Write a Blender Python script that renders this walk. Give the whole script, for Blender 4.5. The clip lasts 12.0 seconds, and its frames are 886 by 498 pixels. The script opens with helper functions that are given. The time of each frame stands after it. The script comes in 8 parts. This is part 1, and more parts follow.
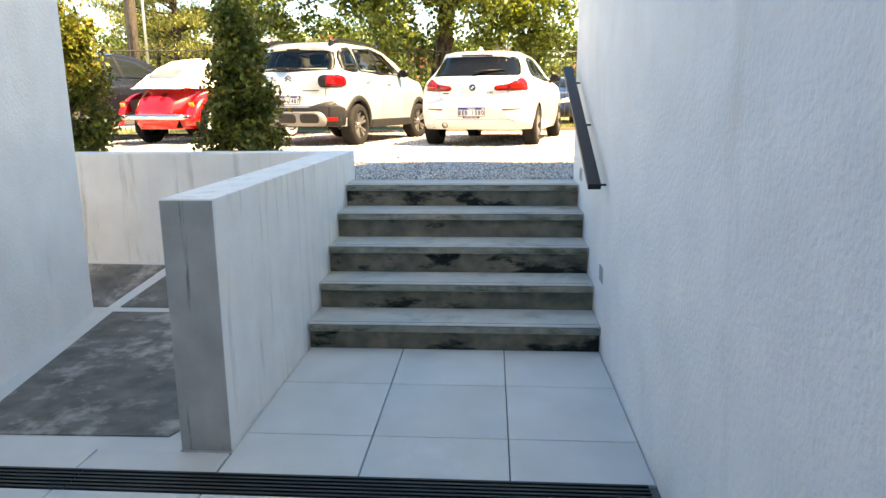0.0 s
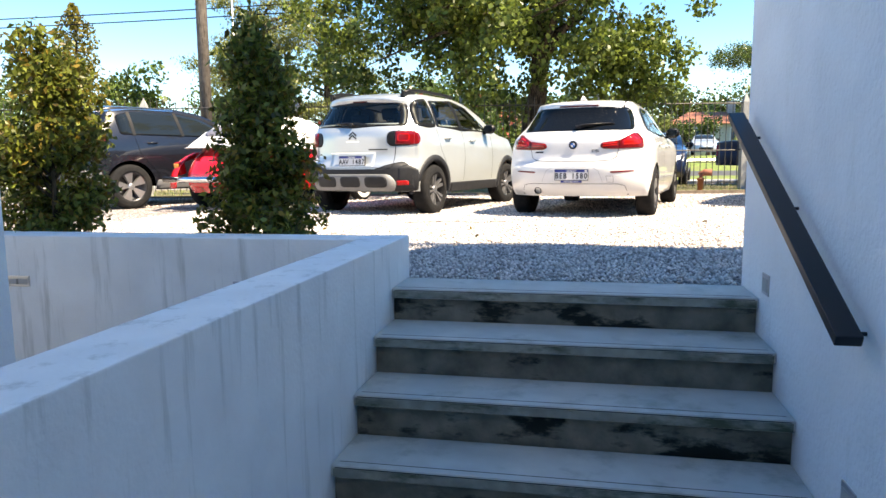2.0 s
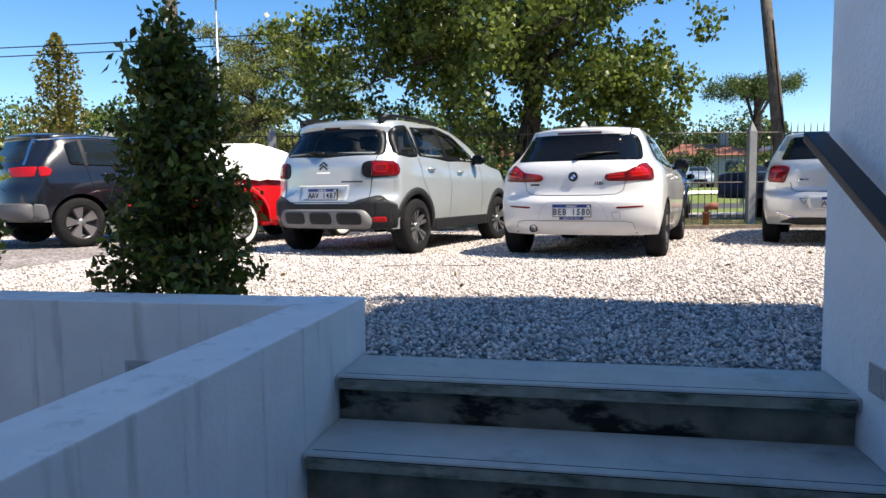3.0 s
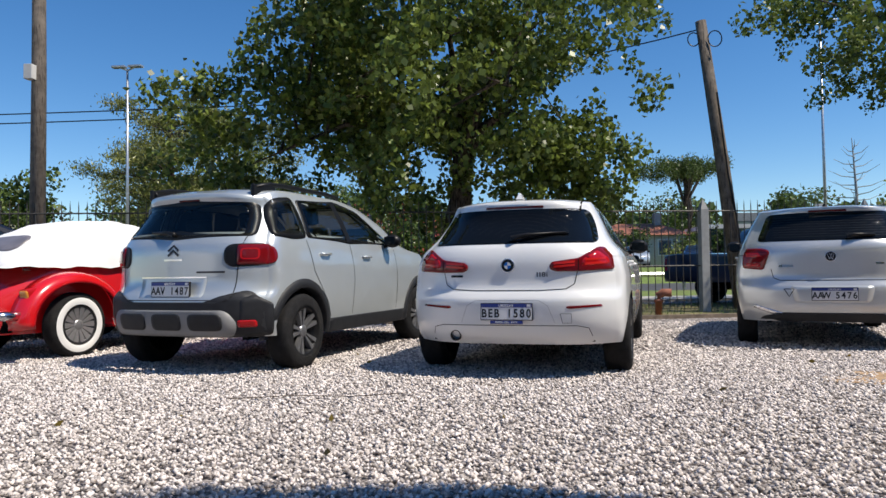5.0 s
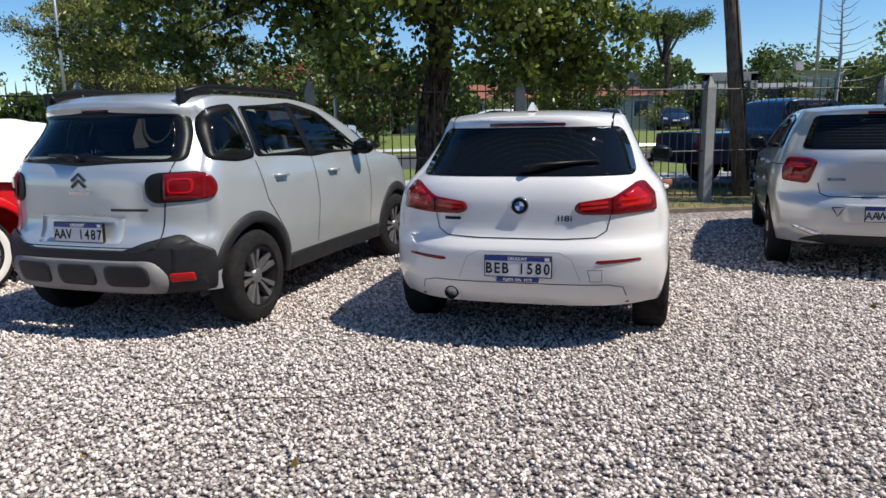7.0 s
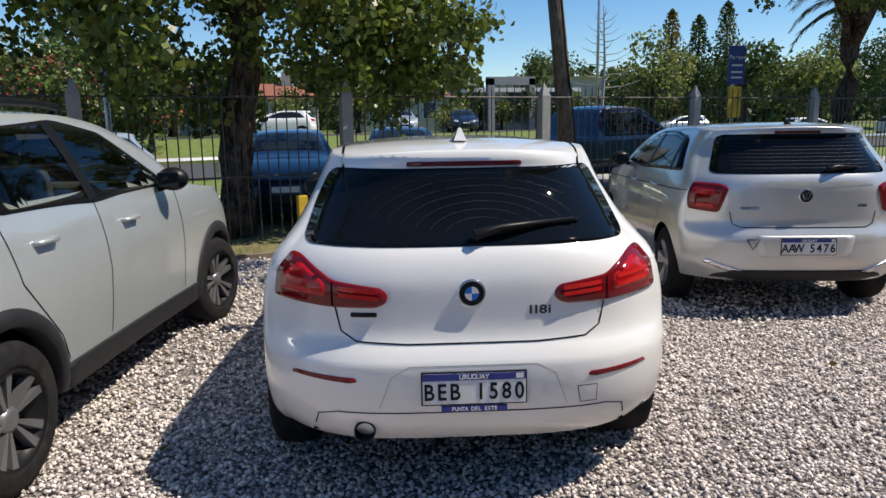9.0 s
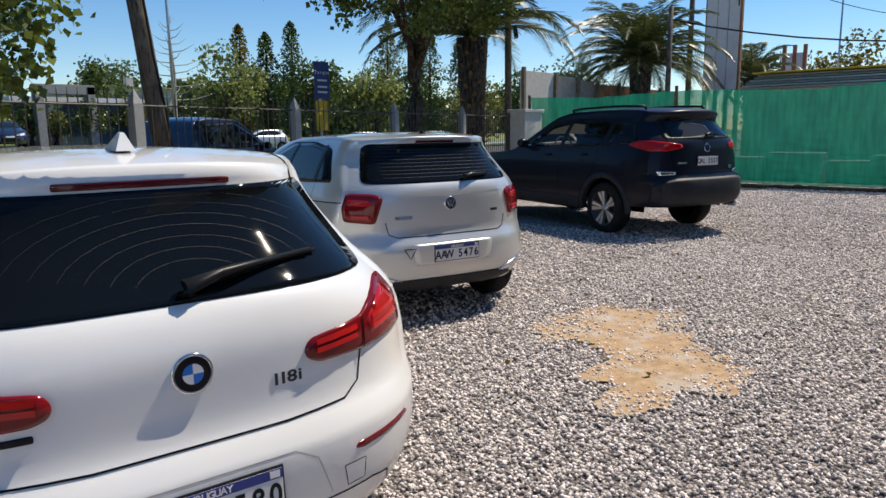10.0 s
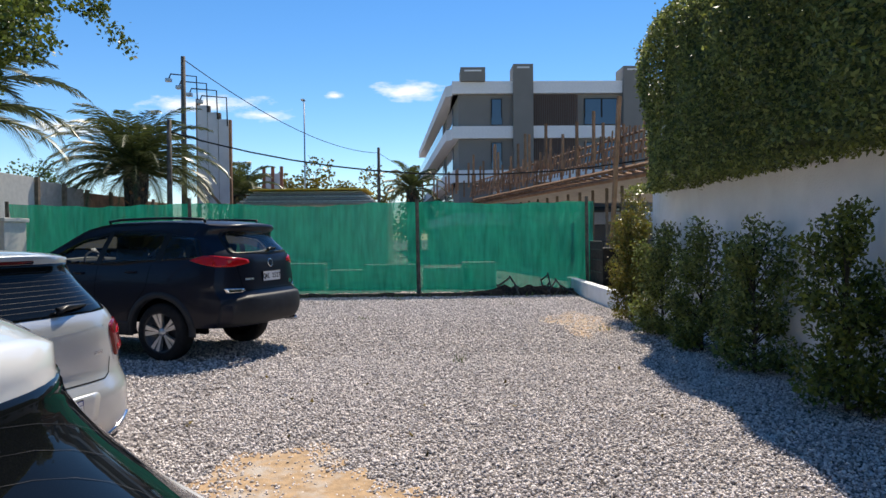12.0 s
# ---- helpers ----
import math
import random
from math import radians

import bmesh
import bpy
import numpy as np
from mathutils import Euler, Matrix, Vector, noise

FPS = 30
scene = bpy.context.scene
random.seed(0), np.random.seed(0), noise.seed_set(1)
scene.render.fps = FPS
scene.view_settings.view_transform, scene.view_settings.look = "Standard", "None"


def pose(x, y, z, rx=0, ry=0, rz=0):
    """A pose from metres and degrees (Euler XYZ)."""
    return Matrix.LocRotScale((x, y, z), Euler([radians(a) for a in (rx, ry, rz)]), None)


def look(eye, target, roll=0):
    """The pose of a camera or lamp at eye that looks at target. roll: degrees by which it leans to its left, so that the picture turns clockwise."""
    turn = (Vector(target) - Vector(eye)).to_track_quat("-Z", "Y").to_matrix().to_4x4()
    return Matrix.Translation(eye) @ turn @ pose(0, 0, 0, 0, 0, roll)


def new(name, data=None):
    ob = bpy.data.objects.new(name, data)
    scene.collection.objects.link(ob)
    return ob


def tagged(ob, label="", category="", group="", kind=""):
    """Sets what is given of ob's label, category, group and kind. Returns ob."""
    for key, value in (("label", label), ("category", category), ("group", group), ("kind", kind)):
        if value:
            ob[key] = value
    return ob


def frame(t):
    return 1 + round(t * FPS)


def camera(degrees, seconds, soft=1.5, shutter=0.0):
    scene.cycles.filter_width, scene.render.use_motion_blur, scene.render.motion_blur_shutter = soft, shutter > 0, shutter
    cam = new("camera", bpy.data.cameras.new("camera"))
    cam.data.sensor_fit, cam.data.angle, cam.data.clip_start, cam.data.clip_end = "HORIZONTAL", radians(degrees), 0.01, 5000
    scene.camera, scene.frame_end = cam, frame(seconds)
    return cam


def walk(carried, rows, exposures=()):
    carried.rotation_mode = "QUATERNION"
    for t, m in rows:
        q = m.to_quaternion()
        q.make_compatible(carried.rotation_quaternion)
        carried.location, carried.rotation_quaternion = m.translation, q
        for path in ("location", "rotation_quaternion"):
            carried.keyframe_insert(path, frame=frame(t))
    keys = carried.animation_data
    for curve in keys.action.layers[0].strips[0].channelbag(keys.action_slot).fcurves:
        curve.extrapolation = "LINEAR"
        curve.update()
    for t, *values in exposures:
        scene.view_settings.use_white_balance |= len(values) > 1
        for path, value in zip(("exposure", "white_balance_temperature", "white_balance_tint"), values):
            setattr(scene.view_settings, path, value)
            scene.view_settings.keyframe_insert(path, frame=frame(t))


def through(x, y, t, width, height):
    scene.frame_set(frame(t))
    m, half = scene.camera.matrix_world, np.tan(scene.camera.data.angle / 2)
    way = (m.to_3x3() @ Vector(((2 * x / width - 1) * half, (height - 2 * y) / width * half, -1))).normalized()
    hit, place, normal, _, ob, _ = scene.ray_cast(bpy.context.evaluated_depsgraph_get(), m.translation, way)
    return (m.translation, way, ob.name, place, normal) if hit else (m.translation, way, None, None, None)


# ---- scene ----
cam = camera(65.7, 12.0)
PATH = [
    (0, (1.196, -5.555, 0.645), (1.057, -3.603, 0.229), -0.5),
    (0.5, (1.181, -5.099, 0.661), (0.91, -3.161, 0.248), -0.5),
    (1, (1.138, -4.612, 0.676), (0.814, -2.67, 0.326), -0.6),
    (1.5, (1.068, -4.104, 0.693), (0.687, -2.163, 0.398), -0.6),
    (2, (1.024, -3.6, 0.695), (0.63, -1.656, 0.44), -0.6),
    (2.5, (0.937, -3.066, 0.713), (0.543, -1.116, 0.505), -0.6),
    (2.7, (0.911, -2.861, 0.714), (0.526, -0.908, 0.526), -0.6),
    (4.3, (1.052, -1.051, 0.745), (0.745, 0.924, 0.7), -0.7),
    (4.5, (1.022, -0.885, 0.757), (0.756, 1.097, 0.749), -0.7),
    (5, (0.942, -0.563, 0.831), (0.745, 1.426, 0.894), -0.8),
    (5.5, (0.912, -0.245, 0.941), (0.76, 1.749, 0.928), -0.8),
    (6, (0.828, 0.027, 1.111), (0.69, 1.998, 0.801), -0.9),
    (6.5, (0.795, 0.326, 1.266), (0.658, 2.288, 0.9), -1.0),
    (6.7, (0.749, 0.462, 1.291), (0.621, 2.427, 0.941), -1.0),
    (8.3, (0.344, 1.729, 1.513), (0.39, 3.695, 1.147), -1.2),
    (8.5, (0.272, 1.881, 1.52), (0.371, 3.846, 1.16), -1.2),
    (9, (0.174, 2.308, 1.498), (0.673, 4.211, 1.135), -0.9),
    (9.5, (0.083, 2.703, 1.48), (1.011, 4.44, 1.131), -0.9),
    (9.7, (0.043, 2.874, 1.472), (1.203, 4.467, 1.132), -0.7),
    (10, (0.072, 3.127, 1.466), (1.559, 4.42, 1.126), -0.8),
    (10.5, (0.129, 3.489, 1.496), (1.904, 4.345, 1.153), -0.5),
    (11, (0.198, 3.872, 1.518), (2.126, 4.302, 1.209), -0.4),
    (11.5, (0.351, 4.224, 1.53), (2.339, 4.361, 1.359), -0.4),
    (12, (0.384, 4.444, 1.512), (2.383, 4.405, 1.475), -0.5),
]
EXPOSURES = [(0, 2.5, 17000, 14), (0.5, 2.35, 16000, 13), (1.2, 2.0, 11800, 10), (2.0, 1.6, 8700, 10), (2.7, 0.97, 7600, 10), (4.3, 0.1, 6900, 10), (6.5, 0.1, 6900, 10), (8.5, 0.1, 7100, 10), (10.5, 0.1, 7300, 10), (12, 0.27, 7100, 10)]
walk(cam, [(t, look(eye, target, roll)) for t, eye, target, roll in PATH], EXPOSURES)

# ---- world and sun ----
SUN_WAY = Vector((0.63, -0.18, 1.0)).normalized()
world = bpy.data.worlds.new("sky")
scene.world = world
world.use_nodes = True
wn = world.node_tree
sky = wn.nodes.new("ShaderNodeTexSky")
sky.sky_type, sky.sun_disc = "NISHITA", False
sky.sun_elevation = math.asin(SUN_WAY.z)
sky.sun_rotation = math.atan2(SUN_WAY.x, SUN_WAY.y)
sky.altitude = 900
sky.air_density, sky.dust_density, sky.ozone_density = 1.0, 0.0, 4.0
deep = wn.nodes.new("ShaderNodeHueSaturation")
deep.inputs["Saturation"].default_value, deep.inputs["Hue"].default_value = 1.27, 0.503
wn.links.new(sky.outputs[0], deep.inputs["Color"])
wn.links.new(deep.outputs[0], wn.nodes["Background"].inputs[0])
wn.nodes["Background"].inputs[1].default_value = 0.137
sun = new("sun", bpy.data.lights.new("sun", "SUN"))
sun.data.energy, sun.data.angle, sun.data.color = 5.0, radians(0.53), (1.0, 0.95, 0.87)
sun.matrix_world = look(SUN_WAY * 60, (0, 0, 0))


# ---- materials ----
def material(name, color, rough=0.6, metal=0.0, coat=0.0, vary=0.15, scale=8.0, bump=0.0, bump_scale=60.0, stain=None, stain_scale=1.2, stain_at=0.55, per_piece=0.0, island=False, spec=0.5, streak=1.0, soft=0.18):
    """A surface with grain, stains and fine relief, all in metres."""
    m = bpy.data.materials.new(name)
    m.use_nodes = True
    t = m.node_tree
    n, l = t.nodes, t.links
    p = n["Principled BSDF"]
    p.inputs["Roughness"].default_value, p.inputs["Metallic"].default_value = rough, metal
    p.inputs["Coat Weight"].default_value, p.inputs["Coat Roughness"].default_value = coat, 0.03
    p.inputs["Specular IOR Level"].default_value = spec
    p.inputs["Base Color"].default_value = (*color, 1)
    co = n.new("ShaderNodeTexCoord")
    source = None
    if vary > 0:
        a = n.new("ShaderNodeTexNoise")
        a.inputs["Scale"].default_value, a.inputs["Detail"].default_value = scale, 6
        l.new(co.outputs["Object"], a.inputs["Vector"])
        ramp = n.new("ShaderNodeValToRGB")
        ramp.color_ramp.elements[0].position, ramp.color_ramp.elements[1].position = 0.3, 0.7
        ramp.color_ramp.elements[0].color = (*[c * (1 - vary) for c in color], 1)
        ramp.color_ramp.elements[1].color = (*[min(1, c * (1 + vary)) for c in color], 1)
        l.new(a.outputs["Fac"], ramp.inputs["Fac"])
        source = ramp.outputs["Color"]
    if stain:
        b = n.new("ShaderNodeTexNoise")
        b.inputs["Scale"].default_value, b.inputs["Detail"].default_value, b.inputs["Roughness"].default_value = stain_scale, 8, 0.65
        mp = n.new("ShaderNodeMapping")
        mp.inputs["Scale"].default_value = (streak, streak, 1.0)
        l.new(co.outputs["Object"], mp.inputs[0])
        l.new(mp.outputs[0], b.inputs["Vector"])
        r2 = n.new("ShaderNodeValToRGB")
        r2.color_ramp.elements[0].position, r2.color_ramp.elements[1].position = stain_at, min(1, stain_at + soft)
        l.new(b.outputs["Fac"], r2.inputs["Fac"])
        mix = n.new("ShaderNodeMix")
        mix.data_type = "RGBA"
        mix.inputs[7].default_value = (*stain, 1)
        l.new(r2.outputs["Color"], mix.inputs[0])
        if source:
            l.new(source, mix.inputs[6])
        else:
            mix.inputs[6].default_value = (*color, 1)
        source = mix.outputs[2]
    if per_piece > 0:
        if island:
            g = n.new("ShaderNodeNewGeometry")
            out = g.outputs["Random Per Island"]
        else:
            g = n.new("ShaderNodeObjectInfo")
            out = g.outputs["Random"]
        mr = n.new("ShaderNodeMapRange")
        mr.inputs[3].default_value, mr.inputs[4].default_value = 1 - per_piece, 1 + per_piece
        l.new(out, mr.inputs[0])
        hs = n.new("ShaderNodeHueSaturation")
        l.new(mr.outputs[0], hs.inputs["Value"])
        if source:
            l.new(source, hs.inputs["Color"])
        else:
            hs.inputs["Color"].default_value = (*color, 1)
        source = hs.outputs["Color"]
    if source:
        l.new(source, p.inputs["Base Color"])
    if bump > 0:
        c = n.new("ShaderNodeTexNoise")
        c.inputs["Scale"].default_value, c.inputs["Detail"].default_value = bump_scale, 5
        l.new(co.outputs["Object"], c.inputs["Vector"])
        bp = n.new("ShaderNodeBump")
        bp.inputs["Strength"].default_value, bp.inputs["Distance"].default_value = bump, 0.01
        l.new(c.outputs["Fac"], bp.inputs["Height"])
        l.new(bp.outputs["Normal"], p.inputs["Normal"])
    return m


STUCCO = material("white stucco", (0.86, 0.86, 0.86), 0.85, vary=0.05, scale=3, bump=0.7, bump_scale=46, stain=(0.74, 0.74, 0.71), stain_scale=0.7, stain_at=0.58, streak=5.0)
CONCRETE_WALL = material("painted concrete", (0.82, 0.82, 0.81), 0.8, vary=0.06, scale=4, bump=0.3, bump_scale=45, stain=(0.50, 0.50, 0.47), stain_scale=0.9, stain_at=0.55, streak=12.0)
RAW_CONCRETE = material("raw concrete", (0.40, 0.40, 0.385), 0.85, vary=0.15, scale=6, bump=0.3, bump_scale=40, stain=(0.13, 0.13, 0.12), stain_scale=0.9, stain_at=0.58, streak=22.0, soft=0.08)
TILE = material("grey floor tile", (0.60, 0.59, 0.565), 0.5, vary=0.07, scale=3, bump=0.05, stain=(0.68, 0.68, 0.67), stain_scale=2.5, stain_at=0.62, per_piece=0.05)
TREAD = material("grey stone tread", (0.50, 0.485, 0.445), 0.6, vary=0.1, scale=6, bump=0.1, stain=(0.27, 0.28, 0.235), stain_scale=3.2, stain_at=0.54)
# brown base far darker than the treads, with near-black blotches
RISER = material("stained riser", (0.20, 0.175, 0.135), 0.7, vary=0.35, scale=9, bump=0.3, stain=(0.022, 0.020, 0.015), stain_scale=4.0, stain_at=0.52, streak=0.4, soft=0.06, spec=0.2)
NOSING = material("mossy step edge", (0.27, 0.265, 0.215), 0.7, vary=0.3, scale=10, bump=0.15, stain=(0.07, 0.08, 0.045), stain_scale=8.0, stain_at=0.5, streak=0.35, soft=0.12)
GROUT = material("dark grout", (0.12, 0.12, 0.12), 0.9)
MAT_DARK = material("dark wet slab", (0.125, 0.115, 0.10), 0.6, vary=0.4, scale=7, bump=0.25, stain=(0.40, 0.37, 0.33), stain_scale=3.0, stain_at=0.5, soft=0.14)
GRATE = material("drain steel", (0.04, 0.038, 0.035), 0.5, metal=0.4)
RAIL = material("black handrail", (0.010, 0.010, 0.014), 0.4, vary=0.1, spec=0.3)
STEEL = material("galvanised steel", (0.5, 0.5, 0.5), 0.4, metal=0.8)
def gravel_material(name, scale):
    """Packed crushed stones, the shade in their joints painted dark, each stone of its own grey-pink."""
    m = bpy.data.materials.new(name)
    m.use_nodes = True
    n, l = m.node_tree.nodes, m.node_tree.links
    p = n["Principled BSDF"]
    p.inputs["Roughness"].default_value, p.inputs["Specular IOR Level"].default_value = 0.9, 0.2
    co = n.new("ShaderNodeTexCoord")
    cell, edge, broad = n.new("ShaderNodeTexVoronoi"), n.new("ShaderNodeTexVoronoi"), n.new("ShaderNodeTexNoise")
    edge.feature = "DISTANCE_TO_EDGE"
    broad.inputs["Scale"].default_value, broad.inputs["Detail"].default_value = 0.8, 5
    for t in (cell, edge):
        t.inputs["Scale"].default_value = scale
        l.new(co.outputs["Object"], t.inputs["Vector"])
    l.new(co.outputs["Object"], broad.inputs["Vector"])
    pick = n.new("ShaderNodeSeparateColor")
    l.new(cell.outputs["Color"], pick.inputs[0])
    tone = n.new("ShaderNodeValToRGB")
    tone.color_ramp.elements[0].color, tone.color_ramp.elements[1].color = (0.16, 0.14, 0.135, 1), (0.72, 0.66, 0.63, 1)
    mid = tone.color_ramp.elements.new(0.55)
    mid.color = (0.36, 0.32, 0.31, 1)
    l.new(pick.outputs[0], tone.inputs[0])
    gap = n.new("ShaderNodeMapRange")
    gap.inputs[1].default_value, gap.inputs[2].default_value = 0.01, 0.12
    l.new(edge.outputs["Distance"], gap.inputs[0])
    mix = n.new("ShaderNodeMix")
    mix.data_type = "RGBA"
    # near-black between the stones puts crevice shade into the colour
    mix.inputs[6].default_value = (0.05, 0.045, 0.042, 1)
    l.new(gap.outputs[0], mix.inputs[0])
    l.new(tone.outputs[0], mix.inputs[7])
    dust = n.new("ShaderNodeHueSaturation")
    tide = n.new("ShaderNodeMapRange")
    tide.inputs[1].default_value, tide.inputs[2].default_value, tide.inputs[3].default_value, tide.inputs[4].default_value = 0.3, 0.7, 0.82, 1.15
    l.new(broad.outputs["Fac"], tide.inputs[0])
    l.new(tide.outputs[0], dust.inputs["Value"])
    l.new(mix.outputs[2], dust.inputs["Color"])
    l.new(dust.outputs[0], p.inputs["Base Color"])
    bp = n.new("ShaderNodeBump")
    bp.inputs["Strength"].default_value, bp.inputs["Distance"].default_value = 0.9, 0.02
    l.new(edge.outputs["Distance"], bp.inputs["Height"])
    l.new(bp.outputs["Normal"], p.inputs["Normal"])
    return m


GRAVEL = gravel_material("gravel bed", 34.0)
STONE = material("gravel stones", (0.62, 0.56, 0.53), 0.85, vary=0.12, scale=25, per_piece=0.55, island=True, spec=0.25)
SAND = material("sandy earth", (0.40, 0.265, 0.15), 0.95, vary=0.25, scale=14, bump=0.6, bump_scale=50, stain=(0.45, 0.40, 0.35), stain_scale=3.0, stain_at=0.5)
GRASS = material("grass", (0.13, 0.18, 0.035), 0.9, vary=0.4, scale=5, bump=0.6, bump_scale=25, stain=(0.17, 0.155, 0.06), stain_scale=0.8, stain_at=0.5)
DRY_GRASS = material("dry verge grass", (0.17, 0.145, 0.065), 0.95, vary=0.45, scale=6, bump=0.6, bump_scale=25, stain=(0.10, 0.12, 0.035), stain_scale=1.5, stain_at=0.5)
BLADE = material("grass blades", (0.12, 0.17, 0.035), 0.8, vary=0.3, scale=2, per_piece=0.35, island=True)
ASPHALT = material("asphalt", (0.06, 0.06, 0.062), 0.9, vary=0.15, scale=12, bump=0.2)
PAVING = material("pavement concrete", (0.42, 0.40, 0.37), 0.9, vary=0.1, scale=5)
TIMBER = material("weathered timber", (0.20, 0.155, 0.115), 0.85, vary=0.3, scale=9, bump=0.3, bump_scale=30)
POLEWOOD = material("grey pole wood", (0.135, 0.11, 0.088), 0.9, vary=0.35, scale=7, bump=0.5, bump_scale=25, stain=(0.04, 0.032, 0.026), stain_scale=4.0, stain_at=0.52, streak=9.0, soft=0.1)
PLANK = material("formwork timber", (0.30, 0.165, 0.09), 0.85, vary=0.3, scale=4, per_piece=0.3)
BARK = material("tree bark", (0.10, 0.078, 0.058), 0.95, vary=0.45, scale=9, bump=1.0, bump_scale=16, stain=(0.022, 0.017, 0.013), stain_scale=3.2, stain_at=0.47, streak=6.0, soft=0.12, spec=0.15)
FENCE_IRON = material("dark iron", (0.07, 0.064, 0.058), 0.6, metal=0.3, vary=0.3)
POST_CONC = material("precast post", (0.30, 0.30, 0.29), 0.9, vary=0.15, scale=6, bump=0.2)
RED_TILE = material("red roof tile", (0.27, 0.10, 0.06), 0.8, vary=0.25, scale=4)
HOUSE_WHITE = material("house render", (0.58, 0.56, 0.52), 0.9, vary=0.08)
GREYBUILD = material("grey render", (0.205, 0.195, 0.18), 0.85, vary=0.06, scale=1.0)
WHITEBAND = material("white band", (0.78, 0.78, 0.79), 0.8, vary=0.04)
SLATWOOD = material("brown slats", (0.13, 0.085, 0.07), 0.7, vary=0.2)
WINDOW = material("window glass", (0.05, 0.09, 0.14), 0.05, vary=0, spec=0.9)
TYRE = material("tyre rubber", (0.014, 0.014, 0.015), 0.85, spec=0.2, vary=0.3, scale=20, bump=0.4, bump_scale=70, stain=(0.032, 0.029, 0.027), stain_scale=4)
CLADDING = material("black plastic", (0.020, 0.021, 0.024), 0.55, spec=0.3, vary=0.2, scale=12)
GLASS_DARK = material("tinted glass", (0.005, 0.006, 0.007), 0.03, vary=0, spec=0.22)
GLASS_CLEAR = material("car glass", (0.012, 0.016, 0.018), 0.03, vary=0, spec=0.4)
BLACK = material("black trim", (0.008, 0.008, 0.009), 0.4, vary=0.1, spec=0.25)
GAP = material("panel gap", (0.006, 0.006, 0.006), 0.9, vary=0, spec=0.05)
CHROME = material("chrome", (0.75, 0.75, 0.77), 0.12, metal=1.0, vary=0)
MACHINED = material("machined dark alloy", (0.27, 0.27, 0.28), 0.35, metal=0.7, vary=0.05)
ALLOY = material("alloy", (0.48, 0.48, 0.49), 0.3, metal=0.8, vary=0.05)
DARKALLOY = material("dark alloy", (0.05, 0.05, 0.055), 0.35, metal=0.6, vary=0.1)
LAMP_RED = material("tail lamp red", (0.44, 0.008, 0.011), 0.08, spec=0.3, coat=0.25, vary=0.1, scale=20)
LAMP_DEEP = material("tail lamp dark red", (0.17, 0.005, 0.008), 0.06, spec=0.3, coat=0.25, vary=0.1)
BRAKE_STRIP = material("dim brake strip", (0.09, 0.005, 0.008), 0.15, vary=0.1)
LAMP_BRIGHT = material("tail lamp bright red", (0.58, 0.018, 0.015), 0.15, spec=0.3, coat=0.25, vary=0.05)
AMBER = material("amber lens", (0.75, 0.28, 0.03), 0.1, coat=1.0, vary=0.1)
CLEARLENS = material("clear lens", (0.6, 0.6, 0.62), 0.08, coat=1.0, vary=0)
PLATE_WHITE = material("plate white", (0.72, 0.72, 0.72), 0.4, vary=0.03)
PLATE_BLUE = material("plate blue", (0.02, 0.04, 0.22), 0.4, vary=0.05)
BADGE_BLUE = material("badge blue", (0.02, 0.16, 0.55), 0.2, coat=0.5, vary=0)
PAINT_WHITE = material("white car paint", (0.78, 0.78, 0.77), 0.3, coat=1.0, vary=0.015, scale=2)
SKID_GREY = material("satin grey plastic", (0.22, 0.22, 0.22), 0.5, vary=0.08)
PAINT_SILVER = material("silver car paint", (0.53, 0.565, 0.575), 0.3, metal=0.45, coat=1.0, vary=0.03, scale=3)
PAINT_SILVER_B = material("bright silver paint", (0.60, 0.61, 0.605), 0.3, metal=0.45, coat=1.0, vary=0.03, scale=3)
PAINT_NAVY = material("dark navy paint", (0.005, 0.006, 0.014), 0.35, metal=0.0, spec=0.22, coat=0.15, vary=0.05)
PAINT_CHARCOAL = material("charcoal paint", (0.009, 0.010, 0.015), 0.26, metal=0.2, coat=0.8, vary=0.05)
PAINT_RED = material("bright red paint", (0.62, 0.008, 0.012), 0.25, coat=1.0, vary=0.03)
PAINT_BLUE = material("blue car paint", (0.007, 0.014, 0.045), 0.3, metal=0.2, coat=1.0, vary=0.05)
SOFTTOP = material("white canvas cover", (0.80, 0.80, 0.79), 0.8, vary=0.04, scale=5, bump=0.15, bump_scale=18)
YELLOW = material("yellow paint", (0.65, 0.42, 0.03), 0.6, vary=0.1)


def clear_glass(name, tint):
    """A thin tinted pane that shows what is behind it."""
    m = bpy.data.materials.new(name)
    m.use_nodes = True
    n, l = m.node_tree.nodes, m.node_tree.links
    n.remove(n["Principled BSDF"])
    tr, gl, fr, mx = n.new("ShaderNodeBsdfTransparent"), n.new("ShaderNodeBsdfGlossy"), n.new("ShaderNodeFresnel"), n.new("ShaderNodeMixShader")
    tr.inputs["Color"].default_value = (*tint, 1)
    gl.inputs["Roughness"].default_value = 0.02
    fr.inputs["IOR"].default_value = 1.45
    l.new(fr.outputs[0], mx.inputs[0])
    l.new(tr.outputs[0], mx.inputs[1])
    l.new(gl.outputs[0], mx.inputs[2])
    l.new(mx.outputs[0], n["Material Output"].inputs["Surface"])
    return m


CAR_PANE = clear_glass("clear car pane", (0.62, 0.68, 0.66))
SEAT = material("dark seat fabric", (0.03, 0.03, 0.032), 0.9, vary=0.2, scale=20)


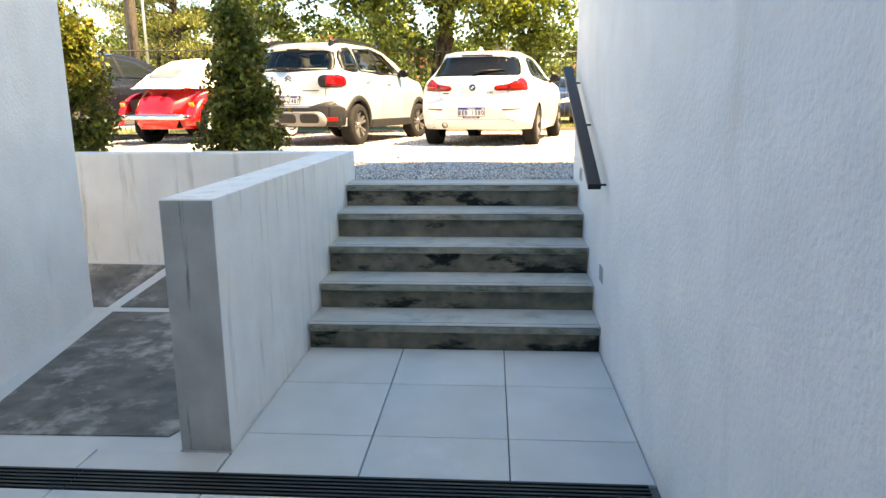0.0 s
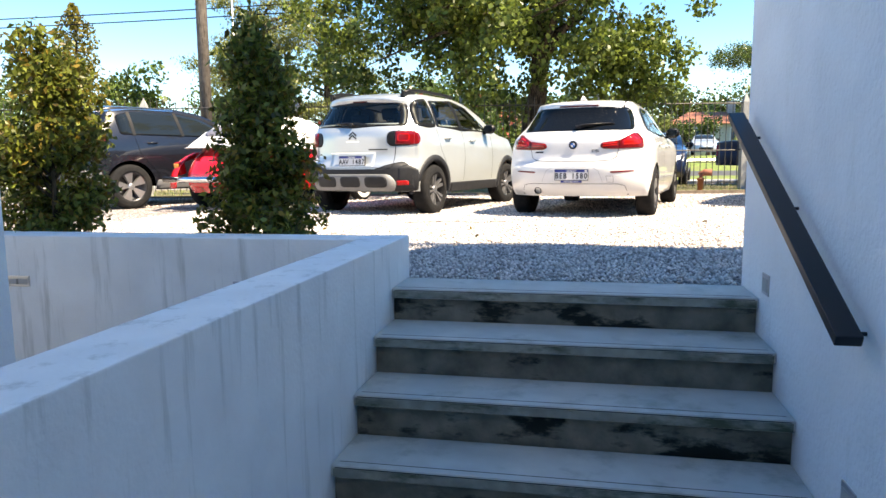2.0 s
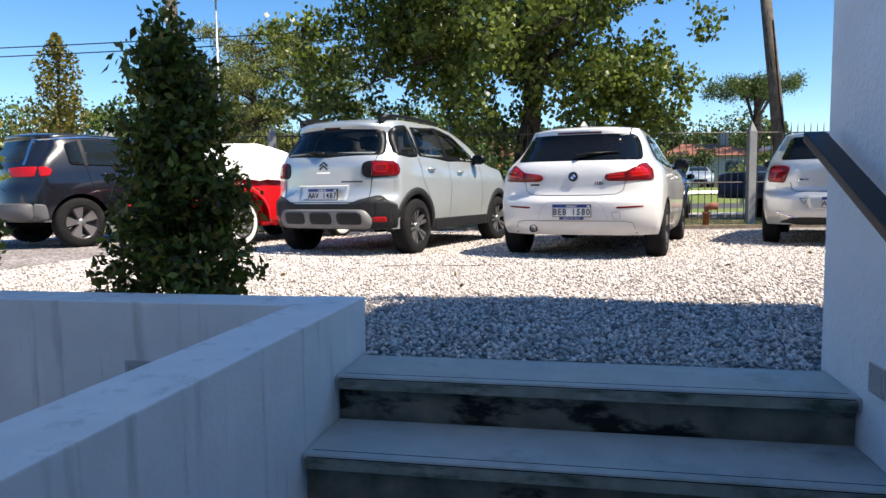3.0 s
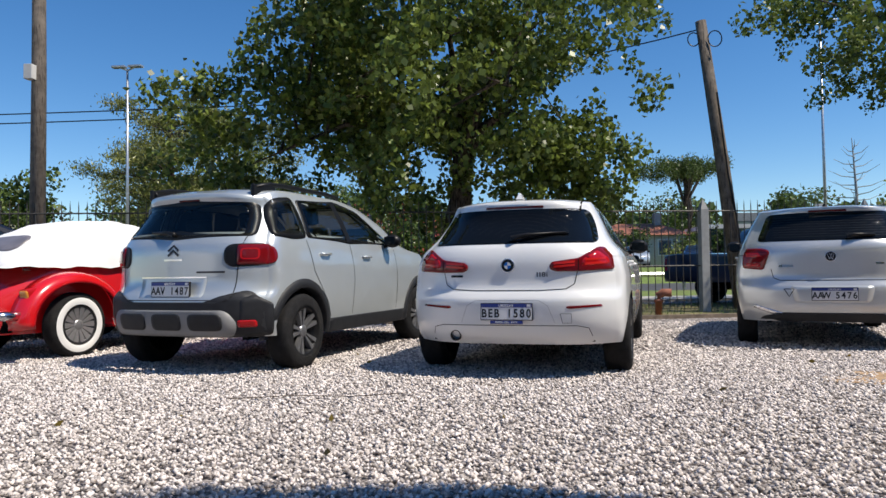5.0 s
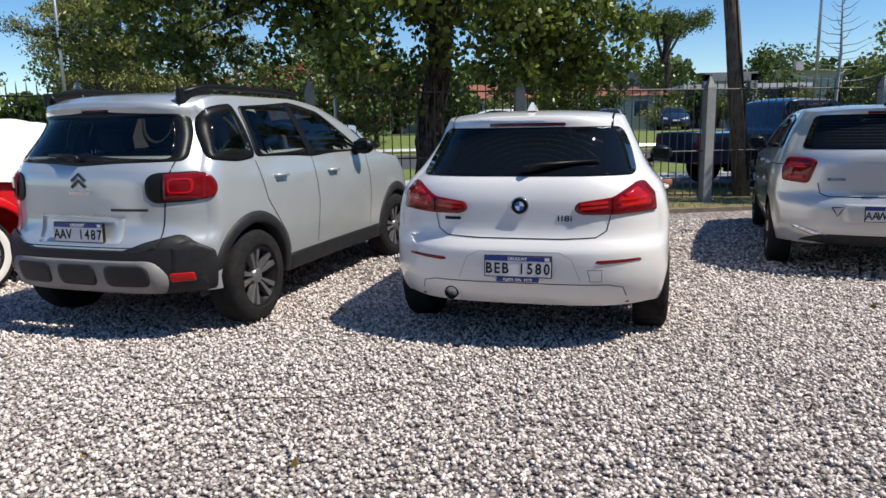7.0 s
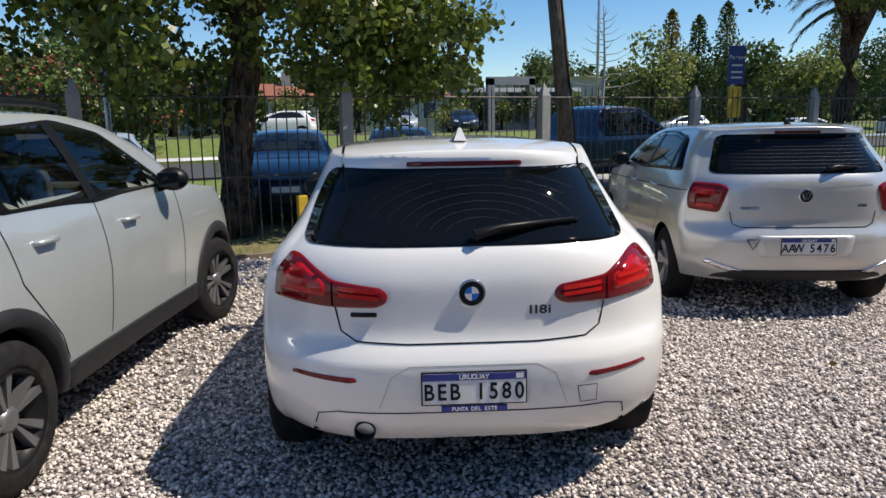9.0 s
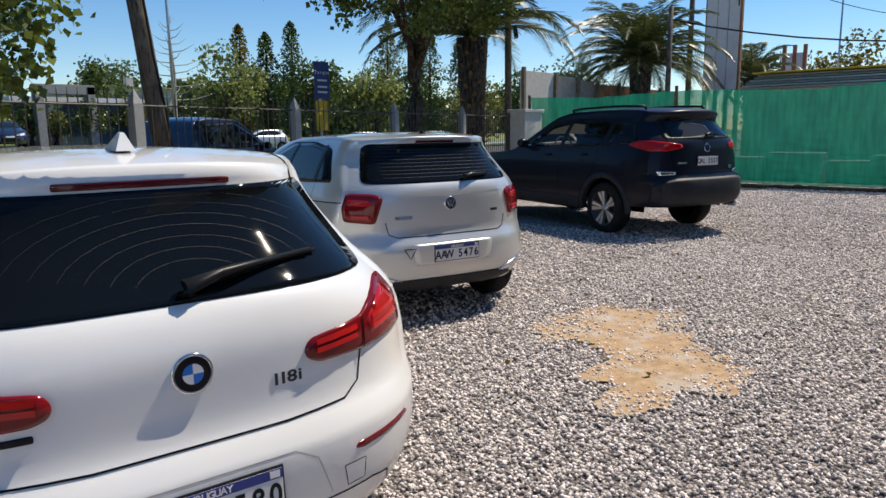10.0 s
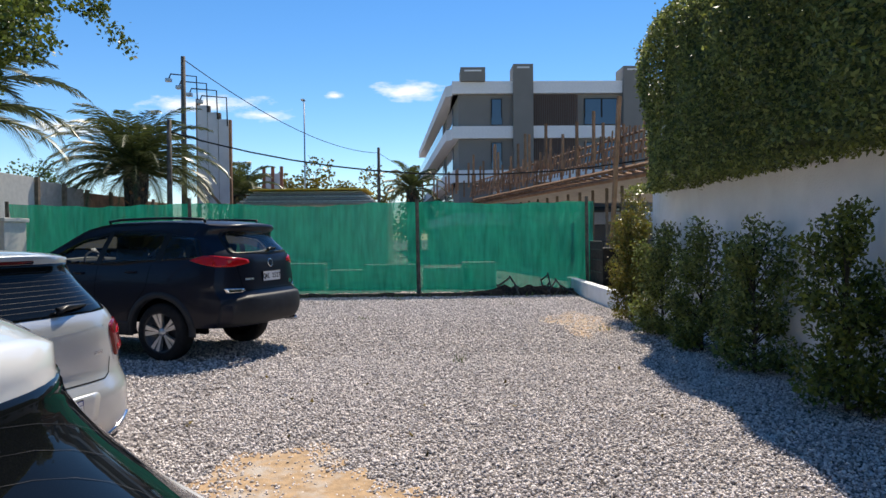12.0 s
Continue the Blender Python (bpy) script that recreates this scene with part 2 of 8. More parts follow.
def leaf_material(name, color, vary=0.45, through=0.35):
    m = bpy.data.materials.new(name)
    m.use_nodes = True
    n, l = m.node_tree.nodes, m.node_tree.links
    p = n["Principled BSDF"]
    g = n.new("ShaderNodeNewGeometry")
    ramp = n.new("ShaderNodeValToRGB")
    e = ramp.color_ramp.elements
    e[0].color = (*[c * (1 - vary) for c in color], 1)
    e[1].color = (color[0] * (1 + vary * 1.3), color[1] * (1 + vary), color[2] * (1 + vary * 0.6), 1)
    l.new(g.outputs["Random Per Island"], ramp.inputs["Fac"])
    l.new(ramp.outputs["Color"], p.inputs["Base Color"])
    p.inputs["Roughness"].default_value, p.inputs["Specular IOR Level"].default_value = 0.38, 0.35
    tr = n.new("ShaderNodeBsdfTranslucent")
    l.new(ramp.outputs["Color"], tr.inputs["Color"])
    mx = n.new("ShaderNodeMixShader")
    mx.inputs[0].default_value = through
    l.new(p.outputs[0], mx.inputs[1])
    l.new(tr.outputs[0], mx.inputs[2])
    l.new(mx.outputs[0], n["Material Output"].inputs["Surface"])
    return m


LEAF_POPLAR = leaf_material("poplar leaves", (0.115, 0.165, 0.035), 0.6, 0.3)
LEAF_HEDGE = leaf_material("hedge leaves", (0.185, 0.235, 0.08), 0.6, 0.4)
LEAF_BUSH = leaf_material("shrub leaves", (0.135, 0.17, 0.035), 0.65, 0.4)
LEAF_RUST = leaf_material("rusty shrub leaves", (0.165, 0.13, 0.028), 0.65, 0.4)
LEAF_PINE = leaf_material("pine foliage", (0.165, 0.19, 0.055), 0.5, 0.2)
LEAF_FAR = leaf_material("far foliage", (0.075, 0.12, 0.03), 0.6, 0.2)
LEAF_YELLOW = leaf_material("yellow-green foliage", (0.17, 0.15, 0.03), 0.4)
LEAF_PALM = leaf_material("palm leaflets", (0.075, 0.10, 0.035), 0.45, 0.25)
SHEATH = material("palm leaf bases", (0.20, 0.11, 0.055), 0.9, vary=0.4, scale=6, bump=0.5)
FLOWER = leaf_material("pink flowers", (0.42, 0.10, 0.09), 0.4)


# ---- mesh helpers ----
def mesh_of(bm, name, mat, smooth=False):
    me = bpy.data.meshes.new(name)
    bm.normal_update()
    if smooth:
        for f in bm.faces:
            f.smooth = True
    bm.to_mesh(me)
    bm.free()
    for m in mat if isinstance(mat, (list, tuple)) else (mat,):
        me.materials.append(m)
    return me


def part(name, bm, mat, parent=None, label="", smooth=False, at=None):
    """One mesh object from a bmesh, under a thing or a part."""
    ob = new(name, mesh_of(bm, name, mat, smooth))
    if parent:
        ob.parent = parent
    if at is not None:
        ob.matrix_basis = at
    if label:
        ob["label"] = label
    return ob


def thing(name, label, category, at=None, group="", kind=""):
    ob = new(name)
    ob.empty_display_size = 0.2
    if at is not None:
        ob.matrix_basis = at
    return tagged(ob, label, category, group, kind)


def add_box(bm, lo, hi, bevel=0.0, m=None):
    a, b = Vector(lo), Vector(hi)
    r = bmesh.ops.create_cube(bm, size=1.0, matrix=Matrix.Translation((a + b) / 2) @ Matrix.Diagonal((*(b - a), 1)))
    vs = r["verts"]
    if bevel > 0:
        es = list({e for v in vs for e in v.link_edges})
        vs = list({v for f in bmesh.ops.bevel(bm, geom=es, offset=bevel, segments=2, affect="EDGES", profile=0.6)["faces"] for v in f.verts} | {v for v in vs if v.is_valid})
    if m is not None:
        bmesh.ops.transform(bm, matrix=m, verts=[v for v in vs if v.is_valid])
    return bm


def box(lo, hi, bevel=0.0, m=None):
    return add_box(bmesh.new(), lo, hi, bevel, m)


def add_tube(bm, points, radius, sides=8, radii=None, cap=True):
    """A round bar along points."""
    pts = [Vector(p) for p in points]
    rings = []
    for i, p in enumerate(pts):
        d = (pts[min(i + 1, len(pts) - 1)] - pts[max(i - 1, 0)]).normalized()
        u = d.cross(Vector((0, 0, 1)))
        if u.length < 0.05:
            u = d.cross(Vector((1, 0, 0)))
        u.normalize()
        w = d.cross(u)
        r = radii[i] if radii else radius
        rings.append([bm.verts.new(p + r * (math.cos(2 * math.pi * k / sides) * u + math.sin(2 * math.pi * k / sides) * w)) for k in range(sides)])
    for a, b in zip(rings, rings[1:]):
        for k in range(sides):
            bm.faces.new((a[k], a[(k + 1) % sides], b[(k + 1) % sides], b[k]))
    if cap:
        bm.faces.new(rings[0][::-1])
        bm.faces.new(rings[-1])
    return bm


def tube(points, radius, sides=8, radii=None):
    return add_tube(bmesh.new(), points, radius, sides, radii)


def lathe(profile, sides=32, axis="x", cap=True):
    """A turned shape from (along, radius) pairs."""
    bm = bmesh.new()
    rings = []
    for s, r in profile:
        ring = []
        for k in range(sides):
            a = 2 * math.pi * k / sides
            c, d = r * math.cos(a), r * math.sin(a)
            ring.append(bm.verts.new({"x": (s, c, d), "y": (c, s, d), "z": (c, d, s)}[axis]))
        rings.append(ring)
    for a, b in zip(rings, rings[1:]):
        for k in range(sides):
            bm.faces.new((a[k], a[(k + 1) % sides], b[(k + 1) % sides], b[k]))
    if cap and profile[0][1] > 1e-4:
        bm.faces.new(rings[0][::-1])
    if cap and profile[-1][1] > 1e-4:
        bm.faces.new(rings[-1])
    bmesh.ops.recalc_face_normals(bm, faces=bm.faces)
    return bm


def prism(outline, z0, z1, m=None):
    """An upright block over a ground outline of (x, y)."""
    bm = bmesh.new()
    lo = [bm.verts.new((x, y, z0)) for x, y in outline]
    hi = [bm.verts.new((x, y, z1)) for x, y in outline]
    n = len(outline)
    bm.faces.new(lo[::-1])
    bm.faces.new(hi)
    for k in range(n):
        bm.faces.new((lo[k], lo[(k + 1) % n], hi[(k + 1) % n], hi[k]))
    bmesh.ops.recalc_face_normals(bm, faces=bm.faces)
    if m is not None:
        bmesh.ops.transform(bm, matrix=m, verts=bm.verts)
    return bm


def bevelled(bm, offset, segments=2):
    bmesh.ops.bevel(bm, geom=list(bm.edges), offset=offset, segments=segments, affect="EDGES", profile=0.6)
    return bm


def rounded(points, r=0.02, n=4):
    """A closed outline with its corners rounded by r."""
    out = []
    k = len(points)
    for i in range(k):
        p, a, b = Vector(points[i]), Vector(points[i - 1]), Vector(points[(i + 1) % k])
        ra = min(r, (a - p).length * 0.45)
        rb = min(r, (b - p).length * 0.45)
        s, e = p + (a - p).normalized() * ra, p + (b - p).normalized() * rb
        for j in range(n + 1):
            t = j / n
            out.append(tuple((1 - t) ** 2 * s + 2 * t * (1 - t) * p + t * t * e))
    return out


def densify(points, step):
    out = []
    k = len(points)
    for i in range(k):
        a, b = Vector(points[i]), Vector(points[(i + 1) % k])
        n = max(1, int((b - a).length / step))
        out += [tuple(a.lerp(b, j / n)) for j in range(n)]
    return out


def text_mesh(text, size, depth=0.001):
    cu = bpy.data.curves.new("text", "FONT")
    cu.body, cu.size, cu.extrude, cu.offset = text, size, depth, size * 0.018
    cu.align_x, cu.align_y = "CENTER", "CENTER"
    ob = new("text", cu)
    me = bpy.data.meshes.new_from_object(ob.evaluated_get(bpy.context.evaluated_depsgraph_get()))
    bpy.data.objects.remove(ob)
    return me


LETTERS = {}


def writing(text, size, mat, parent, at, name="lettering", squeeze=1.0, pitch=0.62):
    """A line of characters, each an object of its own, evenly spaced about the middle."""
    out = []
    for k, ch in enumerate(text):
        if ch == " ":
            continue
        key = (ch, size, mat.name)
        if key not in LETTERS:
            me = text_mesh(ch, size)
            me.materials.clear()
            me.materials.append(mat)
            LETTERS[key] = me
        ob = new(name, LETTERS[key])
        ob.parent = parent
        ob.matrix_basis = at @ Matrix.Translation(((k - (len(text) - 1) / 2) * pitch * size * squeeze, 0, 0)) @ Matrix.Diagonal((squeeze, 1, 1, 1))
        out.append(ob)
    return out


def smooth_at(table, x):
    """Through the table's points without corners."""
    xs = [a for a, _ in table]
    if x <= xs[0]:
        return table[0][1]
    if x >= xs[-1]:
        return table[-1][1]
    i = max(k for k in range(len(xs) - 1) if xs[k] <= x)
    def slope(k):
        if k == 0 or k == len(xs) - 1:
            j = min(k, len(xs) - 2)
            return (table[j + 1][1] - table[j][1]) / (xs[j + 1] - xs[j])
        d0 = (table[k][1] - table[k - 1][1]) / (xs[k] - xs[k - 1])
        d1 = (table[k + 1][1] - table[k][1]) / (xs[k + 1] - xs[k])
        return 0.0 if d0 * d1 <= 0 else 2 * d0 * d1 / (d0 + d1)
    h = xs[i + 1] - xs[i]
    t = (x - xs[i]) / h
    return (2 * t**3 - 3 * t**2 + 1) * table[i][1] + (t**3 - 2 * t**2 + t) * h * slope(i) + (3 * t**2 - 2 * t**3) * table[i + 1][1] + (t**3 - t**2) * h * slope(i + 1)


# ---- ground ----
FENCE_A = Vector((1.31, 11.62))
FENCE_D = Vector((0.977, 0.213))
FENCE_N = Vector((-0.213, 0.977))


def fence_xy(s, off=0.0):
    return FENCE_A + FENCE_D * s + FENCE_N * off


bm = bmesh.new()
for x0, y0, x1, y1 in ((0, 0.33, 1.9, 0.42), (-300, 0.42, 300, 400), (1.9, -60, 300, 0.42), (-300, -60, -9, 0.42)):
    bm.faces.new([bm.verts.new(p) for p in ((x0, y0, -0.012), (x1, y0, -0.012), (x1, y1, -0.012), (x0, y1, -0.012))])
tagged(part("ground", bm, GRAVEL), "pale grey-pink crushed gravel parking ground", "ground", kind="structure")


def strip(name, s0, s1, o0, o1, z, mat, label, category, thick=0.0):
    pts = [tuple(fence_xy(s, o)) for s, o in ((s0, o0), (s1, o0), (s1, o1), (s0, o1))]
    return tagged(part(name, prism(pts, z - max(thick, 0.01), z), mat), label, category, kind="structure")


strip("grass_verge", -60, 17.2, -0.95, 3.0, 0.02, DRY_GRASS, "dry green grass strip along the iron fence", "grass", 0.03)
strip("pavement", -120, 160, 4.4, 6.2, 0.05, PAVING, "pale concrete pavement beyond the iron fence", "pavement", 0.06)
strip("grass_verge_far", -120, 160, 6.2, 11.0, 0.04, GRASS, "green grass verge beside the street", "grass", 0.05)
strip("road", -160, 200, 11.0, 22.0, 0.02, ASPHALT, "grey asphalt street", "road", 0.03)


def rise(x, y):
    """How far the ground beyond the street lies above the parking ground."""
    off = (Vector((x, y)) - FENCE_A).dot(FENCE_N)
    return 0.02 + 0.83 * min(1.0, max(0.0, (off - 21.9) / 6.0))


bm = bmesh.new()
bank = [[bm.verts.new((*fence_xy(sv, o), 0.02 if o < 22 else 0.85)) for sv in (-300, -40, 40, 300)] for o in (21.9, 27.9, 330.0)]
for r0, r1 in zip(bank, bank[1:]):
    for k in range(3):
        bm.faces.new((r0[k], r0[k + 1], r1[k + 1], r1[k]))
tagged(part("grass_bank", bm, GRASS), "sunlit green grass bank rising beyond the street", "grass", kind="structure")
strip("road_far", -160, 200, 29.0, 35.0, 0.865, ASPHALT, "grey asphalt far lane", "road", 0.01)
strip("timber_edging", -30, 17.0, -1.03, -0.95, 0.05, TIMBER, "weathered timber board edging the gravel", "edging", 0.08)

# lower court
tagged(part("floor", box((-9, -14, -1.1), (1.9, 0.16, -0.945)), GROUT), "grey grouted floor of the lower court", "floor", kind="structure")

# ---- stair and white walls ----
FLOOR = -0.93
NOSES = [(-1.335, -0.755), (-0.995, -0.572), (-0.683, -0.372), (-0.355, -0.18), (0.0, 0.0)]
stair = thing("staircase", "five grey stone steps with dark stained risers", "stairs", kind="structure")
for i, (y, z) in enumerate(NOSES):
    back = NOSES[i + 1][0] + 0.03 if i < 4 else 0.36
    low = NOSES[i - 1][1] if i else FLOOR
    part("tread", bevelled(box((0.003, y, z - 0.055), (1.897, back, z)), 0.008), TREAD, stair)
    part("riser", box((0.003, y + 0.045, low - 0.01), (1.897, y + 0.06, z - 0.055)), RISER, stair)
    bmf = bmesh.new()
    add_box(bmf, (0.004, y + 0.06, FLOOR - 0.1), (1.896, back + 0.3, z - 0.06))
    part("core", bmf, RAW_CONCRETE, stair)
    part("nosing", box((0.012, y - 0.002, z - 0.051), (1.888, y + 0.012, z - 0.014)), NOSING, stair)
    part("groove", box((0.02, y - 0.0015, z - 0.012), (1.88, y + 0.01, z - 0.009)), GAP, stair)
    part("anti_slip_groove", box((0.03, y + 0.040, z - 0.003), (1.87, y + 0.0435, z + 0.0008)), GAP, stair)


def wall_box(name, lo, hi, mat, label, bevel=0.01):
    return tagged(part(name, bevelled(box(lo, hi), bevel), mat), label, "wall", kind="structure")


wall_box("wall_stair_left", (-0.24, -2.70, -1.1), (0.0, 0.42, 0.25), CONCRETE_WALL, "low white painted concrete wall beside the steps", 0.006)
# end face in a darker grey than the wall's sides, streaked downwards
tagged(part("wall_end_panel", box((-0.237, -2.704, FLOOR), (-0.003, -2.699, 0.243)), RAW_CONCRETE), "grey end of the low white wall with drip streaks", "wall", kind="structure")
wall_box("wall_planter", (-9.0, 0.16, -1.1), (-0.243, 0.42, 0.247), CONCRETE_WALL, "low white retaining wall in front of the shrubs", 0.006)
wall_box("wall_stair_right", (1.9, -14.0, -1.1), (2.35, 0.42, 8.0), STUCCO, "tall white stucco wall with the handrail", 0.015)
wall_box("wall_hedge", (2.352, 0.2, -0.1), (12.3, 0.55, 2.3), STUCCO, "white stucco garden wall below the clipped hedge", 0.02)
# the skewed wall of the house
tagged(part("wall_house", bevelled(prism([(-1.925, -0.56), (-2.9, -0.56), (-2.9, -5.2), (-0.95, -5.2)], -1.1, 2.9), 0.012), STUCCO), "tall white stucco house wall", "wall", kind="structure")
tagged(part("wall_back", box((-9, -14.3, -1.1), (1.9, -14.0, 2.6)), STUCCO), "plain white wall of the lower court", "wall", kind="structure")
tagged(part("wall_far_left", box((-9.3, -14.3, -1.1), (-9.0, 0.42, 2.6)), STUCCO), "plain white wall of the lower court", "wall", kind="structure")
# unseen slab, added to cover and shade the back of the court
tagged(part("ceiling", box((-9.3, -14.3, 2.6), (1.9, -6.2, 2.9)), STUCCO), "plain white unseen slab added over the lower court", "ceiling", kind="structure")

# floor tiles of the passage
XS, YS = [0.004, 0.63, 1.285, 1.896], [-1.31, -1.89, -2.52, -2.895]
passage = thing("tiled_floor", "large light grey porcelain floor tiles", "floor", kind="structure")
for i in range(3):
    for j in range(3):
        part("tile", bevelled(box((XS[i] + 0.003, YS[j + 1] + 0.003, FLOOR - 0.03), (XS[i + 1] - 0.003, YS[j] - 0.003, FLOOR)), 0.002, 1), TILE, passage)
for i in range(-7, 3):
    x0 = max(XS[0] + i * 0.645, -4.3)
    x1 = min(x0 + 0.645, 1.896)
    if x0 < -0.3:
        part("tile", bevelled(box((x0 + 0.003, -2.892, FLOOR - 0.03), (min(x1, 0.0) - 0.003, -2.72, FLOOR)), 0.002, 1), TILE, passage)
    for j in range(10):
        y1 = -3.06 - j * 0.63
        part("tile", bevelled(box((x0 + 0.003, y1 - 0.627, FLOOR - 0.03), (x1 - 0.003, y1 - 0.003, FLOOR)), 0.002, 1), TILE, passage)

# slot drain across the passage
drain = thing("floor_drain", "dark steel slotted floor drain across the tiles", "drain", kind="structure")
part("channel", box((-4.3, -3.055, FLOOR - 0.04), (1.86, -2.9, FLOOR - 0.012)), GAP, drain)
for k in range(6):
    y = -3.05 + k * 0.0285
    part("bar", box((-4.3, y, FLOOR - 0.012), (-0.602, y + 0.013, FLOOR + 0.002)), GRATE, drain)
    part("bar", box((-0.598, y, FLOOR - 0.012), (1.86, y + 0.013, FLOOR + 0.002)), GRATE, drain)

# dark slabs with pale bands in the side court; beyond a cross joint the paving climbs towards the planter
court = thing("court_floor", "dark stained slabs with pale concrete bands", "floor", kind="structure")


def court_z(x, y):
    return FLOOR + 0.23 * max(0.0, (y + 0.53) / 0.69)


def court_piece(name, outline, lift, mat):
    bm = bmesh.new()
    pts = densify(outline, 0.2)
    hi = [bm.verts.new((x, y, court_z(x, y) + lift)) for x, y in pts]
    lo = [bm.verts.new((x, y, FLOOR - 0.08)) for x, y in pts]
    bm.faces.new(hi)
    for k in range(len(pts)):
        bm.faces.new((lo[k], lo[(k + 1) % len(pts)], hi[(k + 1) % len(pts)], hi[k]))
    bmesh.ops.recalc_face_normals(bm, faces=bm.faces)
    return part(name, bm, mat, court)


court_piece("band", [(-3.5, -2.715), (-0.243, -2.715), (-0.243, -0.53), (-3.5, -0.53)], -0.004, TILE)
court_piece("band", [(-3.5, -0.53), (-0.243, -0.53), (-0.243, 0.155), (-3.5, 0.155)], -0.004, TILE)
for poly in (
    [(-0.36, -2.58), (-0.30, -2.42), (-0.30, -0.60), (-1.75, -0.60), (-1.47, -2.24), (-1.25, -2.60)],
    [(-2.9, -0.50), (-1.85, -0.50), (-1.62, 0.10), (-2.9, 0.12)],
    [(-1.74, -0.50), (-0.30, -0.50), (-0.30, 0.10), (-1.50, 0.10)],
):
    court_piece("slab", poly, 0.004, MAT_DARK)

# handrail
rail = thing("handrail", "black flat steel handrail on the white wall", "handrail")
a, b = Vector((1.815, -1.40, 0.145)), Vector((1.815, 0.31, 0.915))
d = (b - a).normalized()
turn = Matrix.Translation(a) @ d.to_track_quat("Y", "Z").to_matrix().to_4x4()
part("bar", bevelled(box((-0.039, 0, -0.018), (0.039, (b - a).length, 0.018), 0, turn), 0.005), RAIL, rail)
for f in (0.06, 0.5, 0.9):
    p = a.lerp(b, f)
    br = part("bracket", tube([p + Vector((0, 0, -0.02)), p + Vector((0.04, 0, -0.045)), p + Vector((0.092, 0, -0.045))], 0.007), RAIL, rail)
    part("flange", bevelled(lathe([(0, 0.035), (0.006, 0.035)], 20, "x"), 0.001, 1), RAIL, br, at=Matrix.Translation(p + Vector((0.086, 0, -0.045))))


def wall_light(x, y, z, side):
    """A small recessed step light. side: the way it faces."""
    ob = thing("step_light", "small recessed grey metal step light", "wall light", group="step lights")
    if side == "x":
        part("frame", bevelled(box((x - 0.006, y - 0.06, z - 0.05), (x + 0.02, y + 0.06, z + 0.05)), 0.003), STEEL, ob)
        part("lens", box((x - 0.008, y - 0.045, z - 0.035), (x - 0.004, y + 0.045, z + 0.03)), RAW_CONCRETE, ob)
    else:
        part("frame", bevelled(box((x - 0.085, y - 0.008, z - 0.035), (x + 0.085, y + 0.02, z + 0.035)), 0.003), STEEL, ob)
        part("lens", box((x - 0.07, y - 0.011, z - 0.02), (x + 0.07, y - 0.006, z + 0.015)), RAW_CONCRETE, ob)


wall_light(1.9, -1.25, -0.43, "x")
wall_light(1.9, -0.11, 0.09, "x")
wall_light(-2.55, 0.16, -0.05, "y")
wall_light(-0.95, 0.16, -0.05, "y")


# ---- cars ----
from mathutils.bvhtree import BVHTree


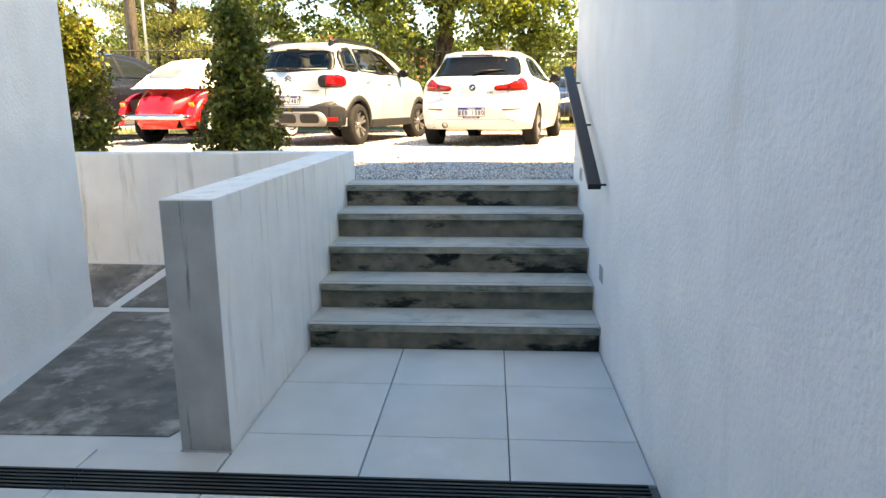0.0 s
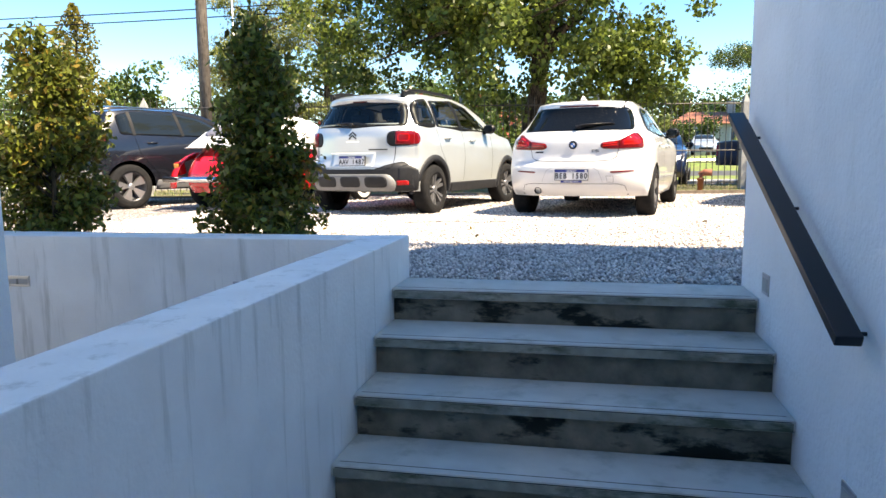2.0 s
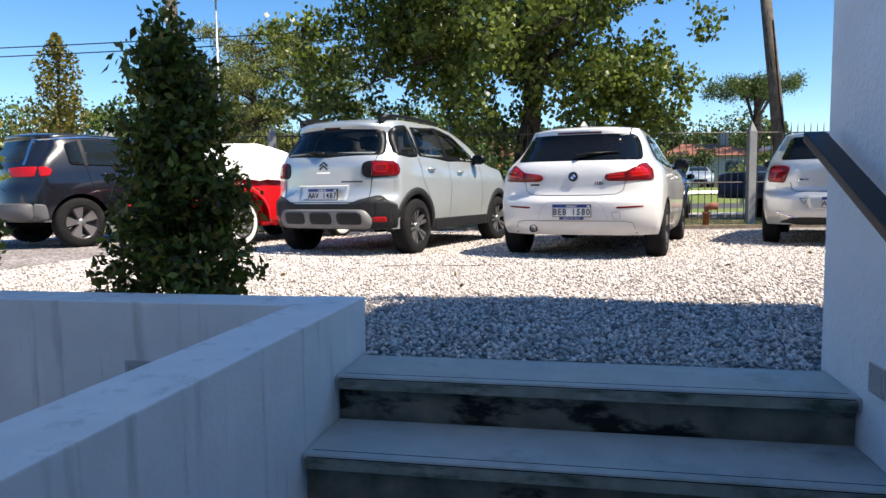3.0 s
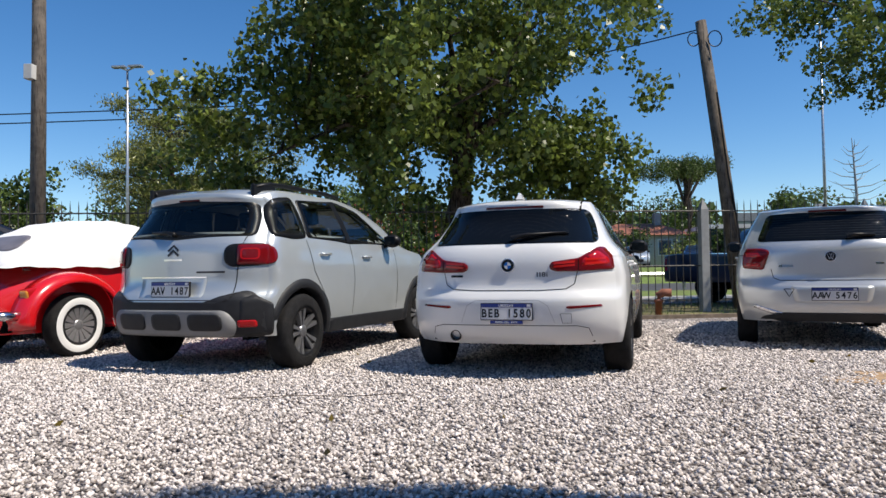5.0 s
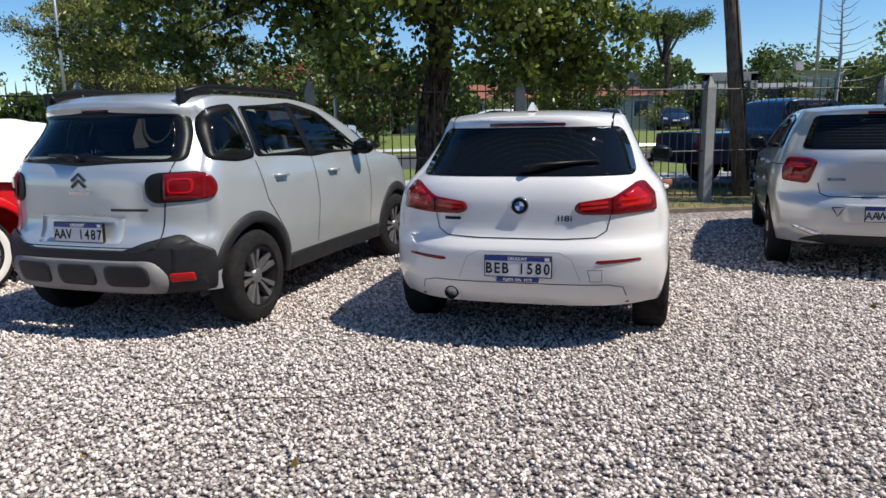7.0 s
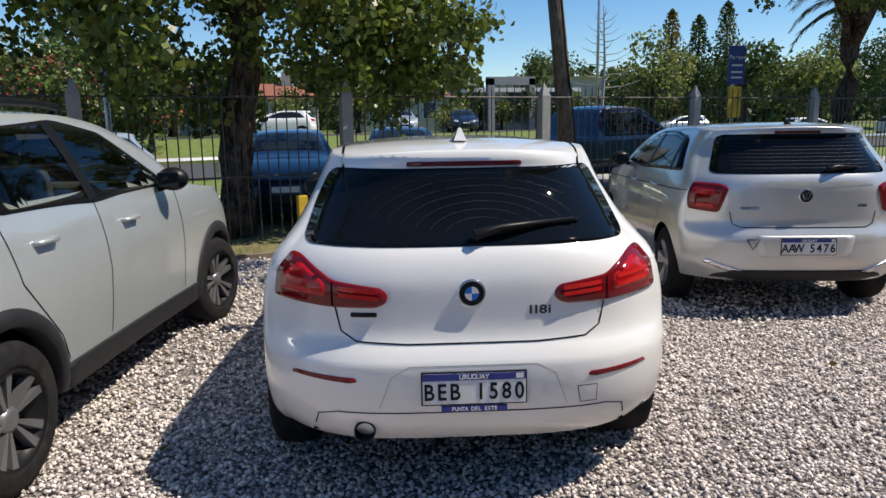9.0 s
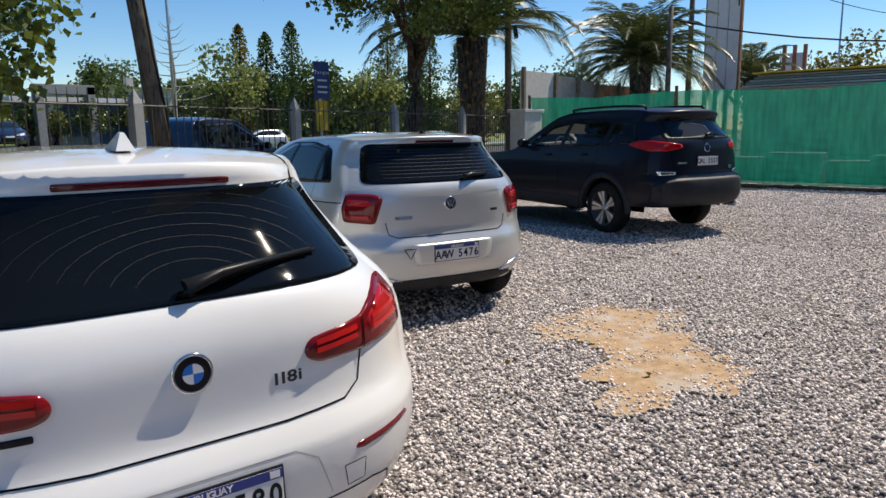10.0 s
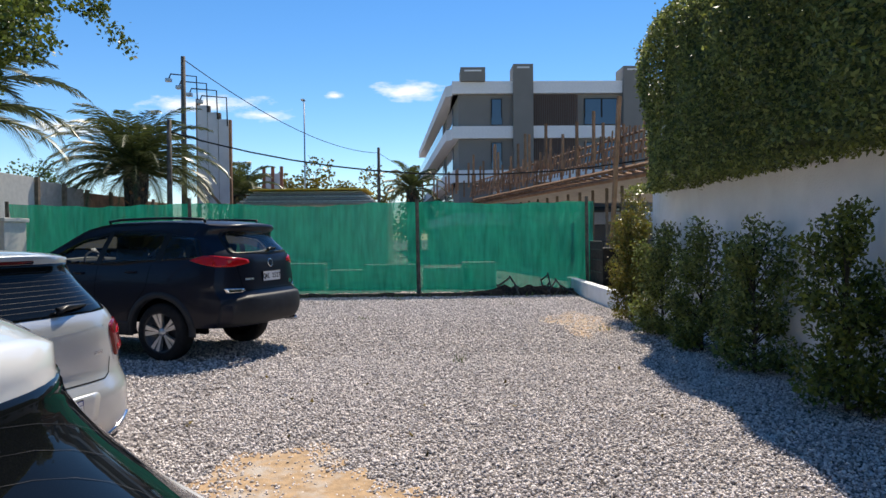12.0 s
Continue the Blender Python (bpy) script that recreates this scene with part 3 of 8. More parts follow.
def car_shell(s):
    """The painted shell: sides, top, tail and nose as one closed-over sheet. Rear axle at the origin, nose towards +y."""
    y0, y1 = -s["ro"], s["wb"] + s["fo"]
    ra = s["arch"]
    stations = {round(y, 4) for y in np.arange(y0, y1 + 0.01, s.get("step", 0.09))} | {y1}
    for yc in (0.0, s["wb"]):
        stations = {y for y in stations if abs(y - yc) > ra + 0.02}
        stations |= {round(yc + ra * math.cos(math.pi * k / 16), 4) for k in range(17)} | {yc - ra - 0.004, yc + ra + 0.004}
    ys = sorted(stations)
    rows, na = 30, 28

    def low(y):
        for yc in (0.0, s["wb"]):
            if abs(y - yc) <= ra + 1e-6:
                return max(s["sill"], s["wr"] + ra * math.sqrt(max(0, 1 - ((y - yc) / ra) ** 2)))
        if y < -ra:
            return s.get("rear_low", s["sill"])
        return s["sill"]

    def width(y, z):
        w = s["w"] / 2 * smooth_at(s["plan"], y)
        return w * smooth_at(s["section"], z)

    def decay(y, back, fore):
        lb, lf = max(s["ro"] - ra, 1.4 * back), max(s["fo"] - ra, 1.4 * fore)
        return max(0.0, 1 - (y - y0) / lb) ** 1.25, max(0.0, 1 - (y1 - y) / lf) ** 1.25

    def place(y, z, a):
        back, fore = smooth_at(s["tail"], z), smooth_at(s["nose"], z)
        r, f = decay(y, back + s["round"], fore + 0.35)
        dy = (back + s["round"] * abs(a) ** 4) * r - (fore + 0.35 * abs(a) ** 3) * f
        return Vector((a * width(y, z), y + dy, z))

    bm = bmesh.new()
    grid = {}
    cs = [k / rows for k in range(rows + 1)]
    for i, y in enumerate(ys):
        zt = smooth_at(s["top"], y)
        zb = low(y)
        for sign in (-1, 1):
            for j, c in enumerate(cs):
                grid[i, sign, j] = bm.verts.new(place(y, zb + (zt - zb) * c, sign))
    for i in range(len(ys) - 1):
        for j in range(rows):
            bm.faces.new((grid[i, 1, j], grid[i + 1, 1, j], grid[i + 1, 1, j + 1], grid[i, 1, j + 1]))
            bm.faces.new((grid[i, -1, j], grid[i, -1, j + 1], grid[i + 1, -1, j + 1], grid[i + 1, -1, j]))
    avals = [math.sin(math.pi / 2 * (2 * k / na - 1)) for k in range(na + 1)]
    top = {}
    for i, y in enumerate(ys):
        zt = smooth_at(s["top"], y)
        for k, a in enumerate(avals):
            if k in (0, na):
                top[i, k] = grid[i, -1 if k == 0 else 1, rows]
                continue
            p = place(y, zt, a)
            p.x = a * width(y, zt)
            p.z = zt + s["crown"] * (1 - abs(a) ** 2.6)
            top[i, k] = bm.verts.new(p)
    for i in range(len(ys) - 1):
        for k in range(na):
            bm.faces.new((top[i, k], top[i, k + 1], top[i + 1, k + 1], top[i + 1, k]))
    for i, flip in ((0, False), (len(ys) - 1, True)):
        y = ys[i]
        zt, zb = smooth_at(s["top"], y), low(y)
        face = {}
        for j, c in enumerate(cs):
            for k, a in enumerate(avals):
                if k in (0, na):
                    face[j, k] = grid[i, -1 if k == 0 else 1, j]
                elif j == rows:
                    face[j, k] = top[i, k]
                else:
                    z = zb + (zt - zb) * c
                    p = place(y, z, a)
                    p.z = z + s["crown"] * (1 - abs(a) ** 2.6) * c**6
                    face[j, k] = bm.verts.new(p)
        for j in range(rows):
            for k in range(na):
                q = (face[j, k], face[j, k + 1], face[j + 1, k + 1], face[j + 1, k])
                bm.faces.new(q if not flip else q[::-1])
    return bm


class Car:
    """A car under one empty, with patches laid on its shell."""

    def __init__(self, s, at, label, paint, group="parked cars"):
        self.s, self.paint = s, paint
        self.ob = thing("car", label, "car", at, group)
        bm = car_shell(s)
        bmesh.ops.recalc_face_normals(bm, faces=bm.faces)
        self.tree = BVHTree.FromBMesh(bm)
        self.body = part("body", bm, paint, self.ob, smooth=True)
        y0, y1, h = -s["ro"], s["wb"] + s["fo"], s["w"] / 2
        bm = bmesh.new()
        add_box(bm, (-h * 0.72, y0 + 0.2, s.get("rear_low", s["sill"]) + 0.02), (h * 0.72, y1 - 0.3, s["sill"] + 0.2))
        for yc in (0, s["wb"]):
            for sx in (-1, 1):
                part("wheel_well", box((sx * h * 0.60, yc - s["arch"] - 0.02, s["wr"] - 0.05), (sx * h * 0.66, yc + s["arch"] + 0.02, s["wr"] + s["arch"] + 0.05)), GAP, self.ob)
                part("wheel_well", box((sx * h * 0.60, yc - s["arch"] * 0.7, s["wr"] + s["arch"] + 0.01), (sx * h * 0.90, yc + s["arch"] * 0.7, s["wr"] + s["arch"] + 0.05)), GAP, self.ob)
        part("underbody", bm, GAP, self.ob)

    def hit(self, side, u, v):
        """side: rear (x, z), front (x, z), right or left (y, z), top (x, y)."""
        o, d = {
            "rear": (Vector((u, -6, v)), Vector((0, 1, 0))),
            "front": (Vector((u, 9, v)), Vector((0, -1, 0))),
            "right": (Vector((4, u, v)), Vector((-1, 0, 0))),
            "left": (Vector((-4, u, v)), Vector((1, 0, 0))),
            "top": (Vector((u, v, 5)), Vector((0, 0, -1))),
        }[side]
        p, n, _, _ = self.tree.ray_cast(o, d)
        if p is None:
            return None
        if n.dot(d) > 0:
            n = -n
        return p, n

    def patch(self, side, outline, mat, name, lift=0.004, r=0.03, depth=0.012, parent=None, label="", rings=6, step=0.04, dome=0.0):
        """A panel with rounded corners, laid on the shell, lift proud of it."""
        pts = densify(rounded(outline, r), step)
        c = sum((Vector(p) for p in pts), Vector((0, 0))) / len(pts)
        bm = bmesh.new()
        last, edge = None, None
        for k in range(rings, 0, -1):
            f = k / rings
            ring = []
            for p in pts:
                q = c + (Vector(p) - c) * f
                h = self.hit(side, q.x, q.y)
                if h is None:
                    h = self.hit(side, *(c + (Vector(p) - c) * f * 0.93)) or (ring[-1][1] if ring else (Vector((0, 0, 0)), Vector((0, 0, 1))))
                ring.append((bm.verts.new(h[0] + h[1] * (lift + dome * (1 - f**4))), h))
            vs = [v for v, _ in ring]
            if last:
                for i in range(len(vs)):
                    bm.faces.new((last[i], last[(i + 1) % len(vs)], vs[(i + 1) % len(vs)], vs[i]))
            else:
                edge = [bm.verts.new(h[0] + h[1] * (lift - depth)) for _, h in ring]
                for i in range(len(vs)):
                    bm.faces.new((edge[i], edge[(i + 1) % len(vs)], vs[(i + 1) % len(vs)], vs[i]))
            last = vs
        h = self.hit(side, c.x, c.y) or (last[0].co.copy(), Vector((0, 0, 1)))
        m = bm.verts.new(h[0] + h[1] * (lift + dome))
        for i in range(len(last)):
            bm.faces.new((last[i], last[(i + 1) % len(last)], m))
        bmesh.ops.recalc_face_normals(bm, faces=bm.faces)
        # outward, whichever way the outline ran
        n = sum((f.normal * f.calc_area() for f in bm.faces if m in f.verts), Vector())
        if n.dot(h[1]) < 0:
            bmesh.ops.reverse_faces(bm, faces=bm.faces)
        return part(name, bm, mat, parent or self.ob, label, smooth=True)

    def cut(self, side, outline):
        """Take the shell away inside a window's outline."""
        k = len(outline)

        def inside(u, v):
            hit = False
            for i in range(k):
                (a, b), (c, d) = outline[i - 1], outline[i]
                if (b > v) != (d > v) and u < (c - a) * (v - b) / (d - b) + a:
                    hit = not hit
            return hit

        bm = bmesh.new()
        bm.from_mesh(self.body.data)
        gone = []
        for f in bm.faces:
            c = f.calc_center_median()
            if side in ("left", "right"):
                ok = c.x * (1 if side == "right" else -1) > 0.3 and abs(f.normal.x) > 0.3 and all(inside(v.co.y, v.co.z) for v in f.verts)
            elif side == "rear":
                ok = c.y < 0.3 and abs(f.normal.x) < 0.8 and all(inside(v.co.x, v.co.z) for v in f.verts)
            else:
                ok = abs(f.normal.z) > 0.2 and all(inside(v.co.x, v.co.y) for v in f.verts)
            if ok:
                gone.append(f)
        bmesh.ops.delete(bm, geom=gone, context="FACES")
        bm.to_mesh(self.body.data)
        bm.free()

    def rim(self, side, outline, out, inset, mat, name="window_frame", lift=0.003):
        """A flat band round a window's outline, from out beyond it to inset within it."""
        base = densify(rounded(outline, 0.05), 0.04)
        c = sum((Vector(q) for q in base), Vector((0, 0))) / len(base)
        bm = bmesh.new()
        rings = []
        for grow, h in ((out, lift - 0.012), (out, lift), ((out - inset) / 2, lift), (-inset, lift), (-inset, lift - 0.012)):
            ring = []
            for q in base:
                w = Vector(q) - c
                u = c + w + w.normalized() * grow
                g = self.hit(side, u.x, u.y) or self.hit(side, *(c + (u - c) * 0.95))
                ring.append(bm.verts.new(g[0] + g[1] * h) if g else None)
            rings.append(ring)
        for r0, r1 in zip(rings, rings[1:]):
            for i in range(len(base)):
                q = (r0[i], r0[(i + 1) % len(base)], r1[(i + 1) % len(base)], r1[i])
                if None not in q:
                    bm.faces.new(q)
        bmesh.ops.recalc_face_normals(bm, faces=bm.faces)
        return part(name, bm, mat, self.ob, smooth=True)

    def see_through(self, side, outline, name, out=0.028, inset=0.05, mat=None):
        """A clear pane in its dark frame, with the shell open behind it."""
        self.cut(side, outline)
        f = self.rim(side, outline, out, inset, BLACK)
        g = self.patch(side, outline, mat or CAR_PANE, name, lift=0.005, depth=0.003, r=0.05, parent=f)
        g.visible_shadow = False
        return f

    def cabin(self, belt, front, rear, half):
        """Seats and dashboard, seen through the windows."""
        part("cabin_floor", box((-half, rear - 0.4, belt - 0.42), (half, front + 0.9, belt - 0.36)), SEAT, self.ob)
        for sx in (-1, 1):
            part("door_lining", box((sx * half - 0.02, rear - 0.4, belt - 0.42), (sx * half + 0.02, front + 0.9, belt - 0.05)), SEAT, self.ob)
            for y, w, h in ((front, 0.25, 0.16), (rear, 0.27, 0.02)):
                st = part("seat_back", bevelled(box((-w, -0.06, -0.4), (w, 0.06, h)), 0.05, 3), SEAT, self.ob, smooth=True, at=pose(sx * half * 0.5, y, belt, 12, 0, 0))
                part("headrest", bevelled(box((-0.13, -0.05, h + 0.03), (0.13, 0.05, h + 0.2)), 0.04, 3), SEAT, st, smooth=True)
        part("dashboard", bevelled(box((-half, front + 0.75, belt - 0.36), (half, front + 1.0, belt + 0.02)), 0.05, 3), SEAT, self.ob)
        part("steering_wheel", tube([(-half * 0.5 + 0.18 * math.cos(a), front + 0.62 + 0.06 * math.sin(a), belt - 0.05 + 0.17 * math.sin(a)) for a in np.linspace(0, 2 * math.pi, 22)], 0.014, 6), SEAT, self.ob)

    def line(self, side, points, width, mat, name, lift=0.002, parent=None, closed=False, radius=None):
        """A thin strip along a line on the shell."""
        pts = [Vector(p) for p in points]
        if closed:
            pts.append(pts[0])
        fine = []
        for a, b in zip(pts, pts[1:]):
            n = max(1, int((b - a).length / 0.03))
            fine += [a.lerp(b, k / n) for k in range(n)]
        fine.append(pts[-1])
        bm = bmesh.new()
        prev = None
        for i, p in enumerate(fine):
            d = (fine[min(i + 1, len(fine) - 1)] - fine[max(i - 1, 0)]).normalized()
            w = Vector((-d.y, d.x)) * width / 2
            hs = [self.hit(side, *(p + w)), self.hit(side, *(p - w))]
            if None in hs:
                prev = None
                continue
            vs = [bm.verts.new(q + n * lift) for q, n in hs]
            if prev:
                bm.faces.new((prev[0], prev[1], vs[1], vs[0]))
            prev = vs
        return part(name, bm, mat, parent or self.body)

    def arch(self, side, yc, zc, r_in, r_out, mat):
        """A flared lip of plastic round a wheel opening."""
        sx = 1 if side == "right" else -1
        bm = bmesh.new()
        prev, x = None, self.s["w"] / 2
        for a in np.linspace(-0.1, math.pi + 0.1, 30):
            ca, sa = math.cos(a), math.sin(a)
            h = self.hit(side, yc + r_out * ca, zc + r_out * sa)
            if h and h[0].x * sx > self.s["w"] * 0.38:
                x = abs(h[0].x)
            ring = [bm.verts.new((sx * (x + dx), yc + r * ca, zc + r * sa)) for dx, r in ((-0.015, r_out + 0.002), (0.010, r_out - 0.006), (0.020, (r_in + r_out) / 2), (0.020, r_in + 0.008), (0.012, r_in), (-0.07, r_in))]
            if prev:
                for k in range(5):
                    bm.faces.new((prev[k], prev[k + 1], ring[k + 1], ring[k]))
            prev = ring
        bmesh.ops.recalc_face_normals(bm, faces=bm.faces)
        return part("arch_trim", bm, mat, self.ob, smooth=True)

    def wheels(self, r, wide, rim_r, style, spoke_mat, rim_mat=DARKALLOY, turn=0.0, white=False):
        s = self.s
        w = wide / 2
        tyre = mesh_of(lathe([(-w, rim_r), (-w * 1.02, rim_r + 0.02), (-w, r - 0.045), (-w * 0.86, r - 0.012), (-w * 0.6, r), (w * 0.6, r), (w * 0.86, r - 0.012), (w, r - 0.045), (w * 1.02, rim_r + 0.02), (w, rim_r), (w * 0.6, rim_r - 0.015), (-w * 0.6, rim_r - 0.015), (-w, rim_r)], 48, "x", False), "tyre", TYRE, True)
        rim = mesh_of(lathe([(w * 0.98, rim_r + 0.004), (w * 0.99, rim_r - 0.012), (w * 0.55, rim_r - 0.03), (w * 0.2, rim_r * 0.75), (w * 0.15, 0.03), (w * 0.15, 0.0)], 40, "x", False), "rim", rim_mat, True)
        pair = style[2]
        hub = mesh_of(lathe([(w * 0.3, 0.062), (w * 0.72, 0.055), (w * 0.8, 0.034), (w * 0.81, 0.0)], 24, "x", False), "hub", spoke_mat if pair or white else rim_mat, True)
        n, sw, pair_gap = style
        bm = bmesh.new()
        v = [bm.verts.new(p) for p in ((w * 0.72, -sw * 0.2, 0.045), (w * 0.72, sw * 0.2, 0.045), (w * 0.93, sw * 0.6, rim_r - 0.008), (w * 0.93, -sw * 0.6, rim_r - 0.008), (w * 0.4, -sw * 0.26, 0.045), (w * 0.4, sw * 0.26, 0.045), (w * 0.5, sw * 0.75, rim_r - 0.008), (w * 0.5, -sw * 0.75, rim_r - 0.008))]
        for q in ((0, 1, 2, 3), (0, 4, 5, 1), (1, 5, 6, 2), (2, 6, 7, 3), (3, 7, 4, 0)):
            bm.faces.new([v[k] for k in q])
        bmesh.ops.recalc_face_normals(bm, faces=bm.faces)
        spoke = mesh_of(bm, "spoke", spoke_mat)
        if white:
            band = mesh_of(lathe([(w * 1.0, rim_r + 0.012), (w * 1.045, rim_r + 0.02), (w * 1.045, r - 0.065), (w * 1.0, r - 0.055)], 48, "x", False), "whitewall", SOFTTOP, True)
        for yc in (0.0, s["wb"]):
            for sx in (-1, 1):
                wh = new("wheel", tyre)
                wh.parent = self.ob
                wh.matrix_basis = pose(sx * (s["track"] / 2), yc, r - 0.01, 0, 0, (0 if sx > 0 else 180) + (turn if yc else 0))
                kids = [("rim", rim), ("hub", hub)] + ([("whitewall", band)] if white else [])
                for nm, me in kids:
                    o = new(nm, me)
                    o.parent = wh
                for k in range(n):
                    o = new("spoke", spoke)
                    o.parent = wh
                    a = 360 / n * k
                    if pair_gap:
                        a = 360 / (n / 2) * (k // 2) + (pair_gap if k % 2 else -pair_gap)
                    o.matrix_basis = pose(0, 0, 0, a + 13, 0, 0)

    def plate(self, x, z, text, tilt=0, blue_strip=True, under=""):
        h = self.hit("rear", x, z)
        foremost = min(self.hit("rear", x + dx, z + dz)[0].y for dx in (-0.19, 0, 0.19) for dz in (-0.06, 0, 0.06))
        at = Matrix.Translation(Vector((x, foremost - 0.008, z))) @ pose(0, 0, 0, 90 - tilt, 0, 0)
        p = part("licence_plate", bevelled(box((-0.2, -0.065, -0.02), (0.2, 0.065, 0.001)), 0.004), BLACK, self.ob, "white licence plate with a blue band and black characters", at=at)
        part("face", bevelled(box((-0.194, -0.059, 0.001), (0.194, 0.059, 0.003)), 0.001, 1), PLATE_WHITE, p)
        if blue_strip:
            part("band", box((-0.194, 0.032, 0.003), (0.194, 0.059, 0.0042)), PLATE_BLUE, p)
            writing("URUGUAY", 0.026, PLATE_WHITE, p, pose(0, 0.0445, 0.0046))
            part("flag", box((0.158, 0.036, 0.0042), (0.186, 0.055, 0.005)), PLATE_WHITE, p)
        writing(text, 0.088, BLACK, p, pose(0, -0.015 if blue_strip else 0, 0.004), squeeze=0.84, pitch=0.66)
        if under:
            q = part("holder", bevelled(box((-0.125, -0.092, -0.01), (0.125, -0.067, 0.002)), 0.004), PLATE_BLUE, p)
            writing(under, 0.021, PLATE_WHITE, q, pose(0, -0.0795, 0.003), squeeze=0.95)
        return p

    def badge(self, x, z, r, ring=CHROME, inner=BLACK):
        h = self.hit("rear", x, z)
        at = Matrix.Translation(h[0]) @ h[1].to_track_quat("Z", "Y").to_matrix().to_4x4()
        b = part("badge", lathe([(0, r), (0.008, r), (0.011, r * 0.93), (0.009, r * 0.86), (0.009, r * 0.6)], 36, "z", False), ring, self.ob, at=at, smooth=True)
        part("disc", lathe([(0.0, r * 0.87), (0.0095, r * 0.86), (0.0105, 0)], 36, "z"), inner, b)
        return b

    def tail_text(self, text, x, z, size, mat=CHROME, squeeze=1.0):
        h = self.hit("rear", x, z)
        n = h[1]
        up = Vector((0, 0, 1))
        xa = up.cross(n).normalized()
        ya = n.cross(xa)
        m = Matrix((xa, ya, n)).transposed().to_4x4()
        return writing(text, size, mat, self.ob, Matrix.Translation(h[0] + n * 0.0015) @ m, squeeze=squeeze)

    def mirror(self, y, z, mat, reach=0.16):
        for sx in (-1, 1):
            h = self.hit("right" if sx > 0 else "left", y, z)[0]
            bm = bmesh.new()
            bmesh.ops.create_uvsphere(bm, u_segments=18, v_segments=12, radius=1.0, matrix=pose(h.x + sx * reach * 0.62, y + 0.02, z + 0.07) @ Matrix.Diagonal((reach * 0.62, 0.075, 0.075, 1)))
            mir = part("mirror", bm, mat, self.ob, smooth=True)
            part("stalk", tube([(h.x - sx * 0.03, y + 0.03, z + 0.0), (h.x + sx * 0.07, y + 0.03, z + 0.03)], 0.022), BLACK, mir)
            part("mirror_glass", box((h.x + sx * reach * 0.2, y - 0.056, z + 0.025), (h.x + sx * reach * 1.02, y - 0.05, z + 0.115), 0.004), GLASS_CLEAR, mir)

    def handles(self, spots, mat, reach=0.028):
        for y, z in spots:
            for side, sx in (("left", -1), ("right", 1)):
                h = self.hit(side, y, z)[0]
                part("door_handle", tube([(h.x - sx * 0.01, y - 0.09, z), (h.x + sx * reach, y - 0.07, z + 0.002), (h.x + sx * reach, y + 0.06, z + 0.002), (h.x - sx * 0.01, y + 0.09, z)], 0.013, 10), mat, self.ob, smooth=True)

    def wiper(self, x, z, dx, dz, mat=BLACK):
        h0, h1 = self.hit("rear", x, z), self.hit("rear", x + dx, z + dz)
        p0, p1 = h0[0] + h0[1] * 0.03, h1[0] + h1[1] * 0.022
        w = part("rear_wiper", tube([p0 + Vector((0.0, 0, -0.02)), p0, p0.lerp(p1, 0.25) + h0[1] * 0.02, p1], 0.012, 8, [0.026, 0.024, 0.014, 0.007]), mat, self.ob, smooth=True)
        part("blade", tube([p0.lerp(p1, 0.12) - h0[1] * 0.008, p1 + (p1 - p0) * 0.06 - h1[1] * 0.012], 0.006), BLACK, w)

    def exhaust(self, x, z, r, mat=CHROME):
        h = self.hit("rear", x, z + 0.1)
        y = (h[0].y if h else -self.s["ro"]) + 0.02
        e = part("exhaust", lathe([(0.16, r), (0.0, r), (-0.004, r * 0.92), (0.0, r * 0.84), (0.15, r * 0.8)], 24, "y", False), mat, self.ob, at=Matrix.Translation((x, y, z)), smooth=True)
        part("bore", lathe([(0.06, 0.0), (0.06, r * 0.82)], 20, "y"), GAP, e)


SEC_HATCH = [(0.15, 0.90), (0.30, 0.965), (0.50, 1.0), (0.75, 0.995), (0.92, 0.965), (1.0, 0.935), (1.2, 0.83), (1.38, 0.715), (1.45, 0.68)]
SEC_SUV = [(0.18, 0.93), (0.35, 0.985), (0.6, 1.0), (0.85, 0.995), (1.02, 0.97), (1.12, 0.94), (1.35, 0.845), (1.55, 0.735), (1.65, 0.70)]


def glasshouse(car, outline, mat, pillars, frame_mat=BLACK, clear=False):
    """Side windows with their dark frame and pillars."""
    c = sum((Vector(p) for p in outline), Vector((0, 0))) / len(outline)
    grown = [tuple(c + (Vector(p) - c) * 1.0 + (Vector(p) - c).normalized() * 0.028) for p in outline]
    for side in ("left", "right"):
        if clear:
            f = car.see_through(side, outline, "side_window")
            for a, b in pillars:
                car.line(side, [a, b], 0.09, BLACK, "pillar", lift=0.009, parent=f)
            continue
        f = car.patch(side, grown, frame_mat, "window_frame", lift=0.003, r=0.06)
        car.patch(side, outline, mat, "side_window", lift=0.006, r=0.05, parent=f)
        for a, b in pillars:
            car.line(side, [a, b], 0.055, BLACK, "pillar", lift=0.009, parent=f)


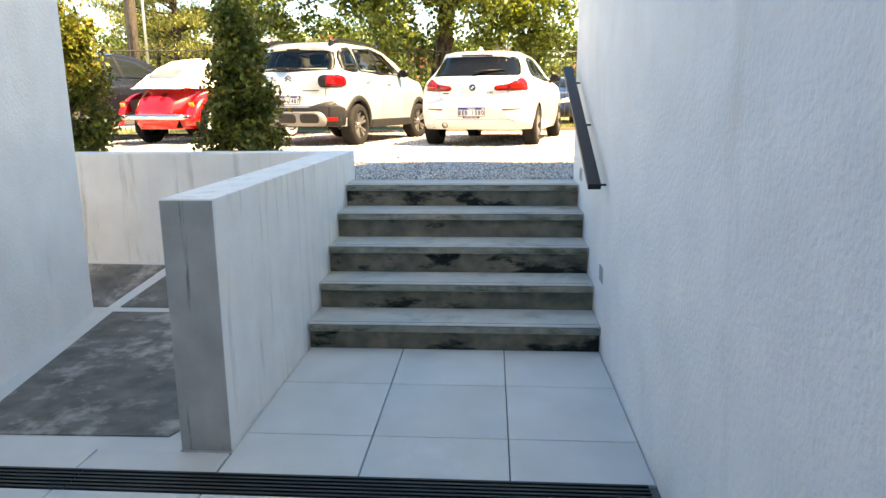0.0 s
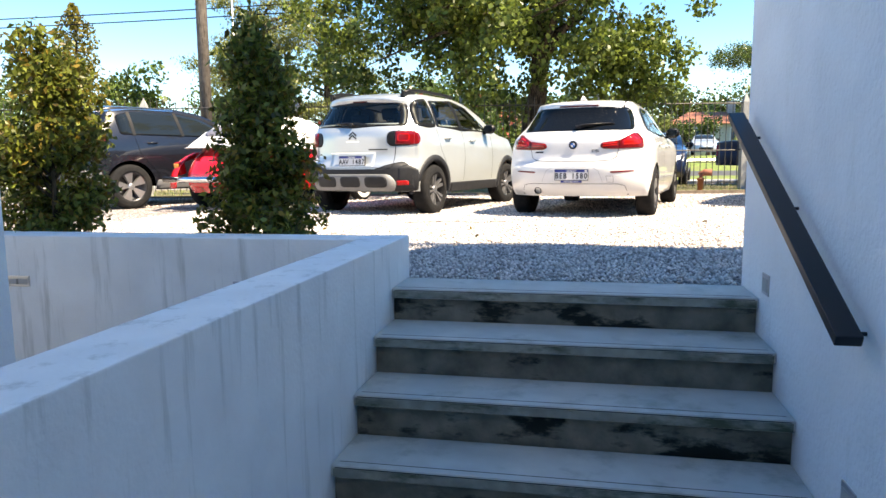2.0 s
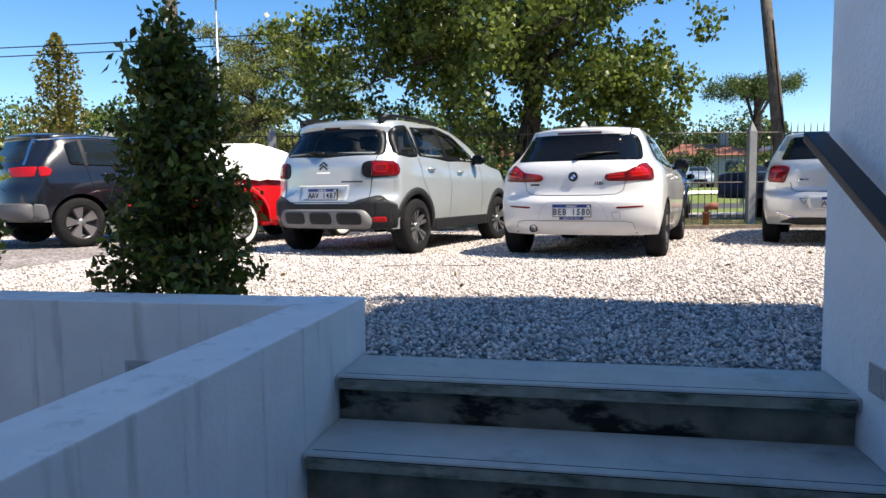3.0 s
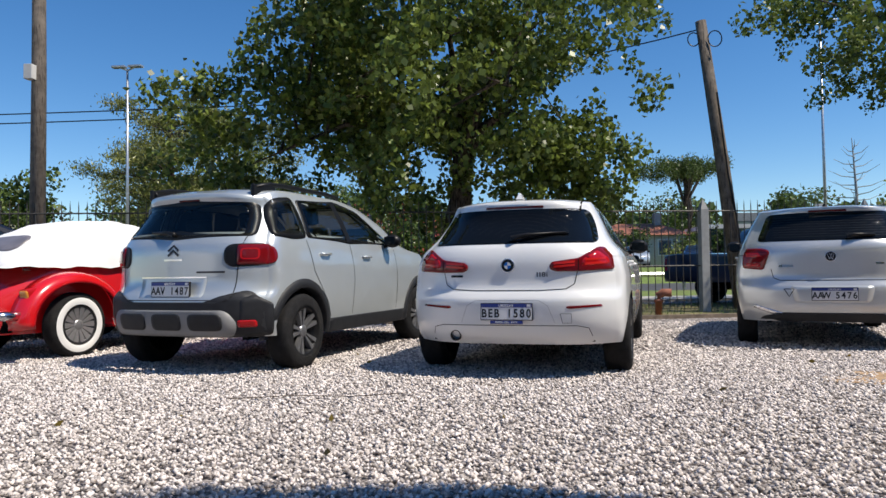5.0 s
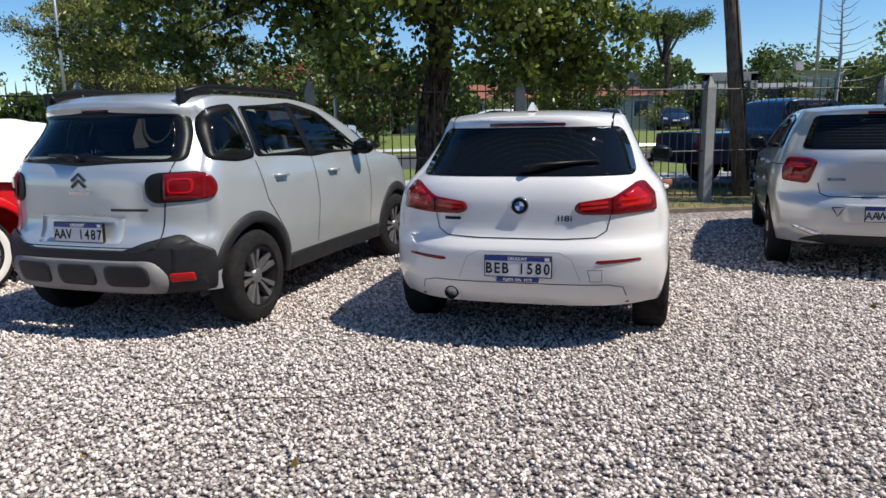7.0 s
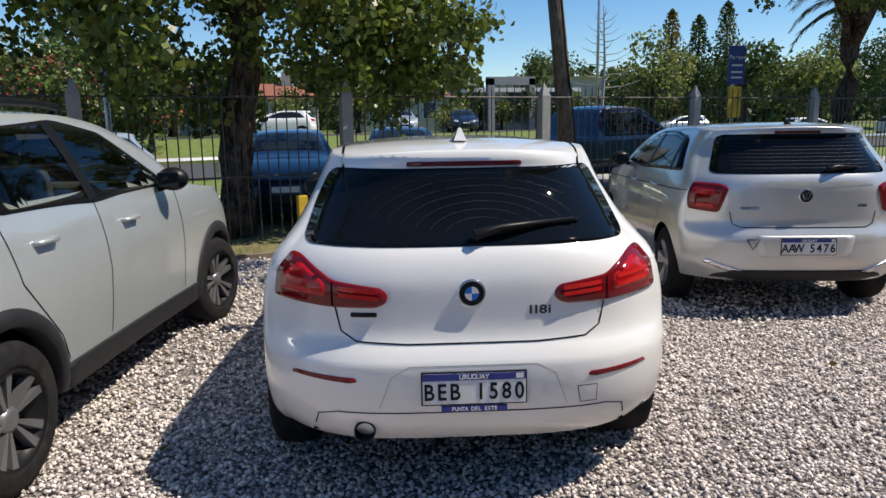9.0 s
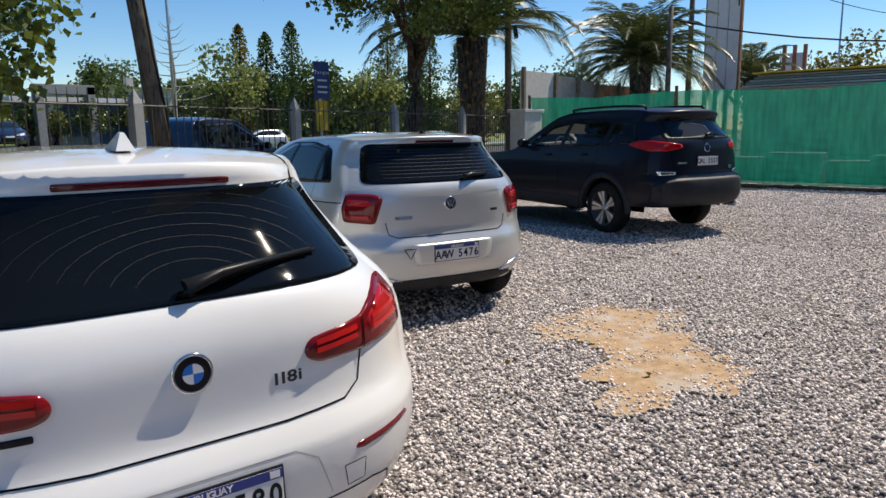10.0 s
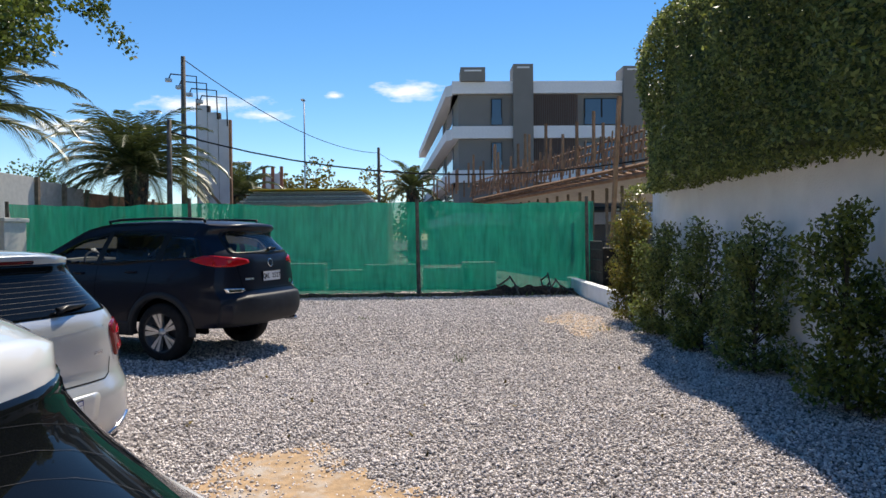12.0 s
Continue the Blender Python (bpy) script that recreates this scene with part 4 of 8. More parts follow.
# white hatchback
S = dict(ro=0.77, wb=2.69, fo=0.86, w=1.765, arch=0.352, wr=0.30, sill=0.22, rear_low=0.26, round=0.24, crown=0.035, track=1.545,
         plan=[(-0.77, 0.90), (-0.45, 0.965), (0.0, 1.0), (1.3, 0.985), (2.69, 0.995), (3.2, 0.95), (3.55, 0.86)],
         section=[(0.15, 0.90), (0.30, 0.965), (0.50, 1.0), (0.75, 0.995), (0.88, 0.97), (0.96, 0.935), (1.03, 0.87), (1.08, 0.825), (1.2, 0.755), (1.34, 0.68), (1.40, 0.64)],
         tail=[(0.25, 0.13), (0.33, 0.055), (0.45, 0.012), (0.57, 0.0), (0.625, 0.006), (0.66, 0.05), (0.74, 0.072), (0.88, 0.075), (0.96, 0.095), (1.02, 0.13), (1.06, 0.175), (1.30, 0.37), (1.335, 0.36), (1.37, 0.37)],
         nose=[(0.2, 0.12), (0.4, 0.0), (0.6, 0.03), (0.75, 0.15), (1.4, 0.5)],
         top=[(-0.77, 1.345), (-0.4, 1.375), (0.0, 1.39), (0.8, 1.39), (1.3, 1.36), (1.7, 1.24), (2.12, 1.03), (2.3, 0.985), (2.9, 0.89), (3.3, 0.79), (3.55, 0.66)])
c = Car(S, pose(1.06, 5.40, 0, 0, 0, -12), "white five-door hatchback with dark rear glass", PAINT_WHITE)
c.wheels(0.316, 0.215, 0.215, (10, 0.05, 10), ALLOY)
c.patch("rear", [(-0.665, 1.03), (0.665, 1.03), (0.625, 1.19), (0.565, 1.315), (-0.565, 1.315), (-0.625, 1.19)], GLASS_DARK, "rear_window", r=0.05, rings=9)
c.patch("rear", [(-0.235, 1.322), (0.235, 1.322), (0.235, 1.342), (-0.235, 1.342)], BRAKE_STRIP, "brake_light", r=0.008, lift=0.006, rings=3)
LIGHT = [(x, z - 0.04) for x, z in [(0.315, 0.895), (0.335, 0.925), (0.53, 0.952), (0.655, 1.03), (0.70, 1.035), (0.765, 0.965), (0.775, 0.865), (0.53, 0.852), (0.36, 0.853), (0.325, 0.868)]]
for m in (1, -1):
    tl = c.patch("rear", [(m * x, z) for x, z in LIGHT], LAMP_DEEP, "tail_light", r=0.02, lift=0.010, depth=0.02, dome=0.004)
    for z in (0.848, 0.872):
        c.line("rear", [(m * 0.35, z), (m * 0.50, z + 0.012)], 0.016, LAMP_BRIGHT, "lens", lift=0.016, parent=tl)
    c.patch("rear", [(m * x, z - 0.04) for x, z in ((0.55, 0.94), (0.655, 1.005), (0.735, 0.945), (0.74, 0.90), (0.55, 0.888))], LAMP_RED, "lens", lift=0.0145, r=0.02, parent=tl, rings=3)
    for z in (0.865, 0.895):
        c.line("rear", [(m * 0.57, z), (m * 0.71, z + 0.01)], 0.015, LAMP_BRIGHT, "lens", lift=0.018, parent=tl)
    c.line("rear", [(m * 0.525, 0.905), (m * 0.525, 0.815)], 0.006, GAP, "seam", lift=0.0165, parent=tl)
    c.patch("rear", [(m * 0.44, 0.542), (m * 0.45, 0.556), (m * 0.69, 0.566), (m * 0.70, 0.552), (m * 0.47, 0.536)], LAMP_DEEP, "reflector", lift=0.004, r=0.006, rings=3)
c.line("rear", [(-0.52, 0.812), (-0.50, 0.72), (-0.44, 0.682), (-0.25, 0.672), (0.25, 0.672), (0.44, 0.682), (0.50, 0.72), (0.52, 0.812)], 0.0055, GAP, "boot_seam")
# grey strip on the flat bumper draws the shading of the plate recess
c.line("rear", [(-0.36, 0.43), (-0.31, 0.56), (-0.24, 0.60), (0.24, 0.60), (0.31, 0.56), (0.36, 0.43)], 0.004, STEEL, "recess_edge", lift=0.001)
c.line("rear", [(-0.62, 0.33), (-0.60, 0.39), (-0.52, 0.41), (0.52, 0.41), (0.60, 0.39), (0.62, 0.33)], 0.005, GAP, "insert_seam", lift=0.0015)
c.line("rear", [(0.40, 0.50), (0.48, 0.50), (0.48, 0.43), (0.415, 0.43)], 0.003, GAP, "tow_cover", lift=0.002, closed=True)
c.plate(0.0, 0.515, "BEB 1580", 3, under="PUNTA DEL ESTE")
b = c.badge(0.0, 0.862, 0.054)
for k in range(4):
    bmq = bmesh.new()
    q = [bmq.verts.new((0, 0, 0.0115))] + [bmq.verts.new((0.027 * math.cos(math.pi / 2 * k + math.pi / 2 * j / 6), 0.027 * math.sin(math.pi / 2 * k + math.pi / 2 * j / 6), 0.0113)) for j in range(7)]
    bmq.faces.new(q)
    part("quadrant", bmq, BADGE_BLUE if k % 2 else PLATE_WHITE, b)
for k, (ch, dx) in enumerate((("1", -0.036), ("1", -0.015), ("8", 0.012), ("i", 0.037))):
    c.tail_text(ch, 0.262 + dx, 0.79, 0.047, DARKALLOY, 1.35)
SMEAR = material("dried wiper marks", (0.02, 0.02, 0.022), 0.6, vary=0)
for k in range(7):
    rr = 0.14 + 0.053 * k
    c.line("rear", [(0.06 + rr * 1.15 * math.cos(a), 1.05 + rr * 0.55 * math.sin(a)) for a in np.linspace(0.35, math.pi - 0.35, 14) if abs(0.06 + rr * 1.15 * math.cos(a)) < 0.46 and 1.05 + rr * 0.55 * math.sin(a) < 1.30], 0.0005, SMEAR, "wiper_mark", lift=0.0046, parent=c.ob)
c.patch("rear", [(-0.46, 0.775), (-0.36, 0.775), (-0.36, 0.792), (-0.46, 0.792)], BLACK, "dealer_sticker", lift=0.004, r=0.005, rings=2)
c.wiper(0.02, 1.05, 0.40, 0.05)
c.exhaust(-0.42, 0.325, 0.042, BLACK)
glasshouse(c, [(0.02, 1.045), (0.09, 1.13), (0.22, 1.29), (0.5, 1.335), (1.05, 1.325), (1.45, 1.22), (1.87, 1.02), (1.2, 1.0)], GLASS_DARK, [((0.30, 1.03), (0.33, 1.31)), ((0.93, 1.0), (0.86, 1.34))])
c.handles([(0.45, 0.885), (1.35, 0.87)], PAINT_WHITE)
c.mirror(1.78, 0.99, BLACK)
for side in ("left", "right"):
    c.line(side, [(0.17, 1.02), (0.12, 0.80), (0.30, 0.56), (0.42, 0.34), (0.5, 0.27)], 0.006, GAP, "door_seam")
    c.line(side, [(0.95, 1.0), (0.96, 0.28)], 0.006, GAP, "door_seam")
    c.line(side, [(1.95, 0.95), (2.0, 0.7), (1.95, 0.28)], 0.006, GAP, "door_seam")
    c.line(side, [(-0.45, 0.93), (0.6, 0.90), (2.0, 0.86)], 0.008, PAINT_WHITE, "crease", lift=0.003)
for m in (1, -1):
    c.line("top", [(m * 0.50, -0.36), (m * 0.53, 0.2), (m * 0.52, 1.2)], 0.012, GAP, "roof_seam", lift=0.0015)
bm = bmesh.new()
fin = [(-0.085, 0), (0.095, 0), (0.04, 0.022), (-0.03, 0.056), (-0.055, 0.054)]
for w0 in (-1, 1):
    bm.faces.new([bm.verts.new((w0 * (0.028 if z == 0 else 0.006), y, z)) for y, z in fin][:: w0])
vs = list(bm.verts)
for k in range(5):
    bm.faces.new((vs[k], vs[(k + 1) % 5], vs[5 + (k + 1) % 5], vs[5 + k]))
bmesh.ops.recalc_face_normals(bm, faces=bm.faces)
part("aerial_fin", bm, PAINT_WHITE, c.ob, at=Matrix.Translation(c.hit("top", 0, -0.12)[0]))
HATCH = c

# silver crossover
S = dict(step=0.045, ro=0.70, wb=2.60, fo=0.83, w=1.76, arch=0.385, wr=0.32, sill=0.27, rear_low=0.31, round=0.22, crown=0.035, track=1.575,
         plan=[(-0.70, 0.905), (-0.4, 0.965), (0.0, 1.0), (1.3, 0.985), (2.6, 1.0), (3.1, 0.95), (3.43, 0.87)],
         section=SEC_SUV,
         tail=[(0.25, 0.12), (0.36, 0.03), (0.5, 0.0), (0.62, 0.0), (0.68, 0.05), (0.78, 0.075), (1.0, 0.075), (1.09, 0.09), (1.15, 0.13), (1.42, 0.29), (1.47, 0.25), (1.52, 0.27)],
         nose=[(0.2, 0.1), (0.5, 0.0), (0.8, 0.06), (1.0, 0.2), (1.5, 0.6)],
         top=[(-0.70, 1.49), (-0.3, 1.545), (0.2, 1.57), (0.9, 1.57), (1.3, 1.53), (1.75, 1.36), (2.12, 1.14), (2.3, 1.09), (2.9, 1.01), (3.2, 0.93), (3.43, 0.80)])
c = Car(S, pose(-1.72, 5.56, 0, 0, 0, -15.2), "silver compact crossover with black cladding and roof rails", PAINT_SILVER)
c.wheels(0.328, 0.215, 0.215, (10, 0.034, 12), MACHINED, rim_mat=BLACK, turn=-10)
c.see_through("rear", [(-0.66, 1.148), (0.66, 1.148), (0.62, 1.30), (0.565, 1.435), (-0.565, 1.435), (-0.62, 1.30)], "rear_window")
c.see_through("top", [(-0.60, 2.02), (0.60, 2.02), (0.50, 1.42), (-0.50, 1.42)], "windscreen")
c.cabin(1.13, 0.95, 0.12, 0.68)
c.patch("rear", [(-0.11, 1.462), (0.11, 1.462), (0.11, 1.475), (-0.11, 1.475)], BRAKE_STRIP, "brake_light", r=0.005, lift=0.005, rings=2)
for side in ("left", "right"):
    c.see_through(side, [(-0.30, 1.165), (-0.17, 1.44), (0.085, 1.485), (0.105, 1.165)], "quarter_window", out=0.04, inset=0.045)
    for yc in (0.0, 2.6):
        c.arch(side, yc, 0.32, 0.378, 0.462, CLADDING)
    c.patch(side, [(0.36, 0.27), (0.40, 0.40), (2.2, 0.40), (2.24, 0.27)], CLADDING, "sill_trim", lift=0.012, r=0.03)
    c.patch(side, [(-0.60, 0.32), (-0.60, 0.62), (-0.52, 0.65), (-0.42, 0.58), (-0.40, 0.33)], CLADDING, "bumper_corner", lift=0.014, r=0.02)
    c.line(side, [(0.12, 1.12), (0.18, 0.85), (0.42, 0.55), (0.47, 0.42)], 0.006, GAP, "door_seam")
    c.line(side, [(0.93, 1.12), (0.96, 0.75), (0.90, 0.42)], 0.006, GAP, "door_seam")
    c.line(side, [(1.95, 1.08), (1.98, 0.75), (1.93, 0.42)], 0.006, GAP, "door_seam")
c.patch("rear", [(-0.80, 0.32), (-0.80, 0.60), (-0.70, 0.69), (-0.62, 0.68), (-0.57, 0.60), (0.57, 0.60), (0.62, 0.68), (0.70, 0.69), (0.80, 0.60), (0.80, 0.32)], CLADDING, "bumper", lift=0.014, r=0.05, depth=0.03, rings=9)
skid = c.patch("rear", [(-0.60, 0.33), (-0.63, 0.44), (-0.55, 0.535), (0.55, 0.535), (0.63, 0.44), (0.60, 0.33)], SKID_GREY, "skid_plate", lift=0.022, r=0.05, depth=0.02)
for x in (-0.37, 0.0, 0.37):
    c.patch("rear", [(x - 0.15, 0.375), (x - 0.15, 0.505), (x + 0.15, 0.505), (x + 0.15, 0.375)], CLADDING, "insert", lift=0.027, r=0.05, parent=skid)
for m in (1, -1):
    sur = c.patch("rear", [(m * 0.49, 1.04), (m * 0.54, 1.075), (m * 0.77, 1.08), (m * 0.77, 0.895), (m * 0.54, 0.885), (m * 0.49, 0.93)], BLACK, "light_surround", lift=0.006, r=0.04)
    for sd in ("right",) if m > 0 else ("left",):
        c.patch(sd, [(-0.53, 1.07), (-0.53, 0.902), (-0.37, 0.905), (-0.33, 0.98), (-0.36, 1.062)], LAMP_DEEP, "tail_light", lift=0.012, r=0.05)
    tl = c.patch("rear", [(m * 0.59, 1.065), (m * 0.79, 1.07), (m * 0.79, 0.902), (m * 0.59, 0.905)], LAMP_DEEP, "tail_light", lift=0.014, r=0.02, dome=0.01)
    c.line("rear", rounded([(m * 0.62, 1.03), (m * 0.73, 1.03), (m * 0.73, 0.95), (m * 0.62, 0.95)], 0.025), 0.012, LAMP_RED, "lens", lift=0.027, parent=tl, closed=True)
    c.patch("rear", [(m * 0.63, 0.40), (m * 0.75, 0.40), (m * 0.75, 0.455), (m * 0.63, 0.455)], LAMP_RED, "reflector", lift=0.022, r=0.015, rings=3)
c.line("rear", [(-0.63, 1.14), (-0.60, 0.9), (-0.58, 0.66), (-0.5, 0.615), (0.5, 0.615), (0.58, 0.66), (0.60, 0.9), (0.63, 1.14)], 0.007, GAP, "boot_seam")
c.patch("rear", [(-0.33, 0.63), (-0.34, 0.80), (0.34, 0.80), (0.33, 0.63)], PAINT_SILVER, "plate_recess", lift=0.0012, r=0.03)
c.line("rear", [(-0.34, 0.803), (0.34, 0.803)], 0.012, CHROME, "strip", lift=0.006)
c.plate(0.02, 0.705, "AAV 1487", 2)
for dz in (0.0, 0.04):
    c.line("rear", [(-0.055, 0.985 + dz), (0, 1.03 + dz), (0.055, 0.985 + dz)], 0.02, DARKALLOY, "badge", lift=0.006, parent=c.ob)
c.line("rear", [(-0.095, 0.95), (0.095, 0.95)], 0.016, CHROME, "lettering_bar", lift=0.005, parent=c.ob)
c.line("rear", [(0.24, 0.845), (0.50, 0.845)], 0.016, DARKALLOY, "lettering_bar", lift=0.005, parent=c.ob)
c.wiper(-0.02, 1.15, -0.26, 0.03)
glasshouse(c, [(0.17, 1.15), (0.19, 1.49), (0.9, 1.515), (1.3, 1.46), (1.88, 1.13)], GLASS_CLEAR, [((0.93, 1.13), (0.84, 1.53))], clear=True)
c.handles([(0.40, 1.0), (1.25, 0.985)], PAINT_SILVER)
c.mirror(1.72, 1.10, BLACK)
for m in (1, -1):
    p = [c.hit("top", m * 0.52, y)[0] for y in np.linspace(-0.25, 1.15, 8)]
    part("roof_rail", tube([p[0]] + [q + Vector((m * 0.035, 0, 0.045)) for q in p] + [p[-1]], 0.022, 10), BLACK, c.ob, smooth=True)
    part("rail_foot", bevelled(box((p[0].x + m * 0.035 - 0.018, -0.30, p[0].z - 0.03), (p[0].x + m * 0.035 + 0.018, 0.02, p[0].z + 0.068)), 0.012), BLACK, c.ob)

# bright silver hatchback
S = dict(ro=0.70, wb=2.55, fo=0.80, w=1.75, arch=0.345, wr=0.295, sill=0.22, rear_low=0.27, round=0.22, crown=0.03, track=1.53,
         plan=[(-0.70, 0.905), (-0.4, 0.965), (0.0, 1.0), (1.3, 0.99), (2.55, 0.99), (3.0, 0.94), (3.35, 0.86)],
         section=[(z + 0.03, w) for z, w in SEC_HATCH],
         tail=[(0.22, 0.12), (0.32, 0.04), (0.42, 0.0), (0.60, 0.0), (0.66, 0.03), (0.72, 0.06), (0.95, 0.06), (1.05, 0.085), (1.09, 0.12), (1.35, 0.29), (1.39, 0.26), (1.44, 0.28)],
         nose=[(0.2, 0.1), (0.4, 0.0), (0.7, 0.05), (0.9, 0.2), (1.5, 0.6)],
         top=[(-0.70, 1.39), (-0.3, 1.415), (0.2, 1.43), (0.8, 1.42), (1.2, 1.38), (1.65, 1.23), (2.05, 1.02), (2.25, 0.97), (2.8, 0.89), (3.1, 0.80), (3.35, 0.66)])
c = Car(S, pose(4.27, 7.13, 0, 0, 0, -18.5), "bright silver five-door hatchback with red tail lights", PAINT_SILVER_B)
c.wheels(0.306, 0.20, 0.2, (10, 0.045, 9), ALLOY)
c.patch("rear", [(-0.655, 1.08), (0.655, 1.08), (0.60, 1.22), (0.545, 1.372), (-0.545, 1.372), (-0.60, 1.22)], GLASS_DARK, "rear_window", r=0.05, rings=9)
c.patch("rear", [(-0.17, 1.378), (0.17, 1.378), (0.17, 1.395), (-0.17, 1.395)], BRAKE_STRIP, "brake_light", r=0.005, lift=0.005, rings=2)
for m in (1, -1):
    tl = c.patch("rear", [(m * 0.535, 0.985), (m * 0.60, 1.01), (m * 0.755, 1.015), (m * 0.792, 0.92), (m * 0.792, 0.81), (m * 0.60, 0.79)], LAMP_DEEP, "tail_light", lift=0.010, r=0.03, dome=0.006)
    c.patch("rear", [(m * 0.60, 0.93), (m * 0.64, 0.965), (m * 0.75, 0.97), (m * 0.75, 0.93), (m * 0.66, 0.925)], LAMP_RED, "lens", lift=0.0185, r=0.012, parent=tl, rings=3)
    c.patch("rear", [(m * 0.62, 0.825), (m * 0.62, 0.86), (m * 0.75, 0.865), (m * 0.75, 0.83)], LAMP_RED, "lens", lift=0.0185, r=0.012, parent=tl, rings=3)
    c.patch("rear", [(m * 0.43, 0.36), (m * 0.68, 0.44), (m * 0.70, 0.415), (m * 0.5, 0.345)], CHROME, "bumper_trim", lift=0.012, r=0.008, rings=2)
c.line("rear", [(-0.53, 0.80), (-0.51, 0.71), (-0.45, 0.685), (0.45, 0.685), (0.51, 0.71), (0.53, 0.80)], 0.007, GAP, "boot_seam")
# duller silver strip paints the shade along the tailgate crease
c.line("rear", [(-0.5, 1.0), (0, 0.985), (0.5, 1.0)], 0.006, PAINT_SILVER, "crease", lift=0.003)
c.patch("rear", [(-0.33, 0.47), (-0.36, 0.63), (0.36, 0.63), (0.33, 0.47)], PAINT_SILVER_B, "plate_recess", lift=0.003, r=0.03)
c.patch("rear", [(-0.68, 0.24), (-0.62, 0.32), (-0.45, 0.365), (0.45, 0.365), (0.62, 0.32), (0.68, 0.24)], CLADDING, "diffuser", lift=0.008, r=0.03)
c.plate(0.02, 0.55, "AAW 5476", 2)
b = c.badge(0.0, 0.92, 0.052)
for p0, p1 in (((-0.03, 0.024), (-0.012, -0.03)), ((-0.012, -0.03), (0.0, -0.002)), ((0.0, -0.002), (0.012, -0.03)), ((0.012, -0.03), (0.03, 0.024)), ((-0.014, 0.034), (0, 0.004)), ((0, 0.004), (0.014, 0.034))):
    part("stroke", tube([(*p0, 0.012), (*p1, 0.012)], 0.0035, 6), CHROME, b)
c.line("rear", [(-0.46, 0.83), (-0.33, 0.83)], 0.022, CHROME, "lettering_bar", lift=0.004, parent=c.ob)
c.line("rear", [(0.38, 0.845), (0.45, 0.845)], 0.02, CHROME, "lettering_bar", lift=0.004, parent=c.ob)
c.line("rear", [(-0.42, 0.60), (-0.33, 0.60), (-0.375, 0.525)], 0.008, BLACK, "emblem", lift=0.004, closed=True)
c.wiper(0.16, 1.095, 0.22, 0.02)
for k in range(9):
    z = 1.12 + 0.026 * k
    c.line("rear", [(-0.5, z), (0.5, z)], 0.0012, SMEAR, "heater_wire", lift=0.0052, parent=c.ob)
glasshouse(c, [(-0.18, 1.09), (0.06, 1.33), (0.5, 1.375), (1.0, 1.365), (1.4, 1.25), (1.8, 1.07), (1.1, 1.05)], GLASS_DARK, [((0.12, 1.07), (0.16, 1.36)), ((0.92, 1.05), (0.86, 1.38))])
c.handles([(0.42, 0.93), (1.3, 0.91)], PAINT_SILVER_B)
c.mirror(1.72, 1.02, BLACK)
for side in ("left", "right"):
    c.line(side, [(0.10, 1.06), (0.12, 0.82), (0.34, 0.5), (0.4, 0.3)], 0.006, GAP, "door_seam")
    c.line(side, [(0.93, 1.04), (0.94, 0.3)], 0.006, GAP, "door_seam")
    c.line(side, [(1.9, 1.0), (1.95, 0.7), (1.9, 0.3)], 0.006, GAP, "door_seam")
    # black strip paints the shade under the flank crease, no joint here
    c.line(side, [(-0.45, 0.95), (2.6, 0.86)], 0.008, GAP, "crease", lift=0.001)
p = c.hit("top", 0.0, -0.22)[0]
aer = part("aerial", tube([p, p + Vector((0, -0.10, 0.16))], 0.004, 6), BLACK, c.ob)
part("base", lathe([(0, 0.028), (0.02, 0.018), (0.03, 0.0)], 14, "z"), BLACK, aer, at=Matrix.Translation(p))


# dark navy sport utility
S = dict(step=0.045, ro=1.10, wb=2.72, fo=1.0, w=1.9, arch=0.43, wr=0.36, sill=0.30, rear_low=0.42, round=0.24, crown=0.035, track=1.63,
         plan=[(-1.10, 0.90), (-0.6, 0.96), (0.0, 1.0), (1.3, 0.98), (2.69, 1.0), (3.2, 0.95), (3.62, 0.87)],
         section=[(z + 0.06, w) for z, w in SEC_SUV],
         tail=[(0.40, 0.14), (0.48, 0.04), (0.6, 0.0), (0.78, 0.02), (0.84, 0.09), (1.05, 0.11), (1.25, 0.13), (1.32, 0.17), (1.56, 0.36), (1.62, 0.28), (1.66, 0.30)],
         nose=[(0.3, 0.1), (0.6, 0.0), (0.9, 0.05), (1.05, 0.2), (1.6, 0.6)],
         top=[(-1.10, 1.66), (-0.5, 1.70), (0.2, 1.72), (0.9, 1.71), (1.3, 1.65), (1.75, 1.41), (2.15, 1.18), (2.35, 1.12), (3.0, 1.06), (3.35, 0.98), (3.62, 0.85)])
c = Car(S, pose(9.76, 7.46, 0, 0, 0, -20), "dark navy sport utility car with silver alloy wheels", PAINT_NAVY)
c.wheels(0.362, 0.225, 0.25, (10, 0.05, 10), ALLOY)
c.see_through("rear", [(-0.62, 1.325), (0.62, 1.325), (0.57, 1.46), (0.53, 1.60), (-0.53, 1.60), (-0.57, 1.46)], "rear_window", inset=0.04)
c.see_through("top", [(-0.62, 2.12), (0.62, 2.12), (0.52, 1.42), (-0.52, 1.42)], "windscreen")
c.cabin(1.22, 0.95, -0.05, 0.72)
